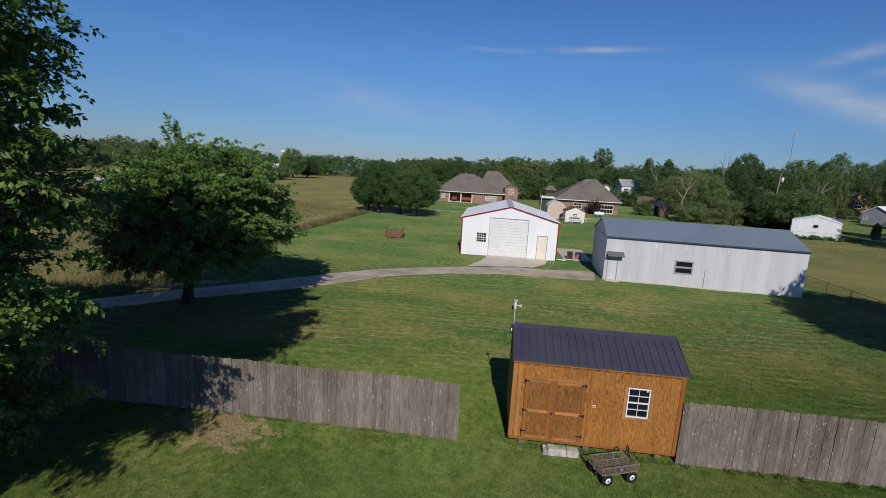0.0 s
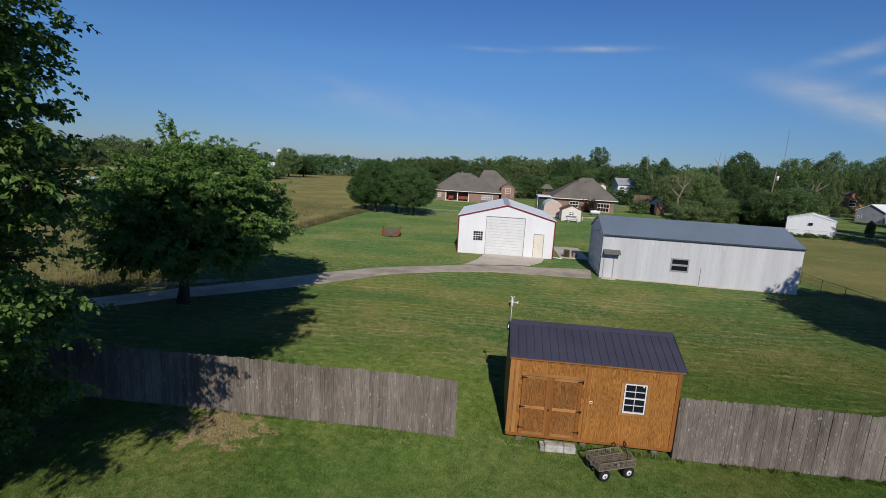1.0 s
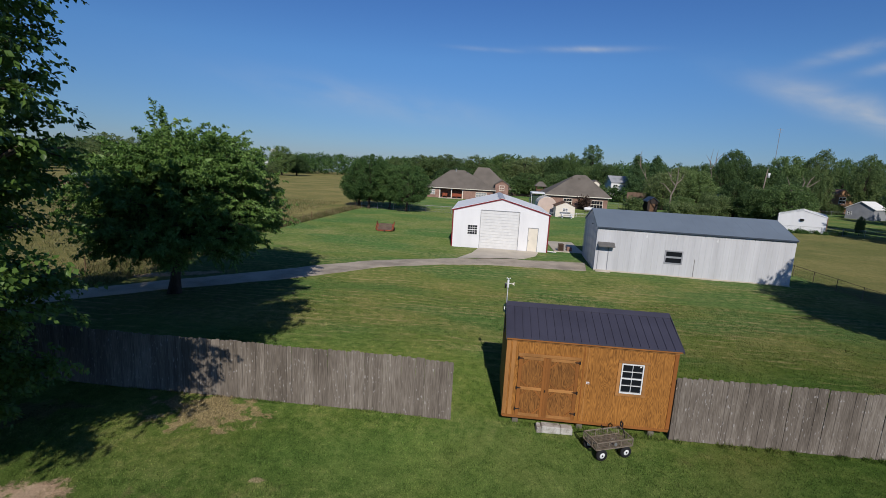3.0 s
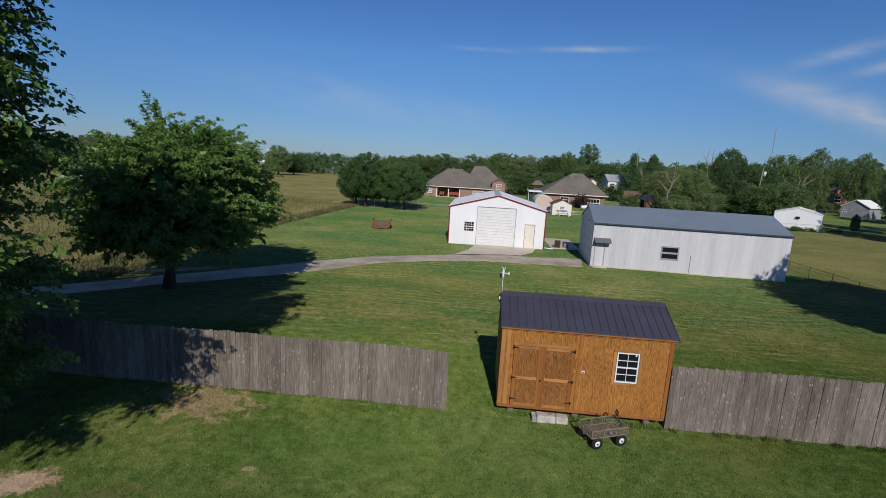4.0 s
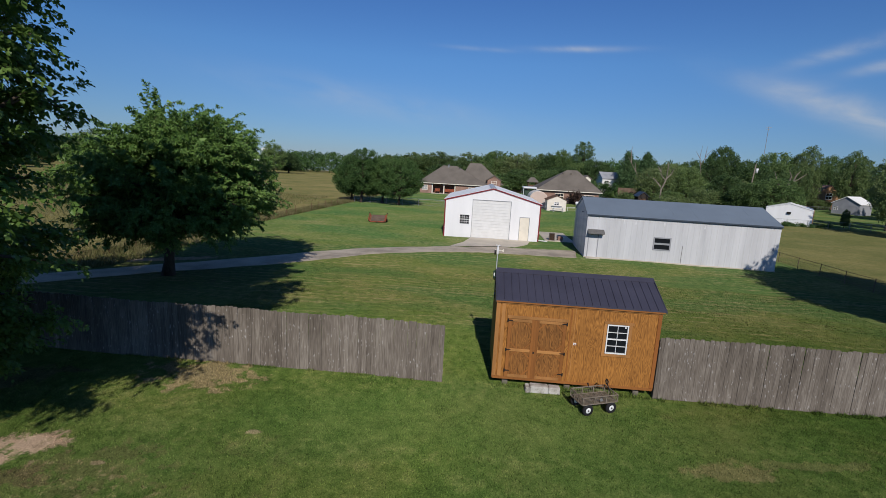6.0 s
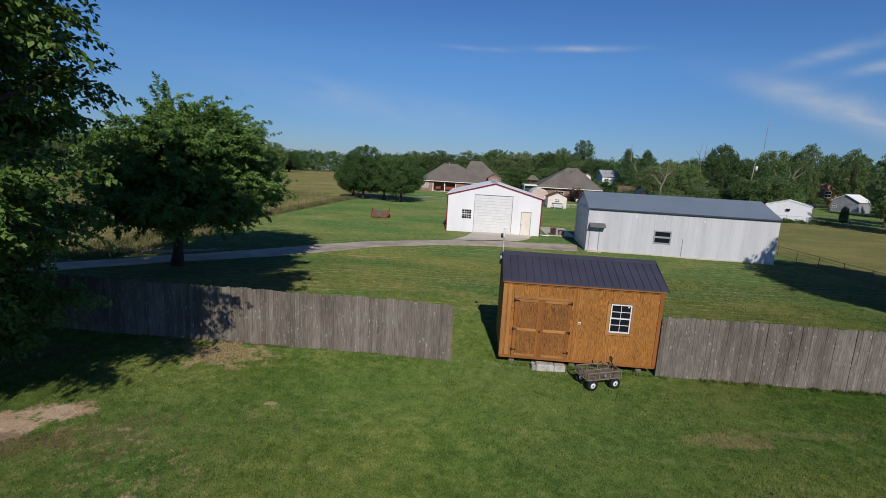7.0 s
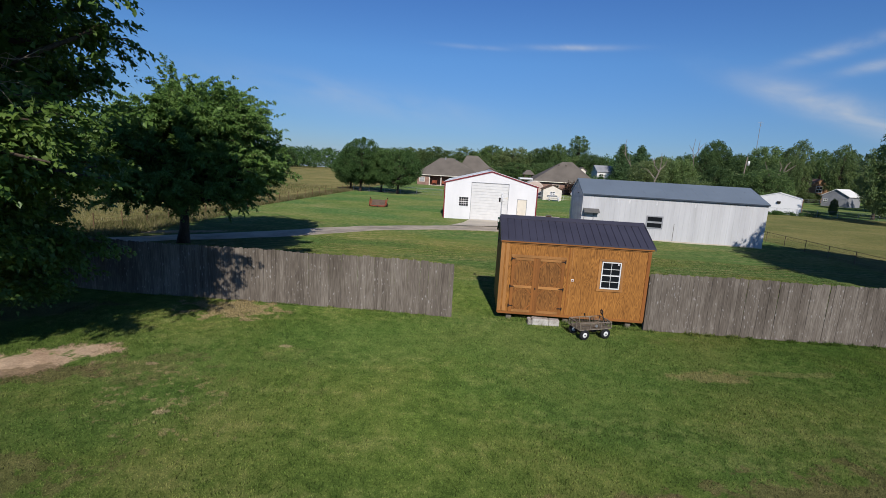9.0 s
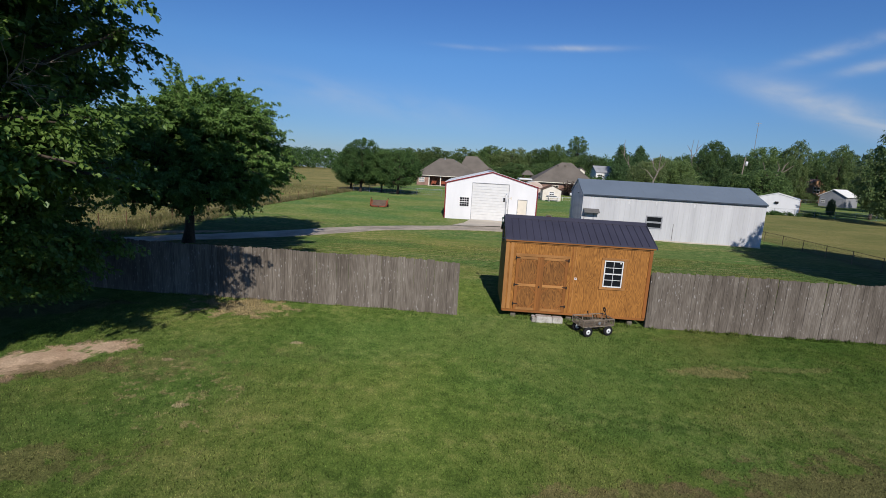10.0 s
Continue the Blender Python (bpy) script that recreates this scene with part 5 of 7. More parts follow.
def grow(name, at, label, trunk, tips, leaf, seed, group="", boughs=8, spread=(1.2, 0.6), twigs=12, twig=0.7, per=14, size=0.14, wide=0.28, droop=0.25, loose=0.5, simple=True, rise=0.12, clear=1.8, core=None, shown=40, lean=0.2, pull=0.5, fluff=None, heart=None):
    """A tree grown outwards: a trunk, limbs to the tips, boughs off the limbs, twigs off the boughs, leaves on the twigs."""
    rng = np.random.default_rng(seed)
    s = thing(name, at, label, "tree", group)
    tips = np.asarray(tips, float)
    n = len(tips)
    high, r0 = trunk
    stem = [Vector((lean * math.sin(q * 2.6), 0.6 * lean * math.sin(q * 4.0), -0.25 + (high + 0.25) * q)) for q in [k / 7 for k in range(8)]]
    wood = Shape().tube(stem, [r0 * (1.5 if k == 0 else 1.08 if k == 1 else 1.0) * (1 - 0.8 * k / 7) for k in range(8)], 10)
    z0 = np.clip(clear + (tips[:, 2] - clear) * rng.uniform(0.35, 0.62, n), clear, high * 0.96)
    q = z0 / high
    p0 = np.stack([lean * np.sin(q * 2.6), 0.6 * lean * np.sin(q * 4.0), z0], 1)
    span = np.linalg.norm(tips - p0, axis=1)
    p1 = p0 + (tips - p0) * 0.5 + rng.normal(size=(n, 3)) * 0.07 * span[:, None]
    p1[:, 2] += rise * span
    for k in range(0, n, 4 if fluff else 1):
        pts, _ = along_bough(p0[k], p1[k], tips[k], np.linspace(0, 1, 6))
        r = max(0.03, r0 * (0.5 - 0.36 * q[k]))
        wood.tube(pts.tolist(), [r, r * 0.8, r * 0.62, r * 0.45, r * 0.28, r * 0.1], 6)
    if fluff:
        c = np.concatenate([tips, p0 + (tips - p0) * rng.uniform(0.45, 0.9, (n, 1))])
        v, f = leaves(rng, c, fluff * rng.uniform(0.6, 1.25, len(c)), per, size, 0.35, droop, 0.8, 1.3)
        part("trunk", wood, BARK, s, "rough grey-brown trunk and limbs", True)
        part("crown", fast_mesh("crown", v, f), leaf, s)
        return s
    # boughs leave the limb along its outer half
    s1 = rng.uniform(0.3, 0.95, (n, boughs))
    b0, _ = along_bough(p0[:, None], p1[:, None], tips[:, None], s1)
    b2 = tips[:, None] + (b0 - tips[:, None]) * rng.uniform(0.0, pull, (n, boughs, 1)) + rng.normal(size=(n, boughs, 3)) * np.array([spread[0], spread[0], spread[1]])
    b2[:, 0] = tips
    b0, b2 = b0.reshape(-1, 3), b2.reshape(-1, 3)
    b1 = (b0 + b2) / 2
    b1[:, 2] += 0.15 * np.linalg.norm(b2 - b0, axis=1)
    for k in rng.permutation(len(b0))[:shown]:
        pts, _ = along_bough(b0[k], b1[k], b2[k], np.linspace(0, 1, 4))
        wood.tube(pts.tolist(), [r0 * 0.1, r0 * 0.075, r0 * 0.05, r0 * 0.02], 5)
    v, f = twig_leaves(rng, b0, b1, b2, twigs, twig, per, size, wide, droop, loose, simple)
    if core is not None:
        k = rng.integers(0, n, core[0])
        mid, _ = along_bough(p0[k], p1[k], tips[k], rng.uniform(0.25, 0.88, core[0]))
        v2, f2 = leaves(rng, mid, [core[3]] * core[0], core[1], core[2], flat=0.8)
        v, f = np.concatenate([v, v2]), np.concatenate([f, f2 + len(v)])
    if heart is not None:
        k = rng.integers(0, n, heart[0])
        mid, _ = along_bough(p0[k], p1[k], tips[k], rng.uniform(0.2, 0.62, heart[0]))
        mid = mid[mid[:, 2] > heart[4]]
        v2, f2 = leaves(rng, mid, [heart[3]] * len(mid), heart[1], heart[2], flat=0.8)
        v, f = np.concatenate([v, v2]), np.concatenate([f, f2 + len(v)])
    part("trunk", wood, BARK, s, "rough grey-brown trunk and limbs", True)
    part("crown", fast_mesh("crown", v, f), leaf, s)
    return s


# the ash beside the drive
rng_c = np.random.default_rng(11)
ash = np.concatenate([dome_tips(rng_c, 230, (0.3, 0, 4.7), (5.5, 5.3, 4.1, 2.7), -0.8, 0.2, 16), dome_tips(rng_c, 60, (0.1, 0, 4.9), (3.8, 3.8, 2.9, 1.6), -0.4, 0.3),
                      [(-1.6, 0.2, 9.5), (-1.9, 0, 9.1), (-1.2, 0.1, 9.2), (-4.6, -0.5, 7.9), (-4.6, -0.8, 1.9), (-5.2, 0.6, 2.4)]])
ash = np.concatenate([ash[(ash[:, 0] > -1.6) | (ash[:, 2] > 4.6) | (rng_c.random(len(ash)) < 0.2)], dome_tips(rng_c, 44, (1.9, -0.3, 6.6), (2.9, 3.2, 2.45, 0.8), -0.1, 0.22, 10)])
ash[:, 0] += 0.22 * (ash[:, 2] - 4.4)
ash[:, 0] *= np.where(ash[:, 0] < 0, 1 - 0.045 * np.clip(ash[:, 2] - 3.5, 0, 5), 1.0)
grow("shade_tree", (-18.2, 11.2, gz(-18.2, 11.2)), "round-crowned green shade tree beside the gravel drive", (7.2, 0.29), ash, LEAF_A, 15,
     boughs=6, spread=(0.5, 0.45), twigs=9, twig=0.38, per=15, size=0.125, wide=0.3, droop=0.2, loose=1.2, clear=1.9, core=(260, 60, 0.3, 0.9), shown=190, pull=0.4)
# the tall elm close by, its low limbs hanging close to the ground
rng_e = np.random.default_rng(5)
elm = column_tips(rng_e, 300, (1.8, 3.0, 5.0, 7.0, 9.5, 12.0, 14.2, 15.8), (5.0, 5.9, 6.5, 6.6, 6.7, 6.6, 4.9, 1.4), 0.16)
low = np.stack([rng_e.uniform(-3.0, 3.6, 150), rng_e.uniform(0.5, 5.6, 150), rng_e.uniform(1.2, 5.2, 150)], 1)
low = low[np.hypot(low[:, 0], low[:, 1]) < 6.0]
skirt = np.maximum(-1.0, 2.35 + 1.3 * (elm[:, 0] - 0.156 * elm[:, 2] - 2.9))
elm = elm[(elm[:, 2] - 0.5 > 0.673 * (skirt - elm[:, 1])) & (elm[:, 2] > 3.7)]
skirt = np.maximum(0.0, 2.35 + 1.3 * (low[:, 0] - 0.156 * low[:, 2] - 2.9)) + 1.2
elm = np.concatenate([elm, low[low[:, 2] - 0.5 > 0.673 * (skirt - low[:, 1])]])
elm = elm[(0.75 * elm[:, 0] + 0.66 * elm[:, 1] > 1.0) | (rng_e.random(len(elm)) < 0.75)]
over = np.where(elm[:, 2] > 9.0, np.maximum(0.66 * elm[:, 0] + 0.75 * elm[:, 1] - 6.5, 0.0), 0.0)
elm[:, :2] -= over[:, None] * np.array([0.66, 0.75])
grow("yard_tree", (-15.0, -8.1, gz(-15.0, -8.1)), "tall leafy elm standing before the board fence", (13.8, 0.42), elm, LEAF_B, 23,
     boughs=9, spread=(0.5, 0.26), twigs=10, twig=0.45, per=12, size=0.122, wide=0.33, droop=0.45, loose=0.6, simple=False, rise=0.16, clear=1.8, core=(3800, 60, 0.15, 0.85), heart=(2600, 30, 0.52, 0.6, 5.8), shown=200, lean=0.3)
# an unseen neighbour further along the fence, added to block skylight from the shade
grow("yard_tree", (-22.6, -1.4, gz(-22.6, -1.4)), "low spreading tree added out of view beside the tall elm, to block skylight", (7.5, 0.3), dome_tips(rng_c, 40, (0, 0, 4.6), (4.4, 4.4, 4.4, 3.6), -0.85), LEAF_B, 27,
     boughs=7, spread=(0.9, 0.6), twigs=9, twig=0.8, per=12, size=0.28, clear=1.2, core=(150, 40, 0.4, 0.9), shown=20)
# a tree whose shade falls on the barn
grow("yard_tree", (28.2, 7.0, gz(28.2, 7.0)), "tall leafy tree shading the lawn near the barn", (11.6, 0.4), dome_tips(rng_c, 150, (0, 0, 7.6), (6.5, 6.0, 5.3, 4.4), -0.6, 0.08, 16), LEAF_B, 31,
     boughs=6, spread=(0.55, 0.4), twigs=8, twig=0.6, per=8, size=0.28, clear=2.4, core=(420, 40, 0.5, 0.9), heart=(500, 30, 0.7, 0.8, 2.0), shown=40)

# three round trees by the far wire fence
for k, (x, y, h, r) in enumerate([(-20.9, 66.7, 9.6, 3.7), (-17.4, 67.6, 8.2, 3.4), (-14.2, 66.0, 8.3, 4.5), (-23.0, 68.0, 7.6, 2.8)]):
    grow("shade_tree", (x, y, gz(x, y)), "dense dark green shade tree by the wire fence", (h * 0.75, 0.2), dome_tips(rng_c, 190, (0, 0, h * 0.5), (r, r, h * 0.46, h * 0.36), -0.85, 0.28, 12), LEAF_E, 40 + k,
         group="trees by the wire fence", per=74, size=0.19, droop=0.2, clear=1.1, fluff=0.55)

# a stock of distant trees, copied about
STOCK = []
for k in range(4):
    STOCK.append(grow("oak_tree", (60 + k * 14, 150 + 6 * k, -0.77), "full green oak at the edge of the houses", (7.4, 0.3), dome_tips(rng_c, 150, (0, 0, 5.0), (4.25, 4.25, 4.6, 4.2), -0.85, 0.34, 8 + 2 * k), LEAF_C, 60 + k,
                      group="distant trees", per=58, size=0.285, droop=0.2, clear=1.2, fluff=0.75))
for k in range(3):
    STOCK.append(grow("hackberry_tree", (110 + k * 14, 150 + 9 * k, -0.77), "light green hackberry at the edge of the houses", (7.8, 0.25), dome_tips(rng_c, 130, (0, 0, 5.0), (4.2, 4.2, 4.7, 4.4), -0.9, 0.5, 8), LEAF_D, 80 + k,
                      group="distant trees", per=58, size=0.265, droop=0.5, clear=0.9, fluff=0.68))
CEDAR = []
for k in range(2):
    h = (17.6, 13.8)[k]
    CEDAR.append(grow("cedar_tree", (33.4 + 8.7 * k, 150 - 20 * k, -0.8), "dark upright cedar standing above the other trees", (h * 0.93, 0.35), column_tips(rng_c, 120, (2.0, h * 0.45, h * 0.72, h * 0.88, h * 0.97), ((2.8, 3.7, 3.9, 3.0, 1.2), (2.6, 2.6, 1.9, 1.0, 0.2))[k], 0.5), NEEDLE, 95 + k,
                      group="distant trees", per=80, size=0.32, rise=0.05, clear=1.5, fluff=0.85))
copy_thing(CEDAR[1], pose(47.5, 130, -0.8, 0, 0, 70))

FAR_TREES = [
    (43.2, 155, 8.8, 5.2), (49.6, 150, 12.4, 3.3), (54.3, 148, 13.6, 3.4), (62.1, 146, 12.4, 4.8), (69.0, 150, 14.0, 5.2), (73.7, 140, 18.2, 5.9), (68.5, 135, 14.2, 4.7), (78.1, 135, 14.0, 4.6),
    (87.4, 138, 16.7, 7.0), (95.9, 136, 19.2, 5.0), (122.5, 165, 18.6, 5.3), (94.4, 140, 16.2, 4.6),
    (42.5, 108, 9.3, 5.5), (51.9, 112, 10.9, 4.4), (53.1, 95, 9.0, 4.4), (56.8, 84, 8.6, 5.2), (53.3, 88, 7.2, 3.7), (74.0, 104, 12.7, 3.2), (46.1, 92, 6.0, 2.2), (41.0, 93, 4.6, 4.0), (66.0, 100, 10.5, 4.6), (61.5, 92, 9.5, 4.4),
]
NEAR_RIGHT = [(64.0, 74.4, 3.6, 0.8), (104.5, 130, 18.0, 5.0), (93.0, 98, 14.5, 4.6), (112.4, 138, 16.9, 5.0), (80.0, 70, 15.6, 5.6), (110.4, 112, 17.0, 6.5), (70.8, 74.0, 13.5, 4.2), (97.6, 132, 3.4, 2.2), (101.0, 134, 3.2, 2.2)]
CENTRE = [
    (4.8, 170, 13.6, 6.6), (13.2, 166, 13.6, 8.4), (19.9, 160, 13.0, 6.4), (23.8, 155, 13.7, 5.0), (27.0, 152, 15.0, 4.2), (36.5, 141, 11.6, 5.6), (30.5, 146, 10.4, 5.4),
    (-4.8, 190, 13.2, 9.6), (-17.5, 200, 13.0, 10.0), (-29.5, 205, 12.2, 9.4), (-0.1, 142, 8.2, 5.8), (11.7, 132, 7.2, 6.0), (18.7, 124, 7.6, 5.6), (-11.5, 150, 8.0, 7.8),
]
WEST = [
    (-95.1, 200, 12.6, 6.2), (-93.0, 212, 9.0, 6.0), (-87.6, 172, 4.8, 5.0), (-88.3, 160, 5.5, 6.6), (-137.9, 150, 13.2, 7.4), (-153.3, 155, 11.5, 7.4), (-121.4, 142, 12.6, 6.4),
    (-144.4, 132, 6.6, 6.4), (-48.8, 232, 10.8, 5.6), (-119.2, 162, 12.6, 8.8), (-107.3, 172, 10.5, 9.0), (-131, 112, 5.4, 5.0), (-165, 140, 9.0, 8.0), (-180, 130, 9.5, 9.0),
]
rng_t = random.Random(7)


def plant(o, x, y, h, r, turn):
    z = gz(x, y)
    o.matrix_basis = pose(x, y, z - 0.05, 0, 0, turn) @ Matrix.Diagonal((r / 4.6, r / 4.6, (h - 0.77 - z) / 10.0, 1))


for group in (FAR_TREES, NEAR_RIGHT, CENTRE, WEST):
    for x, y, h, r in group:
        plant(copy_thing(rng_t.choice(STOCK), Matrix.Identity(4)), x, y, h, r, rng_t.uniform(0, 360))
plant(copy_thing(STOCK[5], Matrix.Identity(4)), 63.6, 61.2, 17.4, 5.8, 40)
for o, (x, y, h, r) in zip(STOCK, [(71, 118, 13, 6), (94, 150, 14, 8), (26, 140, 9, 6), (-24, 208, 11, 10), (48, 118, 11, 6), (58, 100, 8.5, 5), (101, 100, 12.5, 5)]):
    plant(o, x, y, h, r, 0)


def far_woods():
    """Low woods along the skyline: many rounded crowns, near ones before far ones."""
    rng = np.random.default_rng(5)
    cs, sp = [], []
    for _ in range(520):
        u = rng.uniform(-1.0, 1.0)
        west = u < -0.02
        dist = rng.uniform(280, 345) if west else rng.uniform(215, 320)
        x, y = math.sin(u) * dist, math.cos(u) * dist
        h = (rng.uniform(9.6, 13.0) + 1.4 * math.sin(u * 31)) if west else rng.uniform(10.5, 15.0)
        r = rng.uniform(3.2, 6.0)
        z = gz(x, y)
        for k in range(28):
            a, e = rng.uniform(0, math.tau), rng.uniform(-0.95, 1.0)
            q = r * math.sqrt(1 - e * e)
            cs.append((x + q * math.cos(a), y + q * math.sin(a), z + h * 0.52 + h * 0.44 * e))
            sp.append(rng.uniform(0.9, 1.6))
    v, f = leaves(rng, cs, sp, 11, 1.15, flat=0.9, loose=1.2)
    single("far_woods", fast_mesh("far_woods", v, f), LEAF_E, "low dark green woods along the skyline", "woods", kind="stuff")


far_woods()


def hedge(name, centres, spread, per, size, leaf, label, seed):
    rng = np.random.default_rng(seed)
    v, f = leaves(rng, centres, [spread] * len(centres), per, size, flat=0.8)
    single(name, fast_mesh(name, v, f), leaf, label, "shrubs", kind="stuff")


rng_h = np.random.default_rng(77)
hedge("scrub", [(x, 86 + 5 * rng_h.random(), rng_h.uniform(-0.4, 2.2)) for x in np.concatenate([rng_h.uniform(36.5, 45.3, 60), rng_h.uniform(52.5, 62.5, 60)])] + [(x, 87 + 4 * rng_h.random(), rng_h.uniform(-0.4, 4.2)) for x in rng_h.uniform(44.5, 48.5, 40)] + [(x, 90 + 5 * rng_h.random(), rng_h.uniform(-0.4, 4.6)) for x in rng_h.uniform(52.5, 60, 60)], 1.0, 90, 0.26, LEAF_D, "tangled scrub behind the barn", 78)
hedge("scrub", [(x, 126 + 8 * rng_h.random(), rng_h.uniform(-0.4, 3.6)) for x in rng_h.uniform(-30, 40, 150)], 1.6, 70, 0.5, LEAF_C, "dark scrub behind the houses", 79)
hedge("scrub", [(x, 118 + 8 * rng_h.random(), rng_h.uniform(-0.4, 5.0)) for x in rng_h.uniform(52, 84, 110)], 1.6, 70, 0.5, LEAF_C, "dark scrub under the far trees", 80)
hedge("shrub", [(x, 71.6 + rng_h.normal() * 0.3, rng_h.uniform(-0.7, -0.25)) for x in rng_h.uniform(49, 60, 44)], 0.38, 80, 0.2, LEAF_E, "low dark weeds before the white outbuilding", 84)
hedge("scrub", [(x, 129 + rng_h.normal(), rng_h.uniform(-0.4, 3.6)) for x in rng_h.uniform(35.5, 47, 46)], 1.1, 80, 0.45, LEAF_E, "dark scrub before the distant white house", 86)
hedge("shrub", [(33.4 + rng_h.normal() * 1.1, 100 + rng_h.normal(), rng_h.uniform(-0.3, 2.2)) for _ in range(26)], 0.9, 80, 0.35, LEAF_D, "low rounded shrub by the brown fence", 81)


# ---- grass as real blades ----
def blades(name, count, x0, x1, y0, y1, height, width, material, label, seed, keep=None):
    rng = np.random.default_rng(seed)
    x, y = rng.uniform(x0, x1, count), rng.uniform(y0, y1, count)
    if keep is not None:
        k = keep(x, y)
        x, y = x[k], y[k]
    n = len(x)
    z = ground_z(x, y) - 0.01
    a = rng.uniform(0, math.tau, n)
    h = height * (0.5 + rng.random(n))
    w = width * (0.6 + 0.8 * rng.random(n))
    bend = rng.normal(size=(n, 2)) * 0.45
    p0 = np.stack([x - np.cos(a) * w / 2, y - np.sin(a) * w / 2, z], 1)
    p1 = np.stack([x + np.cos(a) * w / 2, y + np.sin(a) * w / 2, z], 1)
    p2 = np.stack([x + bend[:, 0] * h, y + bend[:, 1] * h, z + h], 1)
    v = np.stack([p0, p1, p2], 1).reshape(-1, 3)
    f = np.arange(n * 3).reshape(-1, 3)
    single(name, fast_mesh(name, v, f), material, label, "grass", kind="stuff")


def off_dirt(x, y):
    c, s = math.cos(radians(44)), math.sin(radians(44))
    a, b = (x + 11.5) * c + (y + 6.05) * s, (y + 6.05) * c - (x + 11.5) * s
    ok = (a / 1.9) ** 2 + (b / 0.65) ** 2 > 1
    shed = (x > -0.05) & (x < 4.95) & (y > 0.0) & (y < 2.7)
    return ok & ~shed


def in_clumps(x, y):
    return np.sin(x * 4.1) + np.sin(x * 9.7 + 1.0) + np.sin(x * 1.7 + 2.0) > 0.1


def by_field_fence(x, y):
    k = x - 0.068 * y
    return (k > -28.9) & (k < -26.7)


blades("lawn_grass", 480000, -13.5, 14.5, -11.0, 1.0, 0.042, 0.014, BLADE, "short mown lawn grass before the fence", 3, off_dirt)
blades("lawn_grass", 140000, -12, 21, 1.0, 18, 0.042, 0.032, BLADE, "short mown lawn grass behind the shed", 4, off_dirt)
blades("fence_weeds", 5200, -12, -1.4, -0.2, 0.06, 0.075, 0.016, BLADE, "uncut grass along the foot of the board fence", 6, in_clumps)
blades("fence_weeds", 6400, 4.9, 17, -0.2, 0.12, 0.1, 0.02, BLADE, "uncut grass along the foot of the board fence", 8, in_clumps)
blades("shed_weeds", 900, 0.0, 4.9, -0.12, 0.1, 0.13, 0.02, BLADE, "uncut grass along the foot of the shed", 9)
blades("tall_grass", 60000, -28.5, -21.5, 12, 70, 0.36, 0.045, HAY_BLADE, "tall dry grass along the field fence", 10, by_field_fence)
blades("tall_grass", 4000, -25.5, -23.0, 11, 26, 0.3, 0.04, HAY_BLADE, "tall pale grass beside the drive", 12)
blades("tall_grass", 30000, -75, -28, 10, 75, 0.32, 0.06, HAY_BLADE, "rough uncut hay in the field", 13)


# ---- wire fences ----
def wire_fence(points, height, gap, label, post_mat, wires, mesh_gap=0.0, group="wire fences", rail=True, thick=0.032):
    s = thing("wire_fence", (*points[0], gz(*points[0])), label, "fence", group)
    o = Vector(s.matrix_basis.translation)
    post = Shape().tube([(0, 0, -0.3), (0, 0, height + 0.06)], [thick, thick], 6).mesh("post")
    for a, b in zip(points, points[1:]):
        a, b = Vector((*a, 0)), Vector((*b, 0))
        n = max(1, round((b - a).length / gap))
        ps = [a.lerp(b, k / n) for k in range(n + 1)]
        ps = [Vector((p.x, p.y, gz(p.x, p.y))) - o for p in ps]
        for p in ps:
            part("post", post, post_mat, s, at=Matrix.Translation(p))
        w = Shape()
        for p, q in zip(ps, ps[1:]):
            for k in range(wires):
                z = height * (k + 0.5) / wires
                w.bar(p + Vector((0, 0, z)), q + Vector((0, 0, z)), 0.012)
            if rail:
                w.bar(p + Vector((0, 0, height)), q + Vector((0, 0, height)), thick * 1.1)
            if mesh_gap:
                m = int((q - p).length / mesh_gap)
                for j in range(m):
                    u, t = p.lerp(q, j / m), p.lerp(q, (j + 1.5) / m)
                    w.bar(u, t + Vector((0, 0, height)), 0.0035)
                    w.bar(t, u + Vector((0, 0, height)), 0.0035)
        part("wire_mesh" if mesh_gap else "wire", w, post_mat, s)
    return s


wire_fence([(27.3, 34.0), (27.9, 5.0)], 1.0, 2.75, "low chain-link fence with a top rail across the lawn edge", OLD_BOARDS, 2, 0.3, thick=0.024)
wire_fence([(-26.1, 14), (-24.25, 40), (-22.4, 67)], 1.05, 2.4, "old post and wire field fence in tall grass", BROWN_WOOD, 4, 0, rail=False)
wire_fence([(-22.2, 67.3), (-10.9, 66.8), (-6.5, 67)], 1.15, 3.0, "chain-link fence with pale posts under the shade trees", GALV, 3, 0.4, thick=0.05)
wire_fence([(46, 72.2), (76, 70.5)], 1.2, 3.4, "chain-link fence before the white outbuilding", GALV, 3, 0.4)
wire_fence([(27.5, 104), (38, 103)], 1.2, 3.4, "chain-link fence behind the barn", GALV, 3, 0.4)
wire_fence([(70, 122), (104, 127)], 1.3, 3.4, "chain-link fence round the grey cottage lawn", GALV, 3, 0.4)
wire_fence([(-2, 72.0), (9.5, 73.8), (19, 75.5)], 0.7, 3.0, "low white rail fence by the cream playhouse", WHITE_PAINT, 2, 0)


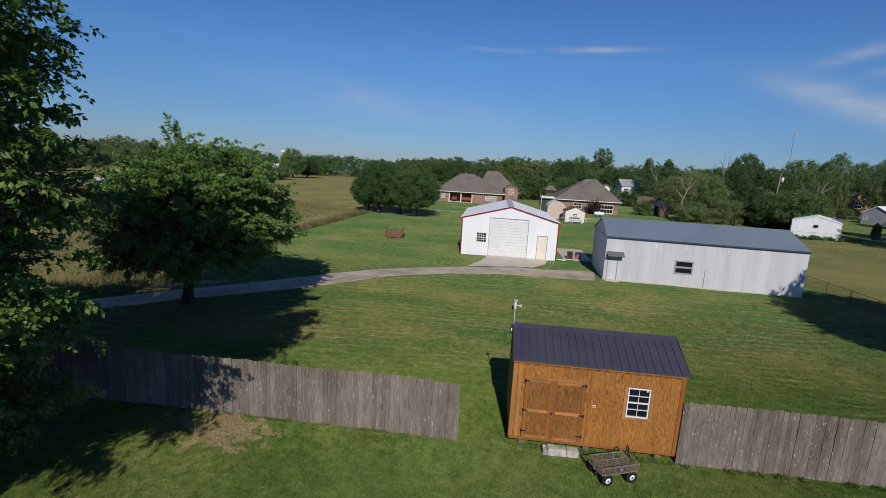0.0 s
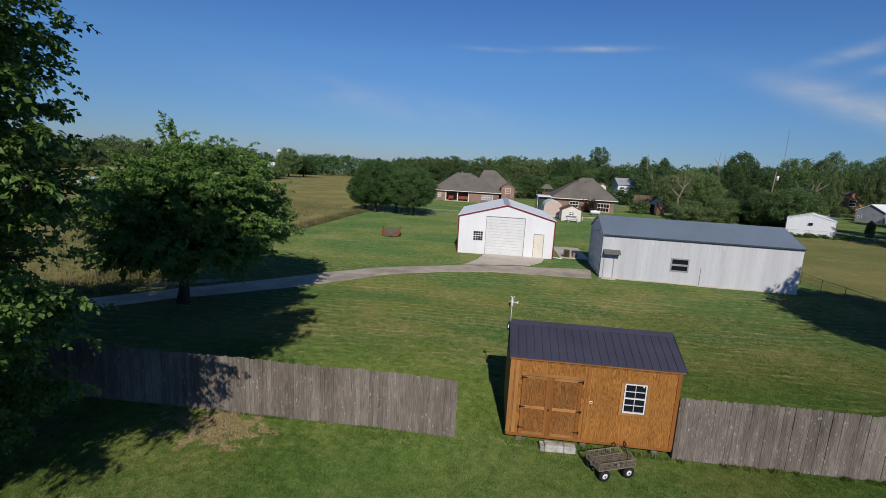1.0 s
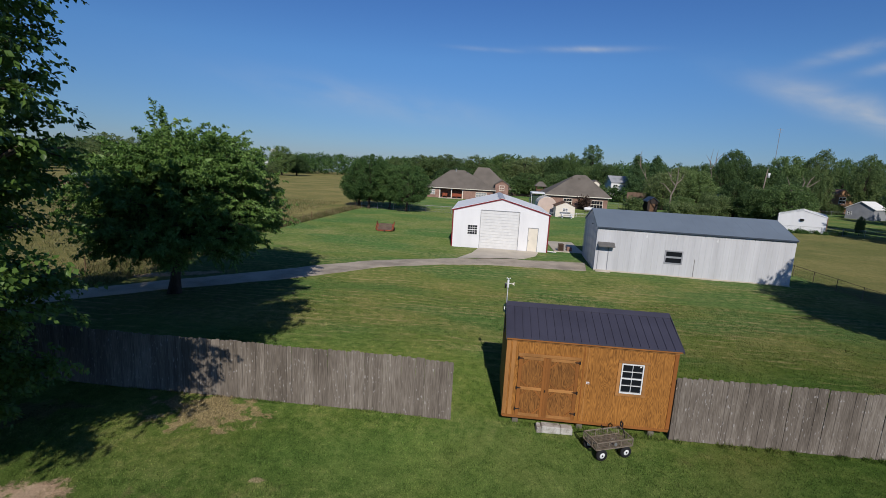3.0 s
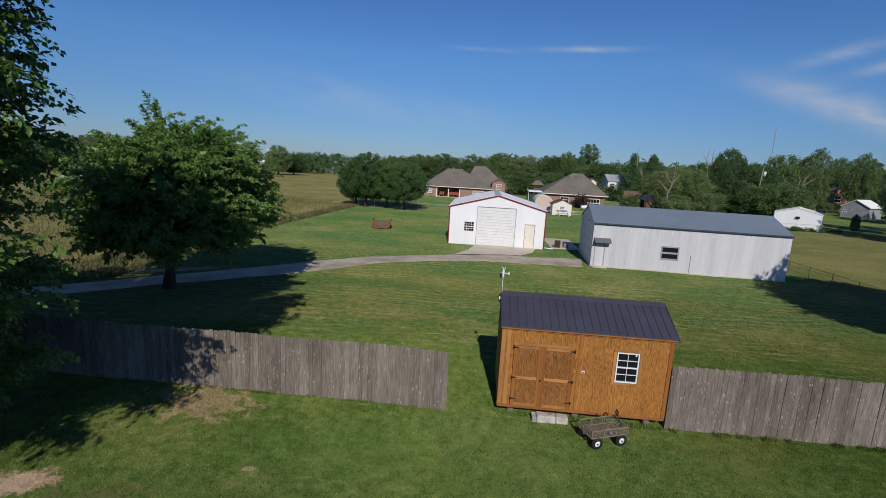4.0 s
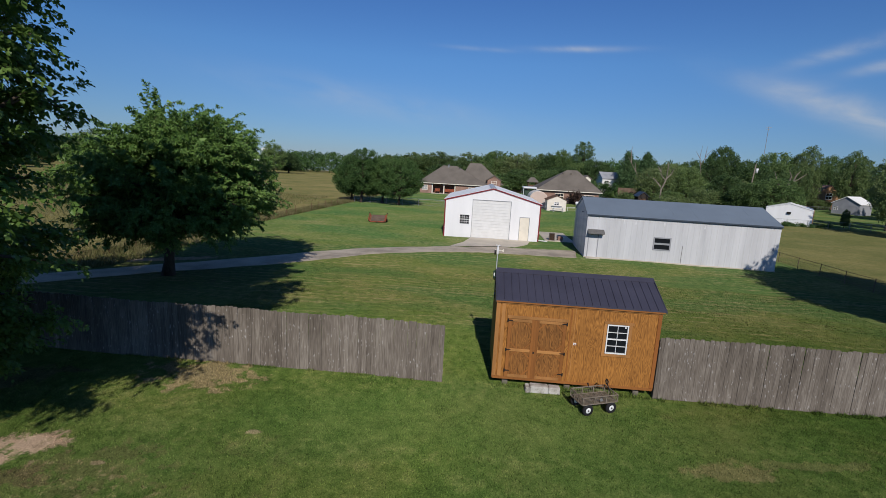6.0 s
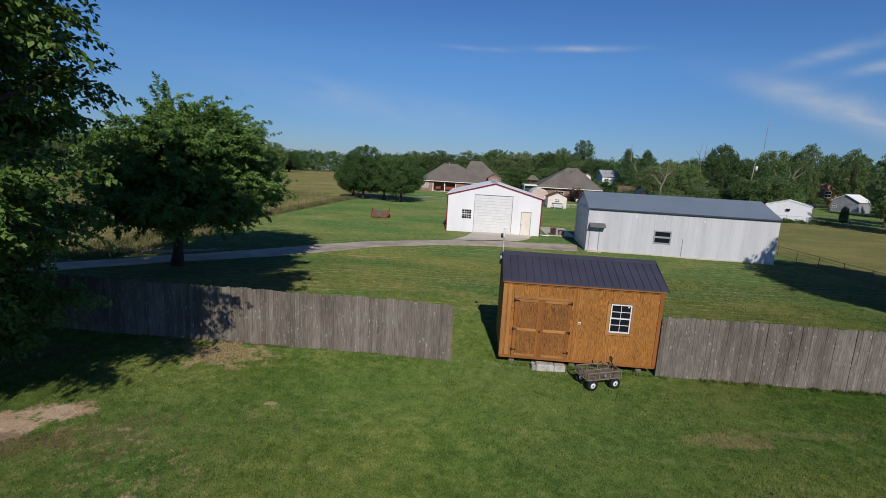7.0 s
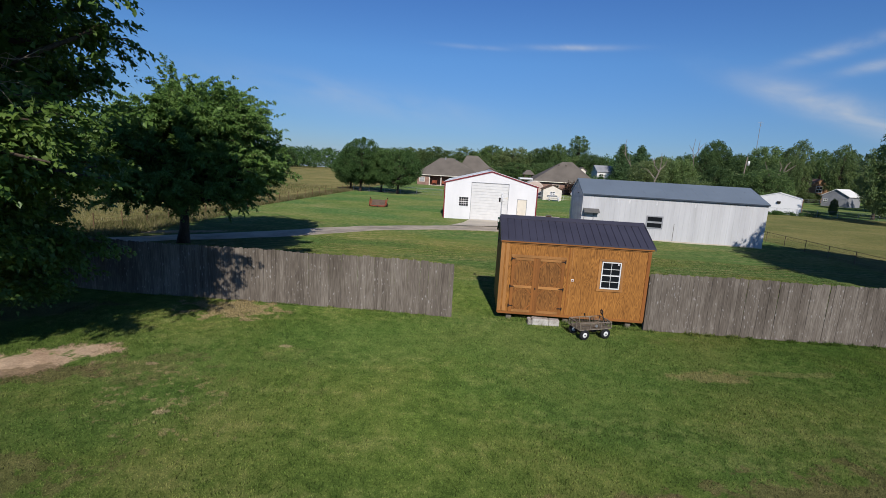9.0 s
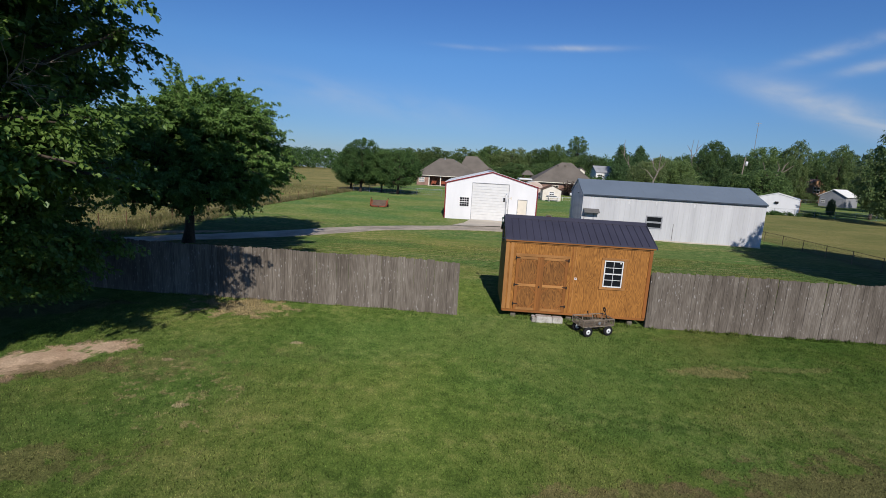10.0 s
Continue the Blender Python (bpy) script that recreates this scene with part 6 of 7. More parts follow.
# ---- houses and outbuildings ----
def hip(shape, x0, x1, y0, y1, z0, rx0, rx1, ry, zr, thick=0.2):
    a = [(x0, y0, z0), (x1, y0, z0), (x1, y1, z0), (x0, y1, z0), (rx0, ry, zr), (rx1, ry, zr)]
    b = [(x, y, z - thick) for x, y, z in a[:4]]
    return shape.add(a + b, [(0, 1, 5, 4), (1, 2, 5), (2, 3, 4, 5), (3, 0, 4), (6, 7, 1, 0), (7, 8, 2, 1), (8, 9, 3, 2), (9, 6, 0, 3), (9, 8, 7, 6)])


def make_house_west():
    s = thing("brick_house", (0, 0, -0.77), "brown brick house with a grey-brown hipped shingle roof and covered patio", "house")
    y0 = 122.0
    part("wall", Shape().wall(-17.0, -13.4, 0, 3.2, y0, y0 + 0.3, [(-16.4, -14.6, 1.0, 2.6)]).wall(-6.0, 3.0, 0, 3.2, y0, y0 + 0.3, [(-2.2, 1.2, 0.9, 2.5)]).box(-13.4, -6.0, y0 + 4.0, y0 + 4.3, 0, 3.2)
         .box(-13.7, -13.4, y0 + 0.3, y0 + 4, 0, 3.2).box(-6.0, -5.7, y0 + 0.3, y0 + 4, 0, 3.2).box(-17, -16.7, y0 + 0.3, y0 + 14, 0, 3.2).box(-17, 7.5, y0 + 14, y0 + 14.3, 0, 3.2), BRICK, s)
    part("roof", hip(Shape(), -17.8, 3.9, y0 - 0.7, y0 + 15, 3.4, -10.6, -6.3, y0 + 7, 9.1), SHINGLE, s)
    part("roof", hip(Shape(), -5.5, 8.6, y0 + 2.6, y0 + 17, 3.9, -2.2, 1.4, y0 + 9.5, 10.4), SHINGLE, s)
    part("gable_wall", Shape().prism([(3.6, 0), (7.6, 0), (7.6, 5.2), (5.6, 6.5), (3.6, 5.2)], "y", y0 + 1.5, y0 + 6), BRICK, s)
    part("gable_roof", Shape().prism([(3.2, 5.05), (5.6, 6.6), (8.0, 5.05), (8.0, 5.3), (5.6, 6.9), (3.2, 5.3)], "y", y0 + 1.2, y0 + 8), SHINGLE, s)
    window_unit(s, 4.8, 6.4, 3.3, 5.0, y0 + 1.48, 2, 2, CREAM, 0.06, 0.13, glass=BLINDS)
    window_unit(s, -16.4, -14.6, 1.0, 2.6, y0 - 0.01, 2, 2, CREAM, 0.055, 0.12, glass=BLINDS)
    window_unit(s, -2.2, 1.2, 0.9, 2.5, y0 - 0.01, 4, 2, CREAM, 0.055, 0.12, glass=BLINDS)
    for x in (-13.2, -9.6, -6.2):
        part("porch_post", Shape().box(x - 0.15, x + 0.15, y0 + 0.1, y0 + 0.4, 0, 3.2), CREAM, s)
    part("fascia", Shape().box(-17.75, 3.85, y0 - 0.73, y0 - 0.7, 3.18, 3.38), CREAM, s)
    for x, y, z in ((-8.9, y0 + 6.5, 9.0), (-5.3, y0 + 6.0, 8.0)):
        part("roof_vent", Shape().tube([(x, y, z - 0.6), (x, y, z + 0.3), (x, y, z + 0.5)], [0.25, 0.25, 0.4], 10), GALV, s)
    part("patio_slab", Shape().box(-13.4, -6.0, y0 - 1.5, y0 + 4, -0.1, 0.08), CONCRETE, s)
    return s


make_house_west().matrix_basis = Matrix.Translation((-1.6, 5.9, -0.77)) @ Matrix.Diagonal((0.805, 0.80, 0.76, 1))
for x in (-11.0, -8.6, -7.4):
    t = thing("patio_chair", (x, 104.3, -0.68), "red-brown patio chair under the porch", "chair", "patio chairs")
    part("seat", Shape().box(-0.6, 0.6, -0.4, 0.4, 0.4, 0.5), RUST, t)
    part("backrest", Shape().box(-0.6, 0.6, 0.35, 0.45, 0.5, 1.1), RUST, t)
    for lx in (-0.55, 0.55):
        part("leg", Shape().box(lx - 0.05, lx + 0.05, -0.4, 0.4, 0, 0.7), RUST, t)


def make_house_east():
    s = thing("brick_house", (0, 0, -0.77), "brown brick house with a steep grey-brown hipped shingle roof", "house")
    y0 = 101.5
    part("wall", Shape().wall(16.4, 32.4, 0, 3.3, y0, y0 + 0.3, [(20.6, 23.0, 1.1, 2.7), (28.0, 31.2, 0.3, 2.6), (24.6, 26.6, 0, 2.5)]).box(16.4, 16.7, y0 + 0.3, y0 + 12, 0, 3.3).box(32.1, 32.4, y0 + 0.3, y0 + 12, 0, 3.3).box(16.4, 32.4, y0 + 12, y0 + 12.3, 0, 3.3), BRICK, s)
    part("roof", hip(Shape(), 15.4, 33.2, y0 - 0.8, y0 + 13.2, 3.55, 24.4, 27.2, y0 + 6.3, 9.2), SHINGLE, s)
    part("fascia", Shape().box(15.45, 33.15, y0 - 0.83, y0 - 0.8, 3.32, 3.52), CREAM, s)
    part("gable", Shape().prism([(29.4, 5.4), (31.6, 5.4), (31.6, 6.9), (30.6, 7.6), (29.4, 6.9)], "y", y0 + 8, y0 + 12), CREAM, s)
    part("gable_roof", Shape().prism([(29.0, 6.7), (30.6, 7.75), (32.0, 6.7), (32.0, 6.95), (30.6, 8.0), (29.0, 6.95)], "y", y0 + 7.8, y0 + 12), SHINGLE, s)
    window_unit(s, 20.6, 23.0, 1.1, 2.7, y0 - 0.01, 3, 2, CREAM, 0.055, 0.12)
    window_unit(s, 28.0, 31.2, 0.3, 2.6, y0 - 0.01, 4, 2, CREAM, 0.06, 0.13)
    part("door", Shape().box(24.6, 26.6, y0 + 0.1, y0 + 0.2, 0, 2.5), BROWN_WOOD, s)
    for x in (23.2, 25.3):
        part("roof_vent", Shape().box(x - 0.25, x + 0.25, y0 + 4.6, y0 + 5.1, 7.6, 8.4), SHINGLE, s)
    return s


make_house_east().matrix_basis = Matrix.Translation((-0.55, 11.8, -0.77)) @ Matrix.Diagonal((0.825, 0.82, 0.815, 1))
hedge("shrub", [(20.4 + rng_h.normal() * 0.8, 93.2 + rng_h.normal() * 0.5, rng_h.uniform(-0.3, 2.2)) for _ in range(16)], 0.8, 70, 0.35, surface("purple_plum_leaves", around((0.058, 0.036, 0.027), 0.4), 0.5, rough=0.6, bump=0, per_island=0.4), "small dark red plum by the brick house", 83)


def make_playhouse():
    s = thing("playhouse", (16.1, 75.0, -0.77), "cream wooden playhouse with a gable front and a porch table", "playhouse", turn=0)
    part("wall", Shape().wall(-1.85, 1.85, 0, 2.3, 0, 0.1, [(-0.5, 0.5, 1.2, 1.9)]).prism([(-1.85, 2.3), (1.85, 2.3), (0, 3.15)], "y", 0, 0.1).box(-1.85, -1.75, 0.1, 3, 0, 2.3).box(1.75, 1.85, 0.1, 3, 0, 2.3).box(-1.85, 1.85, 2.9, 3.0, 0, 2.3), CREAM, s)
    for k in (-1, 1):
        part("roof_slope", Shape().prism([(k * 2.05, 2.22), (0, 3.2), (0, 3.3), (k * 2.05, 2.32)], "y", -0.15, 3.15), BROWN_WOOD, s)
    window_unit(s, -0.5, 0.5, 1.2, 1.9, 0, 2, 2, WHITE_PAINT, 0.06, 0.08)
    part("shutter_shelf", Shape().box(-1.0, 1.0, -0.3, -0.02, 1.0, 1.12), GREY_SIDING, s)
    s.matrix_basis = Matrix.Translation((13.5, 73.3, -0.77)) @ Matrix.Diagonal((0.92, 1, 0.86, 1))
    t = thing("picnic_table", (13.6, 71.9, -0.77), "white painted picnic table before the playhouse", "table")
    part("tabletop", Shape().box(-1.1, 1.1, -0.4, 0.4, 0.72, 0.78), WHITE_PAINT, t)
    for y in (-0.75, 0.75):
        part("bench", Shape().box(-1.1, 1.1, y - 0.14, y + 0.14, 0.42, 0.46), WHITE_PAINT, t)
    for x in (-0.8, 0.8):
        for k in (-1, 1):
            part("leg", Shape().bar((x, k * 0.25, 0.74), (x, k * 0.65, 0.0), 0.09), WHITE_PAINT, t)
    d = thing("storage_barn", (12.4, 78.0, -0.77), "pinkish tan round-roofed storage barn", "shed")
    out = [(-2.3, 0), (2.3, 0), (2.3, 2.0)] + [(2.3 * math.cos(a), 2.0 + 1.75 * math.sin(a)) for a in [k * math.pi / 12 for k in range(1, 12)]] + [(-2.3, 2.0)]
    d.matrix_basis = Matrix.Translation((10.8, 78.0, -0.77)) @ Matrix.Diagonal((0.74, 1, 0.84, 1))
    part("wall", Shape().prism(out, "y", 0, 0.15), PINK_TAN, d)
    part("roof_shell", Shape().prism([(a * 1.02, z * 1.01 + 0.02) for a, z in out], "y", 0.16, 5.0), CREAM, d)
    part("ladder", Shape().box(1.25, 1.31, -0.1, -0.02, 0, 2.0).box(1.65, 1.71, -0.1, -0.02, 0, 2.0).box(1.25, 1.71, -0.1, -0.02, 0.5, 0.56).box(1.25, 1.71, -0.1, -0.02, 1.0, 1.06).box(1.25, 1.71, -0.1, -0.02, 1.5, 1.56), WHITE_PAINT, d)


make_playhouse()


def simple_house(name, at, label, w, d, h, ridge, wall, roof, turn=0.0, front_gable=True, openings=(), category="house", eave=0.3, thick=0.15):
    s = thing(name, at, label, category, turn=turn)
    holes = [(a, b, c, e) for a, b, c, e, _ in openings]
    body = Shape().wall(-w / 2, w / 2, 0, h, 0, 0.15, holes).box(-w / 2, -w / 2 + 0.15, 0.15, d, 0, h).box(w / 2 - 0.15, w / 2, 0.15, d, 0, h).box(-w / 2, w / 2, d - 0.15, d, 0, h)
    if front_gable:
        body.prism([(-w / 2, h), (w / 2, h), (0, ridge)], "y", 0, 0.15)
        body.prism([(-w / 2, h), (w / 2, h), (0, ridge)], "y", d - 0.15, d)
        for k in (-1, 1):
            part("roof_slope", Shape().prism([(k * (w / 2 + eave), h + thick * 0.5 - 0.155), (0, ridge + 0.003), (0, ridge + thick), (k * (w / 2 + eave), h + thick * 1.5 - 0.155)], "y", -0.8 * eave - 0.02, d + 0.25), roof, s)
    else:
        body.prism([(0, h), (d, h), (d / 2, ridge)], "x", -w / 2, -w / 2 + 0.15)
        body.prism([(0, h), (d, h), (d / 2, ridge)], "x", w / 2 - 0.15, w / 2)
        for a, b in ((-0.3, d / 2), (d + 0.3, d / 2)):
            part("roof_slope", Shape().prism([(a, h - 0.08), (b, ridge + 0.05), (b, ridge + 0.2), (a, h + 0.07)], "x", -w / 2 - 0.25, w / 2 + 0.25), roof, s)
    part("wall", body, wall, s)
    for a, b, c, e, kind in openings:
        if kind == "window":
            window_unit(s, a, b, c, e, -0.01, 2, 2, WHITE_PAINT, 0.08, 0.1)
        else:
            part("door", Shape().box(a, b, 0.04, 0.1, c, e), BROWN_WOOD if kind == "door" else GREY_SIDING, s)
    return s


w = simple_house("outbuilding", (54.5, 74.6, -0.77), "white metal outbuilding with a low gable front", 6.9, 9, 2.9, 3.75, WHITE_WALL, WHITE_ROOF, -32, category="outbuilding", eave=0.08, thick=0.07)
part("wall_lamp", Shape().soft(-0.3, 0.3, -0.25, -0.02, 1.9, 2.3, 0.05), BLACK, w)
part("edge_trim", Shape().box(3.45, 3.57, -0.05, 0.1, 0, 2.9), ORANGE_WALL, w)
part("edge_trim", Shape().box(-3.57, -3.45, -0.05, 0.1, 0, 2.9), DARK_BLUE_TRIM, w)
simple_house("grey_cottage", (95.4, 118, -0.77), "small grey cottage with a pale metal roof", 6.0, 7, 2.8, 4.6, GREY_SIDING, WHITE_ROOF, -58, openings=[(0.4, 2.4, 0, 2.2, "garage"), (-2.6, -1.6, 1.0, 2.0, "window")])
simple_house("tan_house", (106, 140, -0.77), "orange tan house half hidden by trees", 6.4, 8, 4.8, 7.2, ORANGE_WALL, BRICK, 0, openings=[(-1, 1, 3, 5, "window")])
simple_house("far_house", (38.9, 134, -0.77), "distant white house with a pale roof", 5.4, 5, 5.6, 7.4, WHITE_PAINT, GREY_SIDING, 10, False, openings=[(-2, -0.6, 3.5, 5, "window"), (1.0, 2.4, 3.5, 5, "window")])
simple_house("dark_shed", (36.9, 98, -0.77), "small dark wooden shed beside the scrub", 2.2, 3.0, 2.4, 3.4, DARK_BOARDS, DARK_BLUE_TRIM, 0, openings=[(-0.6, 0.6, 0, 2, "door")], category="shed")
simple_house("far_house", (45.6, 135, -0.77), "distant white house end beyond the trees", 3.0, 6, 6.2, 7.9, WHITE_PAINT, GREY_SIDING, 0, openings=[(-0.6, 0.6, 3.5, 5, "window")])
simple_house("brick_house", (50.9, 96, -0.77), "low dark brick house with a grey roof among the trees", 4.4, 7, 3.2, 5.0, BRICK, BLUE_METAL, -20, openings=[(-0.6, 0.6, 0, 2.1, "door")])
simple_house("pole_barn", (-77, 70, -0.77), "low open barn with a pale metal roof in the field", 4.6, 4, 1.6, 2.5, BROWN_WOOD, BARN_TIN, 12, False, openings=[(-2, 2, 0, 1.3, "door")], category="barn")
simple_house("far_house", (-104, 200, -2.2), "distant white metal building on the skyline", 4, 6, 5.6, 6.4, WHITE_WALL, WHITE_ROOF, 0, False)


def board_fence_far(x0, x1, y, h, label, mat, group):
    s = thing("board_fence", (x0, y, -0.77), label, "fence", group)
    me = Shape().box(-0.14, 0.14, -0.02, 0.02, 0, h).mesh("board")
    for k in range(int((x1 - x0) / 0.3)):
        part("board", me, mat, s, at=pose(k * 0.3 + 0.15, 0, 0))
    part("rail", Shape().box(0, x1 - x0, 0.03, 0.1, h * 0.3, h * 0.3 + 0.12).box(0, x1 - x0, 0.03, 0.1, h * 0.8, h * 0.8 + 0.12), mat, s)


board_fence_far(5.4, 12.6, 130, 2.6, "brown board fence between the brick houses", OLD_BOARDS, "far board fences")
board_fence_far(36.7, 42.0, 118, 3.6, "reddish brown board fence beyond the houses", OLD_BOARDS, "far board fences")
board_fence_far(60.0, 78.0, 106, 2.2, "brown board fence beyond the white outbuilding", OLD_BOARDS, "far board fences")


def play_tower():
    s = thing("play_tower", (18.9, 133, -0.77), "brown wooden play tower with a peaked roof", "play tower")
    for x in (-1.3, 1.3):
        for y in (-1.3, 1.3):
            part("post", Shape().box(x - 0.12, x + 0.12, y - 0.12, y + 0.12, 0, 5.0), BROWN_WOOD, s)
    part("deck", Shape().box(-1.5, 1.5, -1.5, 1.5, 2.9, 3.1), BROWN_WOOD, s)
    part("side_board", Shape().box(-1.5, 1.5, -1.5, -1.4, 3.1, 3.9), BROWN_WOOD, s)
    part("roof", hip(Shape(), -1.9, 1.9, -1.9, 1.9, 5.0, -0.6, 0.6, 0, 6.4), SHINGLE, s)
    s.matrix_basis = Matrix.Translation((13.5, 116, -0.77)) @ Matrix.Diagonal((0.8, 0.8, 0.79, 1))
    c = thing("carport", (13.3, 95, -0.77), "white canopy over a green tarpaulin", "canopy")
    c.matrix_basis = Matrix.Translation((10.1, 88, -0.77)) @ Matrix.Diagonal((0.75, 1, 0.85, 1))
    part("roof", Shape().soft(-1.9, 1.9, 0, 4, 3.7, 4.1, 0.1), WHITE_PAINT, c)
    part("tarpaulin", Shape().soft(-1.6, 1.6, 0.3, 3.7, 0, 3.2, 0.2), surface("green_tarpaulin", around((0.04, 0.07, 0.05), 0.2), 1.0, rough=0.6), c, "dark green tarpaulin")
    for x in (-1.8, 1.8):
        for y in (0.1, 3.9):
            part("post", Shape().box(x - 0.06, x + 0.06, y - 0.06, y + 0.06, 0, 3.7), WHITE_PAINT, c)


play_tower()


# ---- farm trailer, unit on its slab, poles ----
def make_farm_trailer():
    s = thing("farm_trailer", (-12.7, 42.4, gz(-12.7, 42.4)), "rusty farm trailer with a weathered plank deck, parked on the lawn", "trailer", turn=8)
    s.matrix_basis = s.matrix_basis @ Matrix.Diagonal((0.9, 0.86, 0.82, 1))
    part("bed", Shape().bar((-0.92, -1.15, 0.16), (-0.92, 1.05, 0.80), 0.12).bar((0.92, -1.15, 0.16), (0.92, 1.05, 0.80), 0.12).bar((-0.92, -1.15, 0.16), (0.92, -1.15, 0.16), 0.14).bar((-0.92, 1.05, 0.80), (0.92, 1.05, 0.80), 0.12), RUST, s, "rusty steel bed frame")
    for k in range(7):
        x = -0.78 + k * 0.26
        part("plank", Shape().bar((x, -1.1, 0.24), (x, 1.0, 0.875), 0.235, 0.04), OLD_BOARDS, s, "weathered grey plank")
    for x, lean in ((-1.06, -0.1), (1.06, 0.1)):
        part("side_rail", Shape().bar((x, -1.1, 0.18), (x + lean, -1.05, 0.62), 0.09).bar((x, 0.95, 0.72), (x + lean, 1.0, 1.08), 0.09).bar((x + lean, -1.05, 0.60), (x + lean, 1.0, 1.06), 0.10).bar((x, -1.1, 0.30), (x, 0.95, 0.86), 0.12, 0.05), RUST, s, "rusty red side rail")
        part("post", Shape().bar((x + lean, 0.95, 1.0), (x + lean * 1.4, 0.98, 1.22), 0.08), BLACK, s, "dark upright post")
        w = part("wheel", Shape().tube([(-0.09, 0, 0), (0.09, 0, 0)], [0.24, 0.24], 14), RUBBER, s, "black tyre", False, pose(x * 1.12, 0.1, 0.24))
        part("rim", Shape().tube([(-0.1, 0, 0), (0.1, 0, 0)], [0.12, 0.12], 10), RUST, w)
    part("tongue", Shape().bar((0.0, -1.15, 0.16), (-0.05, -1.75, 0.10), 0.1), BLACK, s)


make_farm_trailer()
pad_z = gz(8, 38)
single("concrete_pad", Shape().soft(6.5, 9.5, 35.6, 42.5, pad_z - 0.1, pad_z + 0.05, 0.02), CONCRETE, "pale concrete pad between garage and barn", "slab", kind="structure")
u = thing("air_conditioner", (7.2, 36.1, pad_z + 0.045), "dark brown cooling unit in a dull frame, on the concrete pad", "cooler")
u.matrix_basis = u.matrix_basis @ Matrix.Diagonal((0.72, 0.8, 0.8, 1))
part("cabinet", Shape().soft(-0.36, 0.36, -0.3, 0.3, 0.05, 0.95, 0.03), BROWN_WOOD, u)
part("frame", Shape().wall(-0.42, 0.42, 0, 0.98, -0.36, -0.31, [(-0.36, 0.36, 0.06, 0.93)]), AWNING, u, "dull grey frame")
for k in range(8):
    part("louvre", Shape().box(-0.32, 0.32, -0.335, -0.305, 0.14 + k * 0.095, 0.18 + k * 0.095), BLACK, u)
single("brick_stack", Shape().soft(7.9, 8.4, 36.2, 36.7, pad_z + 0.04, pad_z + 0.45, 0.03), BRICK, "small stack of red bricks on the pad", "bricks")
single("downpipe", Shape().tube([(5.7, 34.9, gz(5.7, 34.9) + 0.1), (6.6, 34.8, gz(6.6, 34.8) + 0.06)], [0.06, 0.06], 8), WHITE_PAINT, "white drain pipe lying by the garage corner", "pipe", smooth=True)

pole = thing("utility_pole", (66.6, 110, -0.77), "wooden utility pole with a grey transformer", "utility pole")
part("post", Shape().tube([(-0.5, 0, 0), (0.25, 0, 11.4)], [0.17, 0.12], 8), DEAD_WOOD, pole, "", True)
part("transformer", Shape().tube([(0.62, -0.15, 9.3), (0.68, -0.15, 10.4)], [0.26, 0.26], 12), WHITE_PAINT, pole, "pale transformer can", True)
part("insulator", Shape().tube([(0.25, 0, 11.3), (0.26, 0, 11.8)], [0.05, 0.04], 6), GALV, pole)
part("bracket", Shape().bar((0.2, -0.1, 9.9), (0.6, -0.15, 9.9), 0.08), GALV, pole)
mast = thing("radio_mast", (118.5, 200, -0.77), "thin lattice radio mast above the trees", "mast")
part("lattice", Shape().tube([(0, 0, 0), (0, 0, 30.4)], [0.14, 0.10], 6), GALV, mast)
part("antenna", Shape().box(-1.2, 1.2, -0.06, 0.06, 29.7, 29.85), GALV, mast)
part("antenna", Shape().box(-0.8, 0.8, -0.06, 0.06, 28.8, 28.9), GALV, mast)
tower = thing("water_tower", (-421, 900, -27), "white water tower on the skyline", "water tower")
part("tank", Shape().tube([(0, 0, 38), (0, 0, 39.5), (0, 0, 43), (0, 0, 44.5)], [4, 6.5, 6.5, 4], 16), WHITE_PAINT, tower)
part("stem", Shape().tube([(0, 0, 0), (0, 0, 38)], [1.5, 1.5], 8), WHITE_PAINT, tower)

# bare limbs standing out of the scrub
def dead_tree(at, limbs_at, r):
    t = thing("dead_tree", at, "bare pale dead tree reaching out of the scrub", "tree", "dead trees")
    for j, line in enumerate(limbs_at):
        k = r if j == 0 else r * 0.7
        part("trunk" if j == 0 else "branch", Shape().tube([Vector(p) for p in line], [k * (1 - 0.8 * i / (len(line) - 1)) for i in range(len(line))], 6), DEAD_WOOD, t)


dead_tree((37.6, 90, -0.77), [[(0, 0, 0), (0, 0, 4.4), (0.8, 0, 6.6), (0.9, 0, 8.6), (0.8, 0, 10.3)], [(0.7, 0, 6.4), (-0.4, 0, 7.6), (-0.6, 0, 9.4)], [(0.8, 0, 6.8), (1.7, 0, 7.8), (2.1, 0, 8.9)], [(-0.1, 0, 5.0), (-1.6, 0, 6.6), (-2.6, 0, 7.0)], [(-0.5, 0, 8.2), (-1.2, 0, 9.3)]], 0.2)
dead_tree((42.4, 116, -0.77), [[(0, 0, 0), (-0.2, 0, 4.5), (-2.2, 0, 8.0), (-4.6, 0, 11.8)], [(-2.2, 0, 8.0), (-2.6, 0, 10.4)], [(-3.6, 0, 10.2), (-4.0, 0, 13.0), (-3.8, 0, 14.5)]], 0.18)
dead_tree((58.2, 84, -0.77), [[(0, 0, 0), (0, 0, 4), (0.9, 0, 6.9), (2.6, 0, 8.0), (4.1, 0, 9.2)], [(0.4, 0, 5.3), (-1.0, 0, 7.4), (-1.9, 0, 9.5)], [(1.0, 0, 7.0), (1.4, 0, 8.6), (0.8, 0, 9.8)], [(1.8, 0, 7.5), (2.4, 0, 9.1), (3.0, 0, 9.8)]], 0.2)
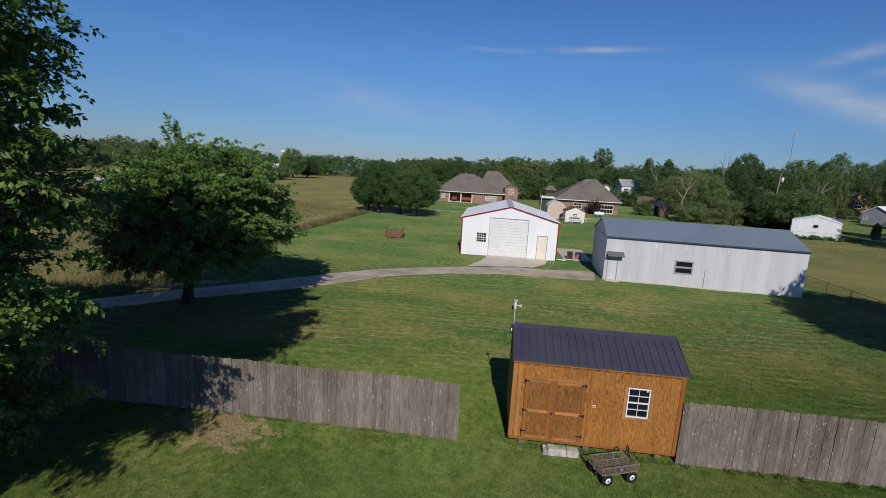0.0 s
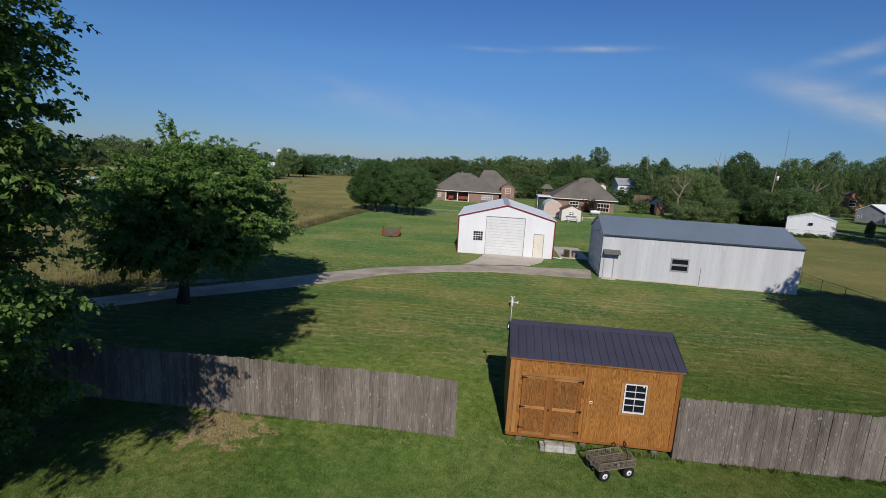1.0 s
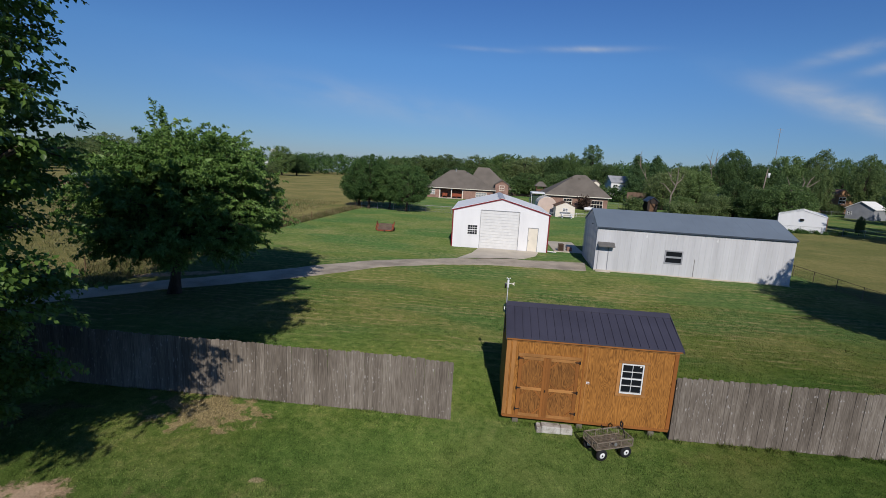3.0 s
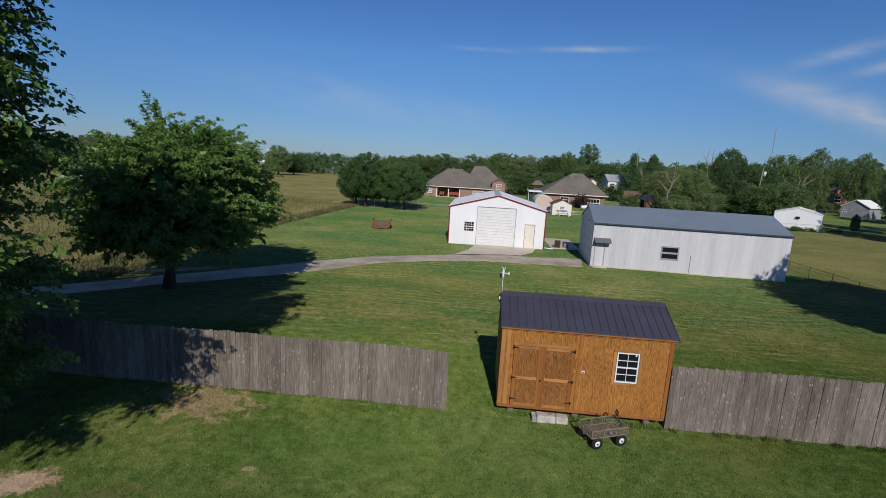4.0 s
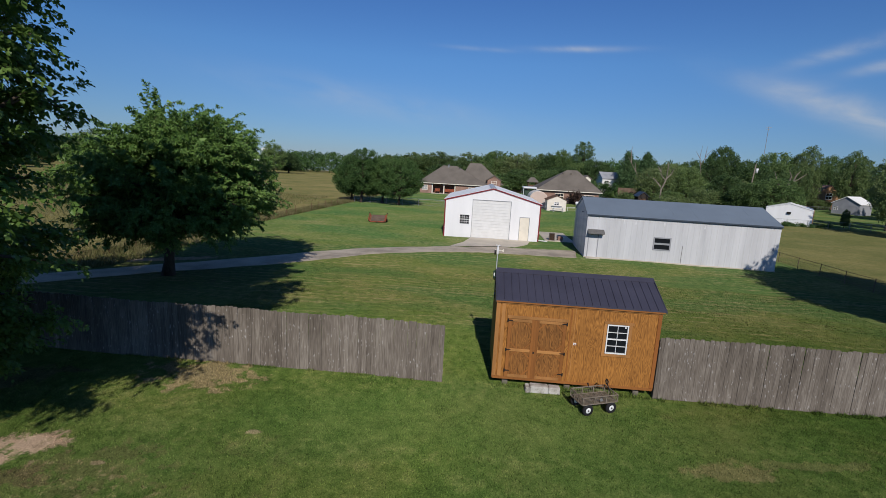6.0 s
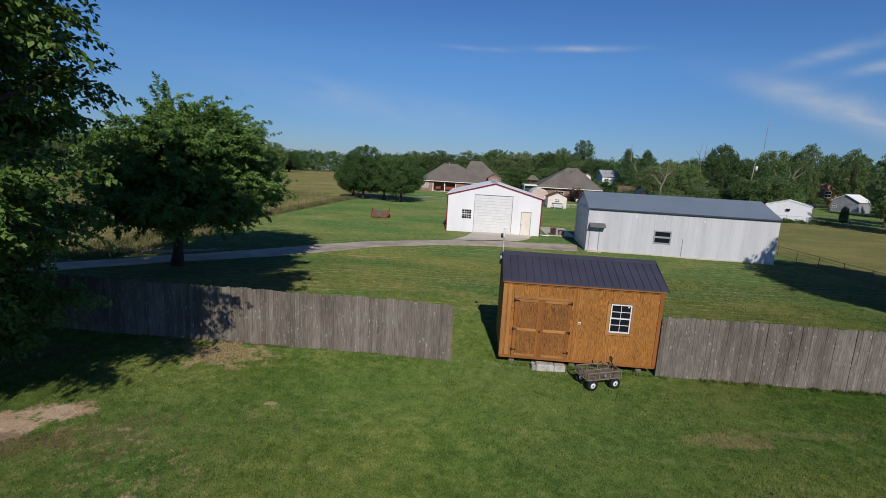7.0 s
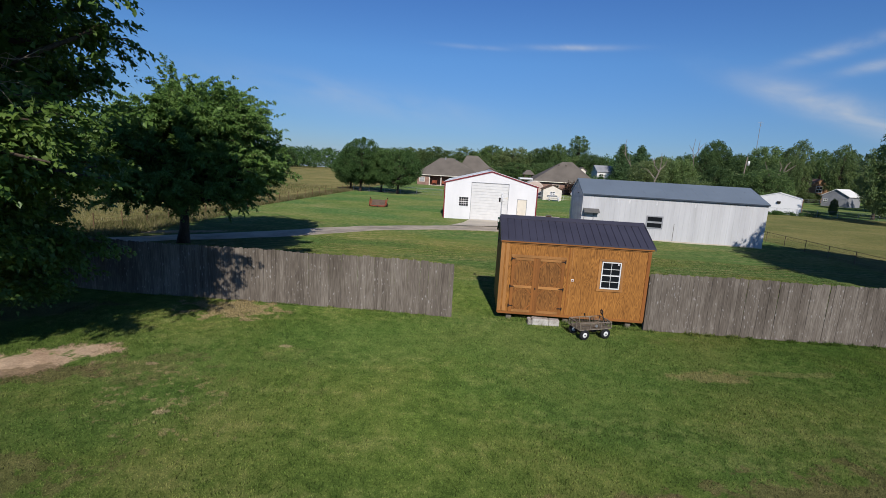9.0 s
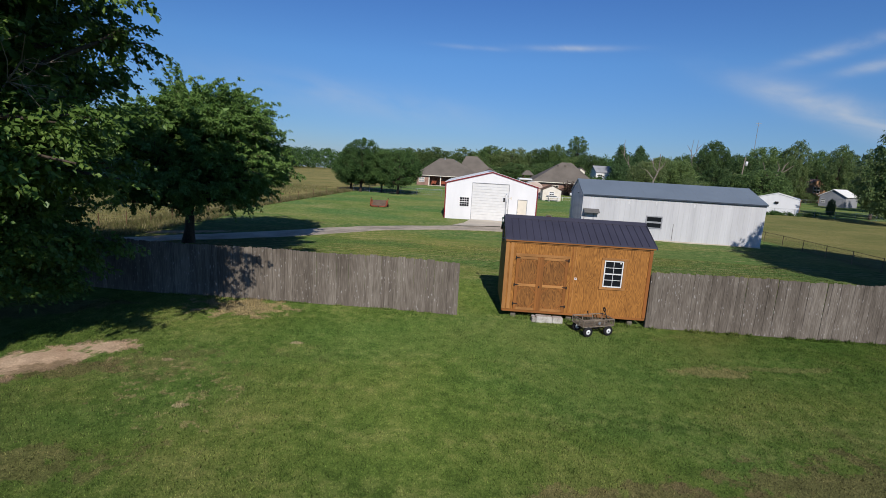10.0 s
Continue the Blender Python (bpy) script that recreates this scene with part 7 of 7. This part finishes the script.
dead_tree((60.0, 124, -0.77), [[(0, 0, 0), (0.2, 0, 9), (-0.6, 0, 13), (-0.3, 0, 16.2)], [(0, 0, 11), (1.4, 0, 14.0), (2.9, 0, 15.6)], [(-0.4, 0, 12.5), (-1.9, 0, 14.6)], [(0.8, 0, 13), (1.0, 0, 16)]], 0.14)
dead_limb = thing("dead_limb", (-14.6, -7.5, gz(-14.6, -7.5)), "bare broken limb caught in the elm's crown", "branch")
rng_l = np.random.default_rng(9)
for k in range(15):
    a = Vector((4.9, -0.2, 6.2)) if k % 3 else Vector((4.9, 0.1, 6.6))
    if k == 0:
        line = [Vector((3.0, 0.6, 5.2)), Vector((4.2, 0.2, 5.9)), a, Vector((5.7, -0.6, 6.9))]
    else:
        b = a + Vector((rng_l.uniform(0.3, 1.0), rng_l.uniform(-0.9, 0.9), rng_l.uniform(-0.5, 0.7)))
        m1 = a.lerp(b, 0.35) + Vector(rng_l.normal(size=3) * 0.06)
        m2 = a.lerp(b, 0.7) + Vector(rng_l.normal(size=3) * 0.08)
        line = [a, m1, m2, b]
    r = 0.022 if k == 0 else 0.009
    part("bough" if k == 0 else "twig", Shape().tube(line, [r, r * 0.8, r * 0.6, r * 0.25], 5), DEAD_WOOD, dead_limb)

tank = thing("propane_tank", (20.9, 88.6, -0.77), "white propane tank on short feet by the brick house", "tank")
part("shell", Shape().tube([(-1.05, 0, 0.62), (-1.0, 0, 0.62), (-0.85, 0, 0.62), (0.85, 0, 0.62), (1.0, 0, 0.62), (1.05, 0, 0.62)], [0.08, 0.26, 0.38, 0.38, 0.26, 0.08], 14), WHITE_PAINT, tank, "", True)
part("dome", Shape().tube([(0, 0, 0.96), (0, 0, 1.14)], [0.16, 0.14], 10), WHITE_PAINT, tank)
for x in (-0.6, 0.6):
    part("foot", Shape().soft(x - 0.08, x + 0.08, -0.28, 0.28, 0, 0.32, 0.02), BLOCK, tank)

rail_fence = thing("rail_fence", (-93, 68, gz(-93, 68)), "old brown wooden rail fence in the rough field", "fence")
for k in range(7):
    part("post", Shape().box(k * 2.6 - 0.07, k * 2.6 + 0.07, -0.07, 0.07, -0.3, 1.35), BROWN_WOOD, rail_fence)
for k in range(3):
    part("rail", Shape().box(0, 15.6, -0.11, -0.075, 0.35 + 0.38 * k, 0.48 + 0.38 * k), OLD_BOARDS, rail_fence)

rng_b = np.random.default_rng(31)
brush = Shape()
for k in range(70):
    a = Vector((rng_b.normal() * 2.2, rng_b.normal() * 1.2, 0.05 + 0.25 * rng_b.random()))
    b = a + Vector((rng_b.normal() * 1.6, rng_b.normal() * 1.0, 0.3 + rng_b.random() * 1.0))
    brush.tube([a, a.lerp(b, 0.5) + Vector((0, 0, 0.12)), b], [0.07, 0.05, 0.02], 5)
single("brush_pile", brush, BROWN_WOOD, "heap of cut brown branches in the field", "brush pile", at=pose(-84.5, 76, gz(-84.5, 76)))
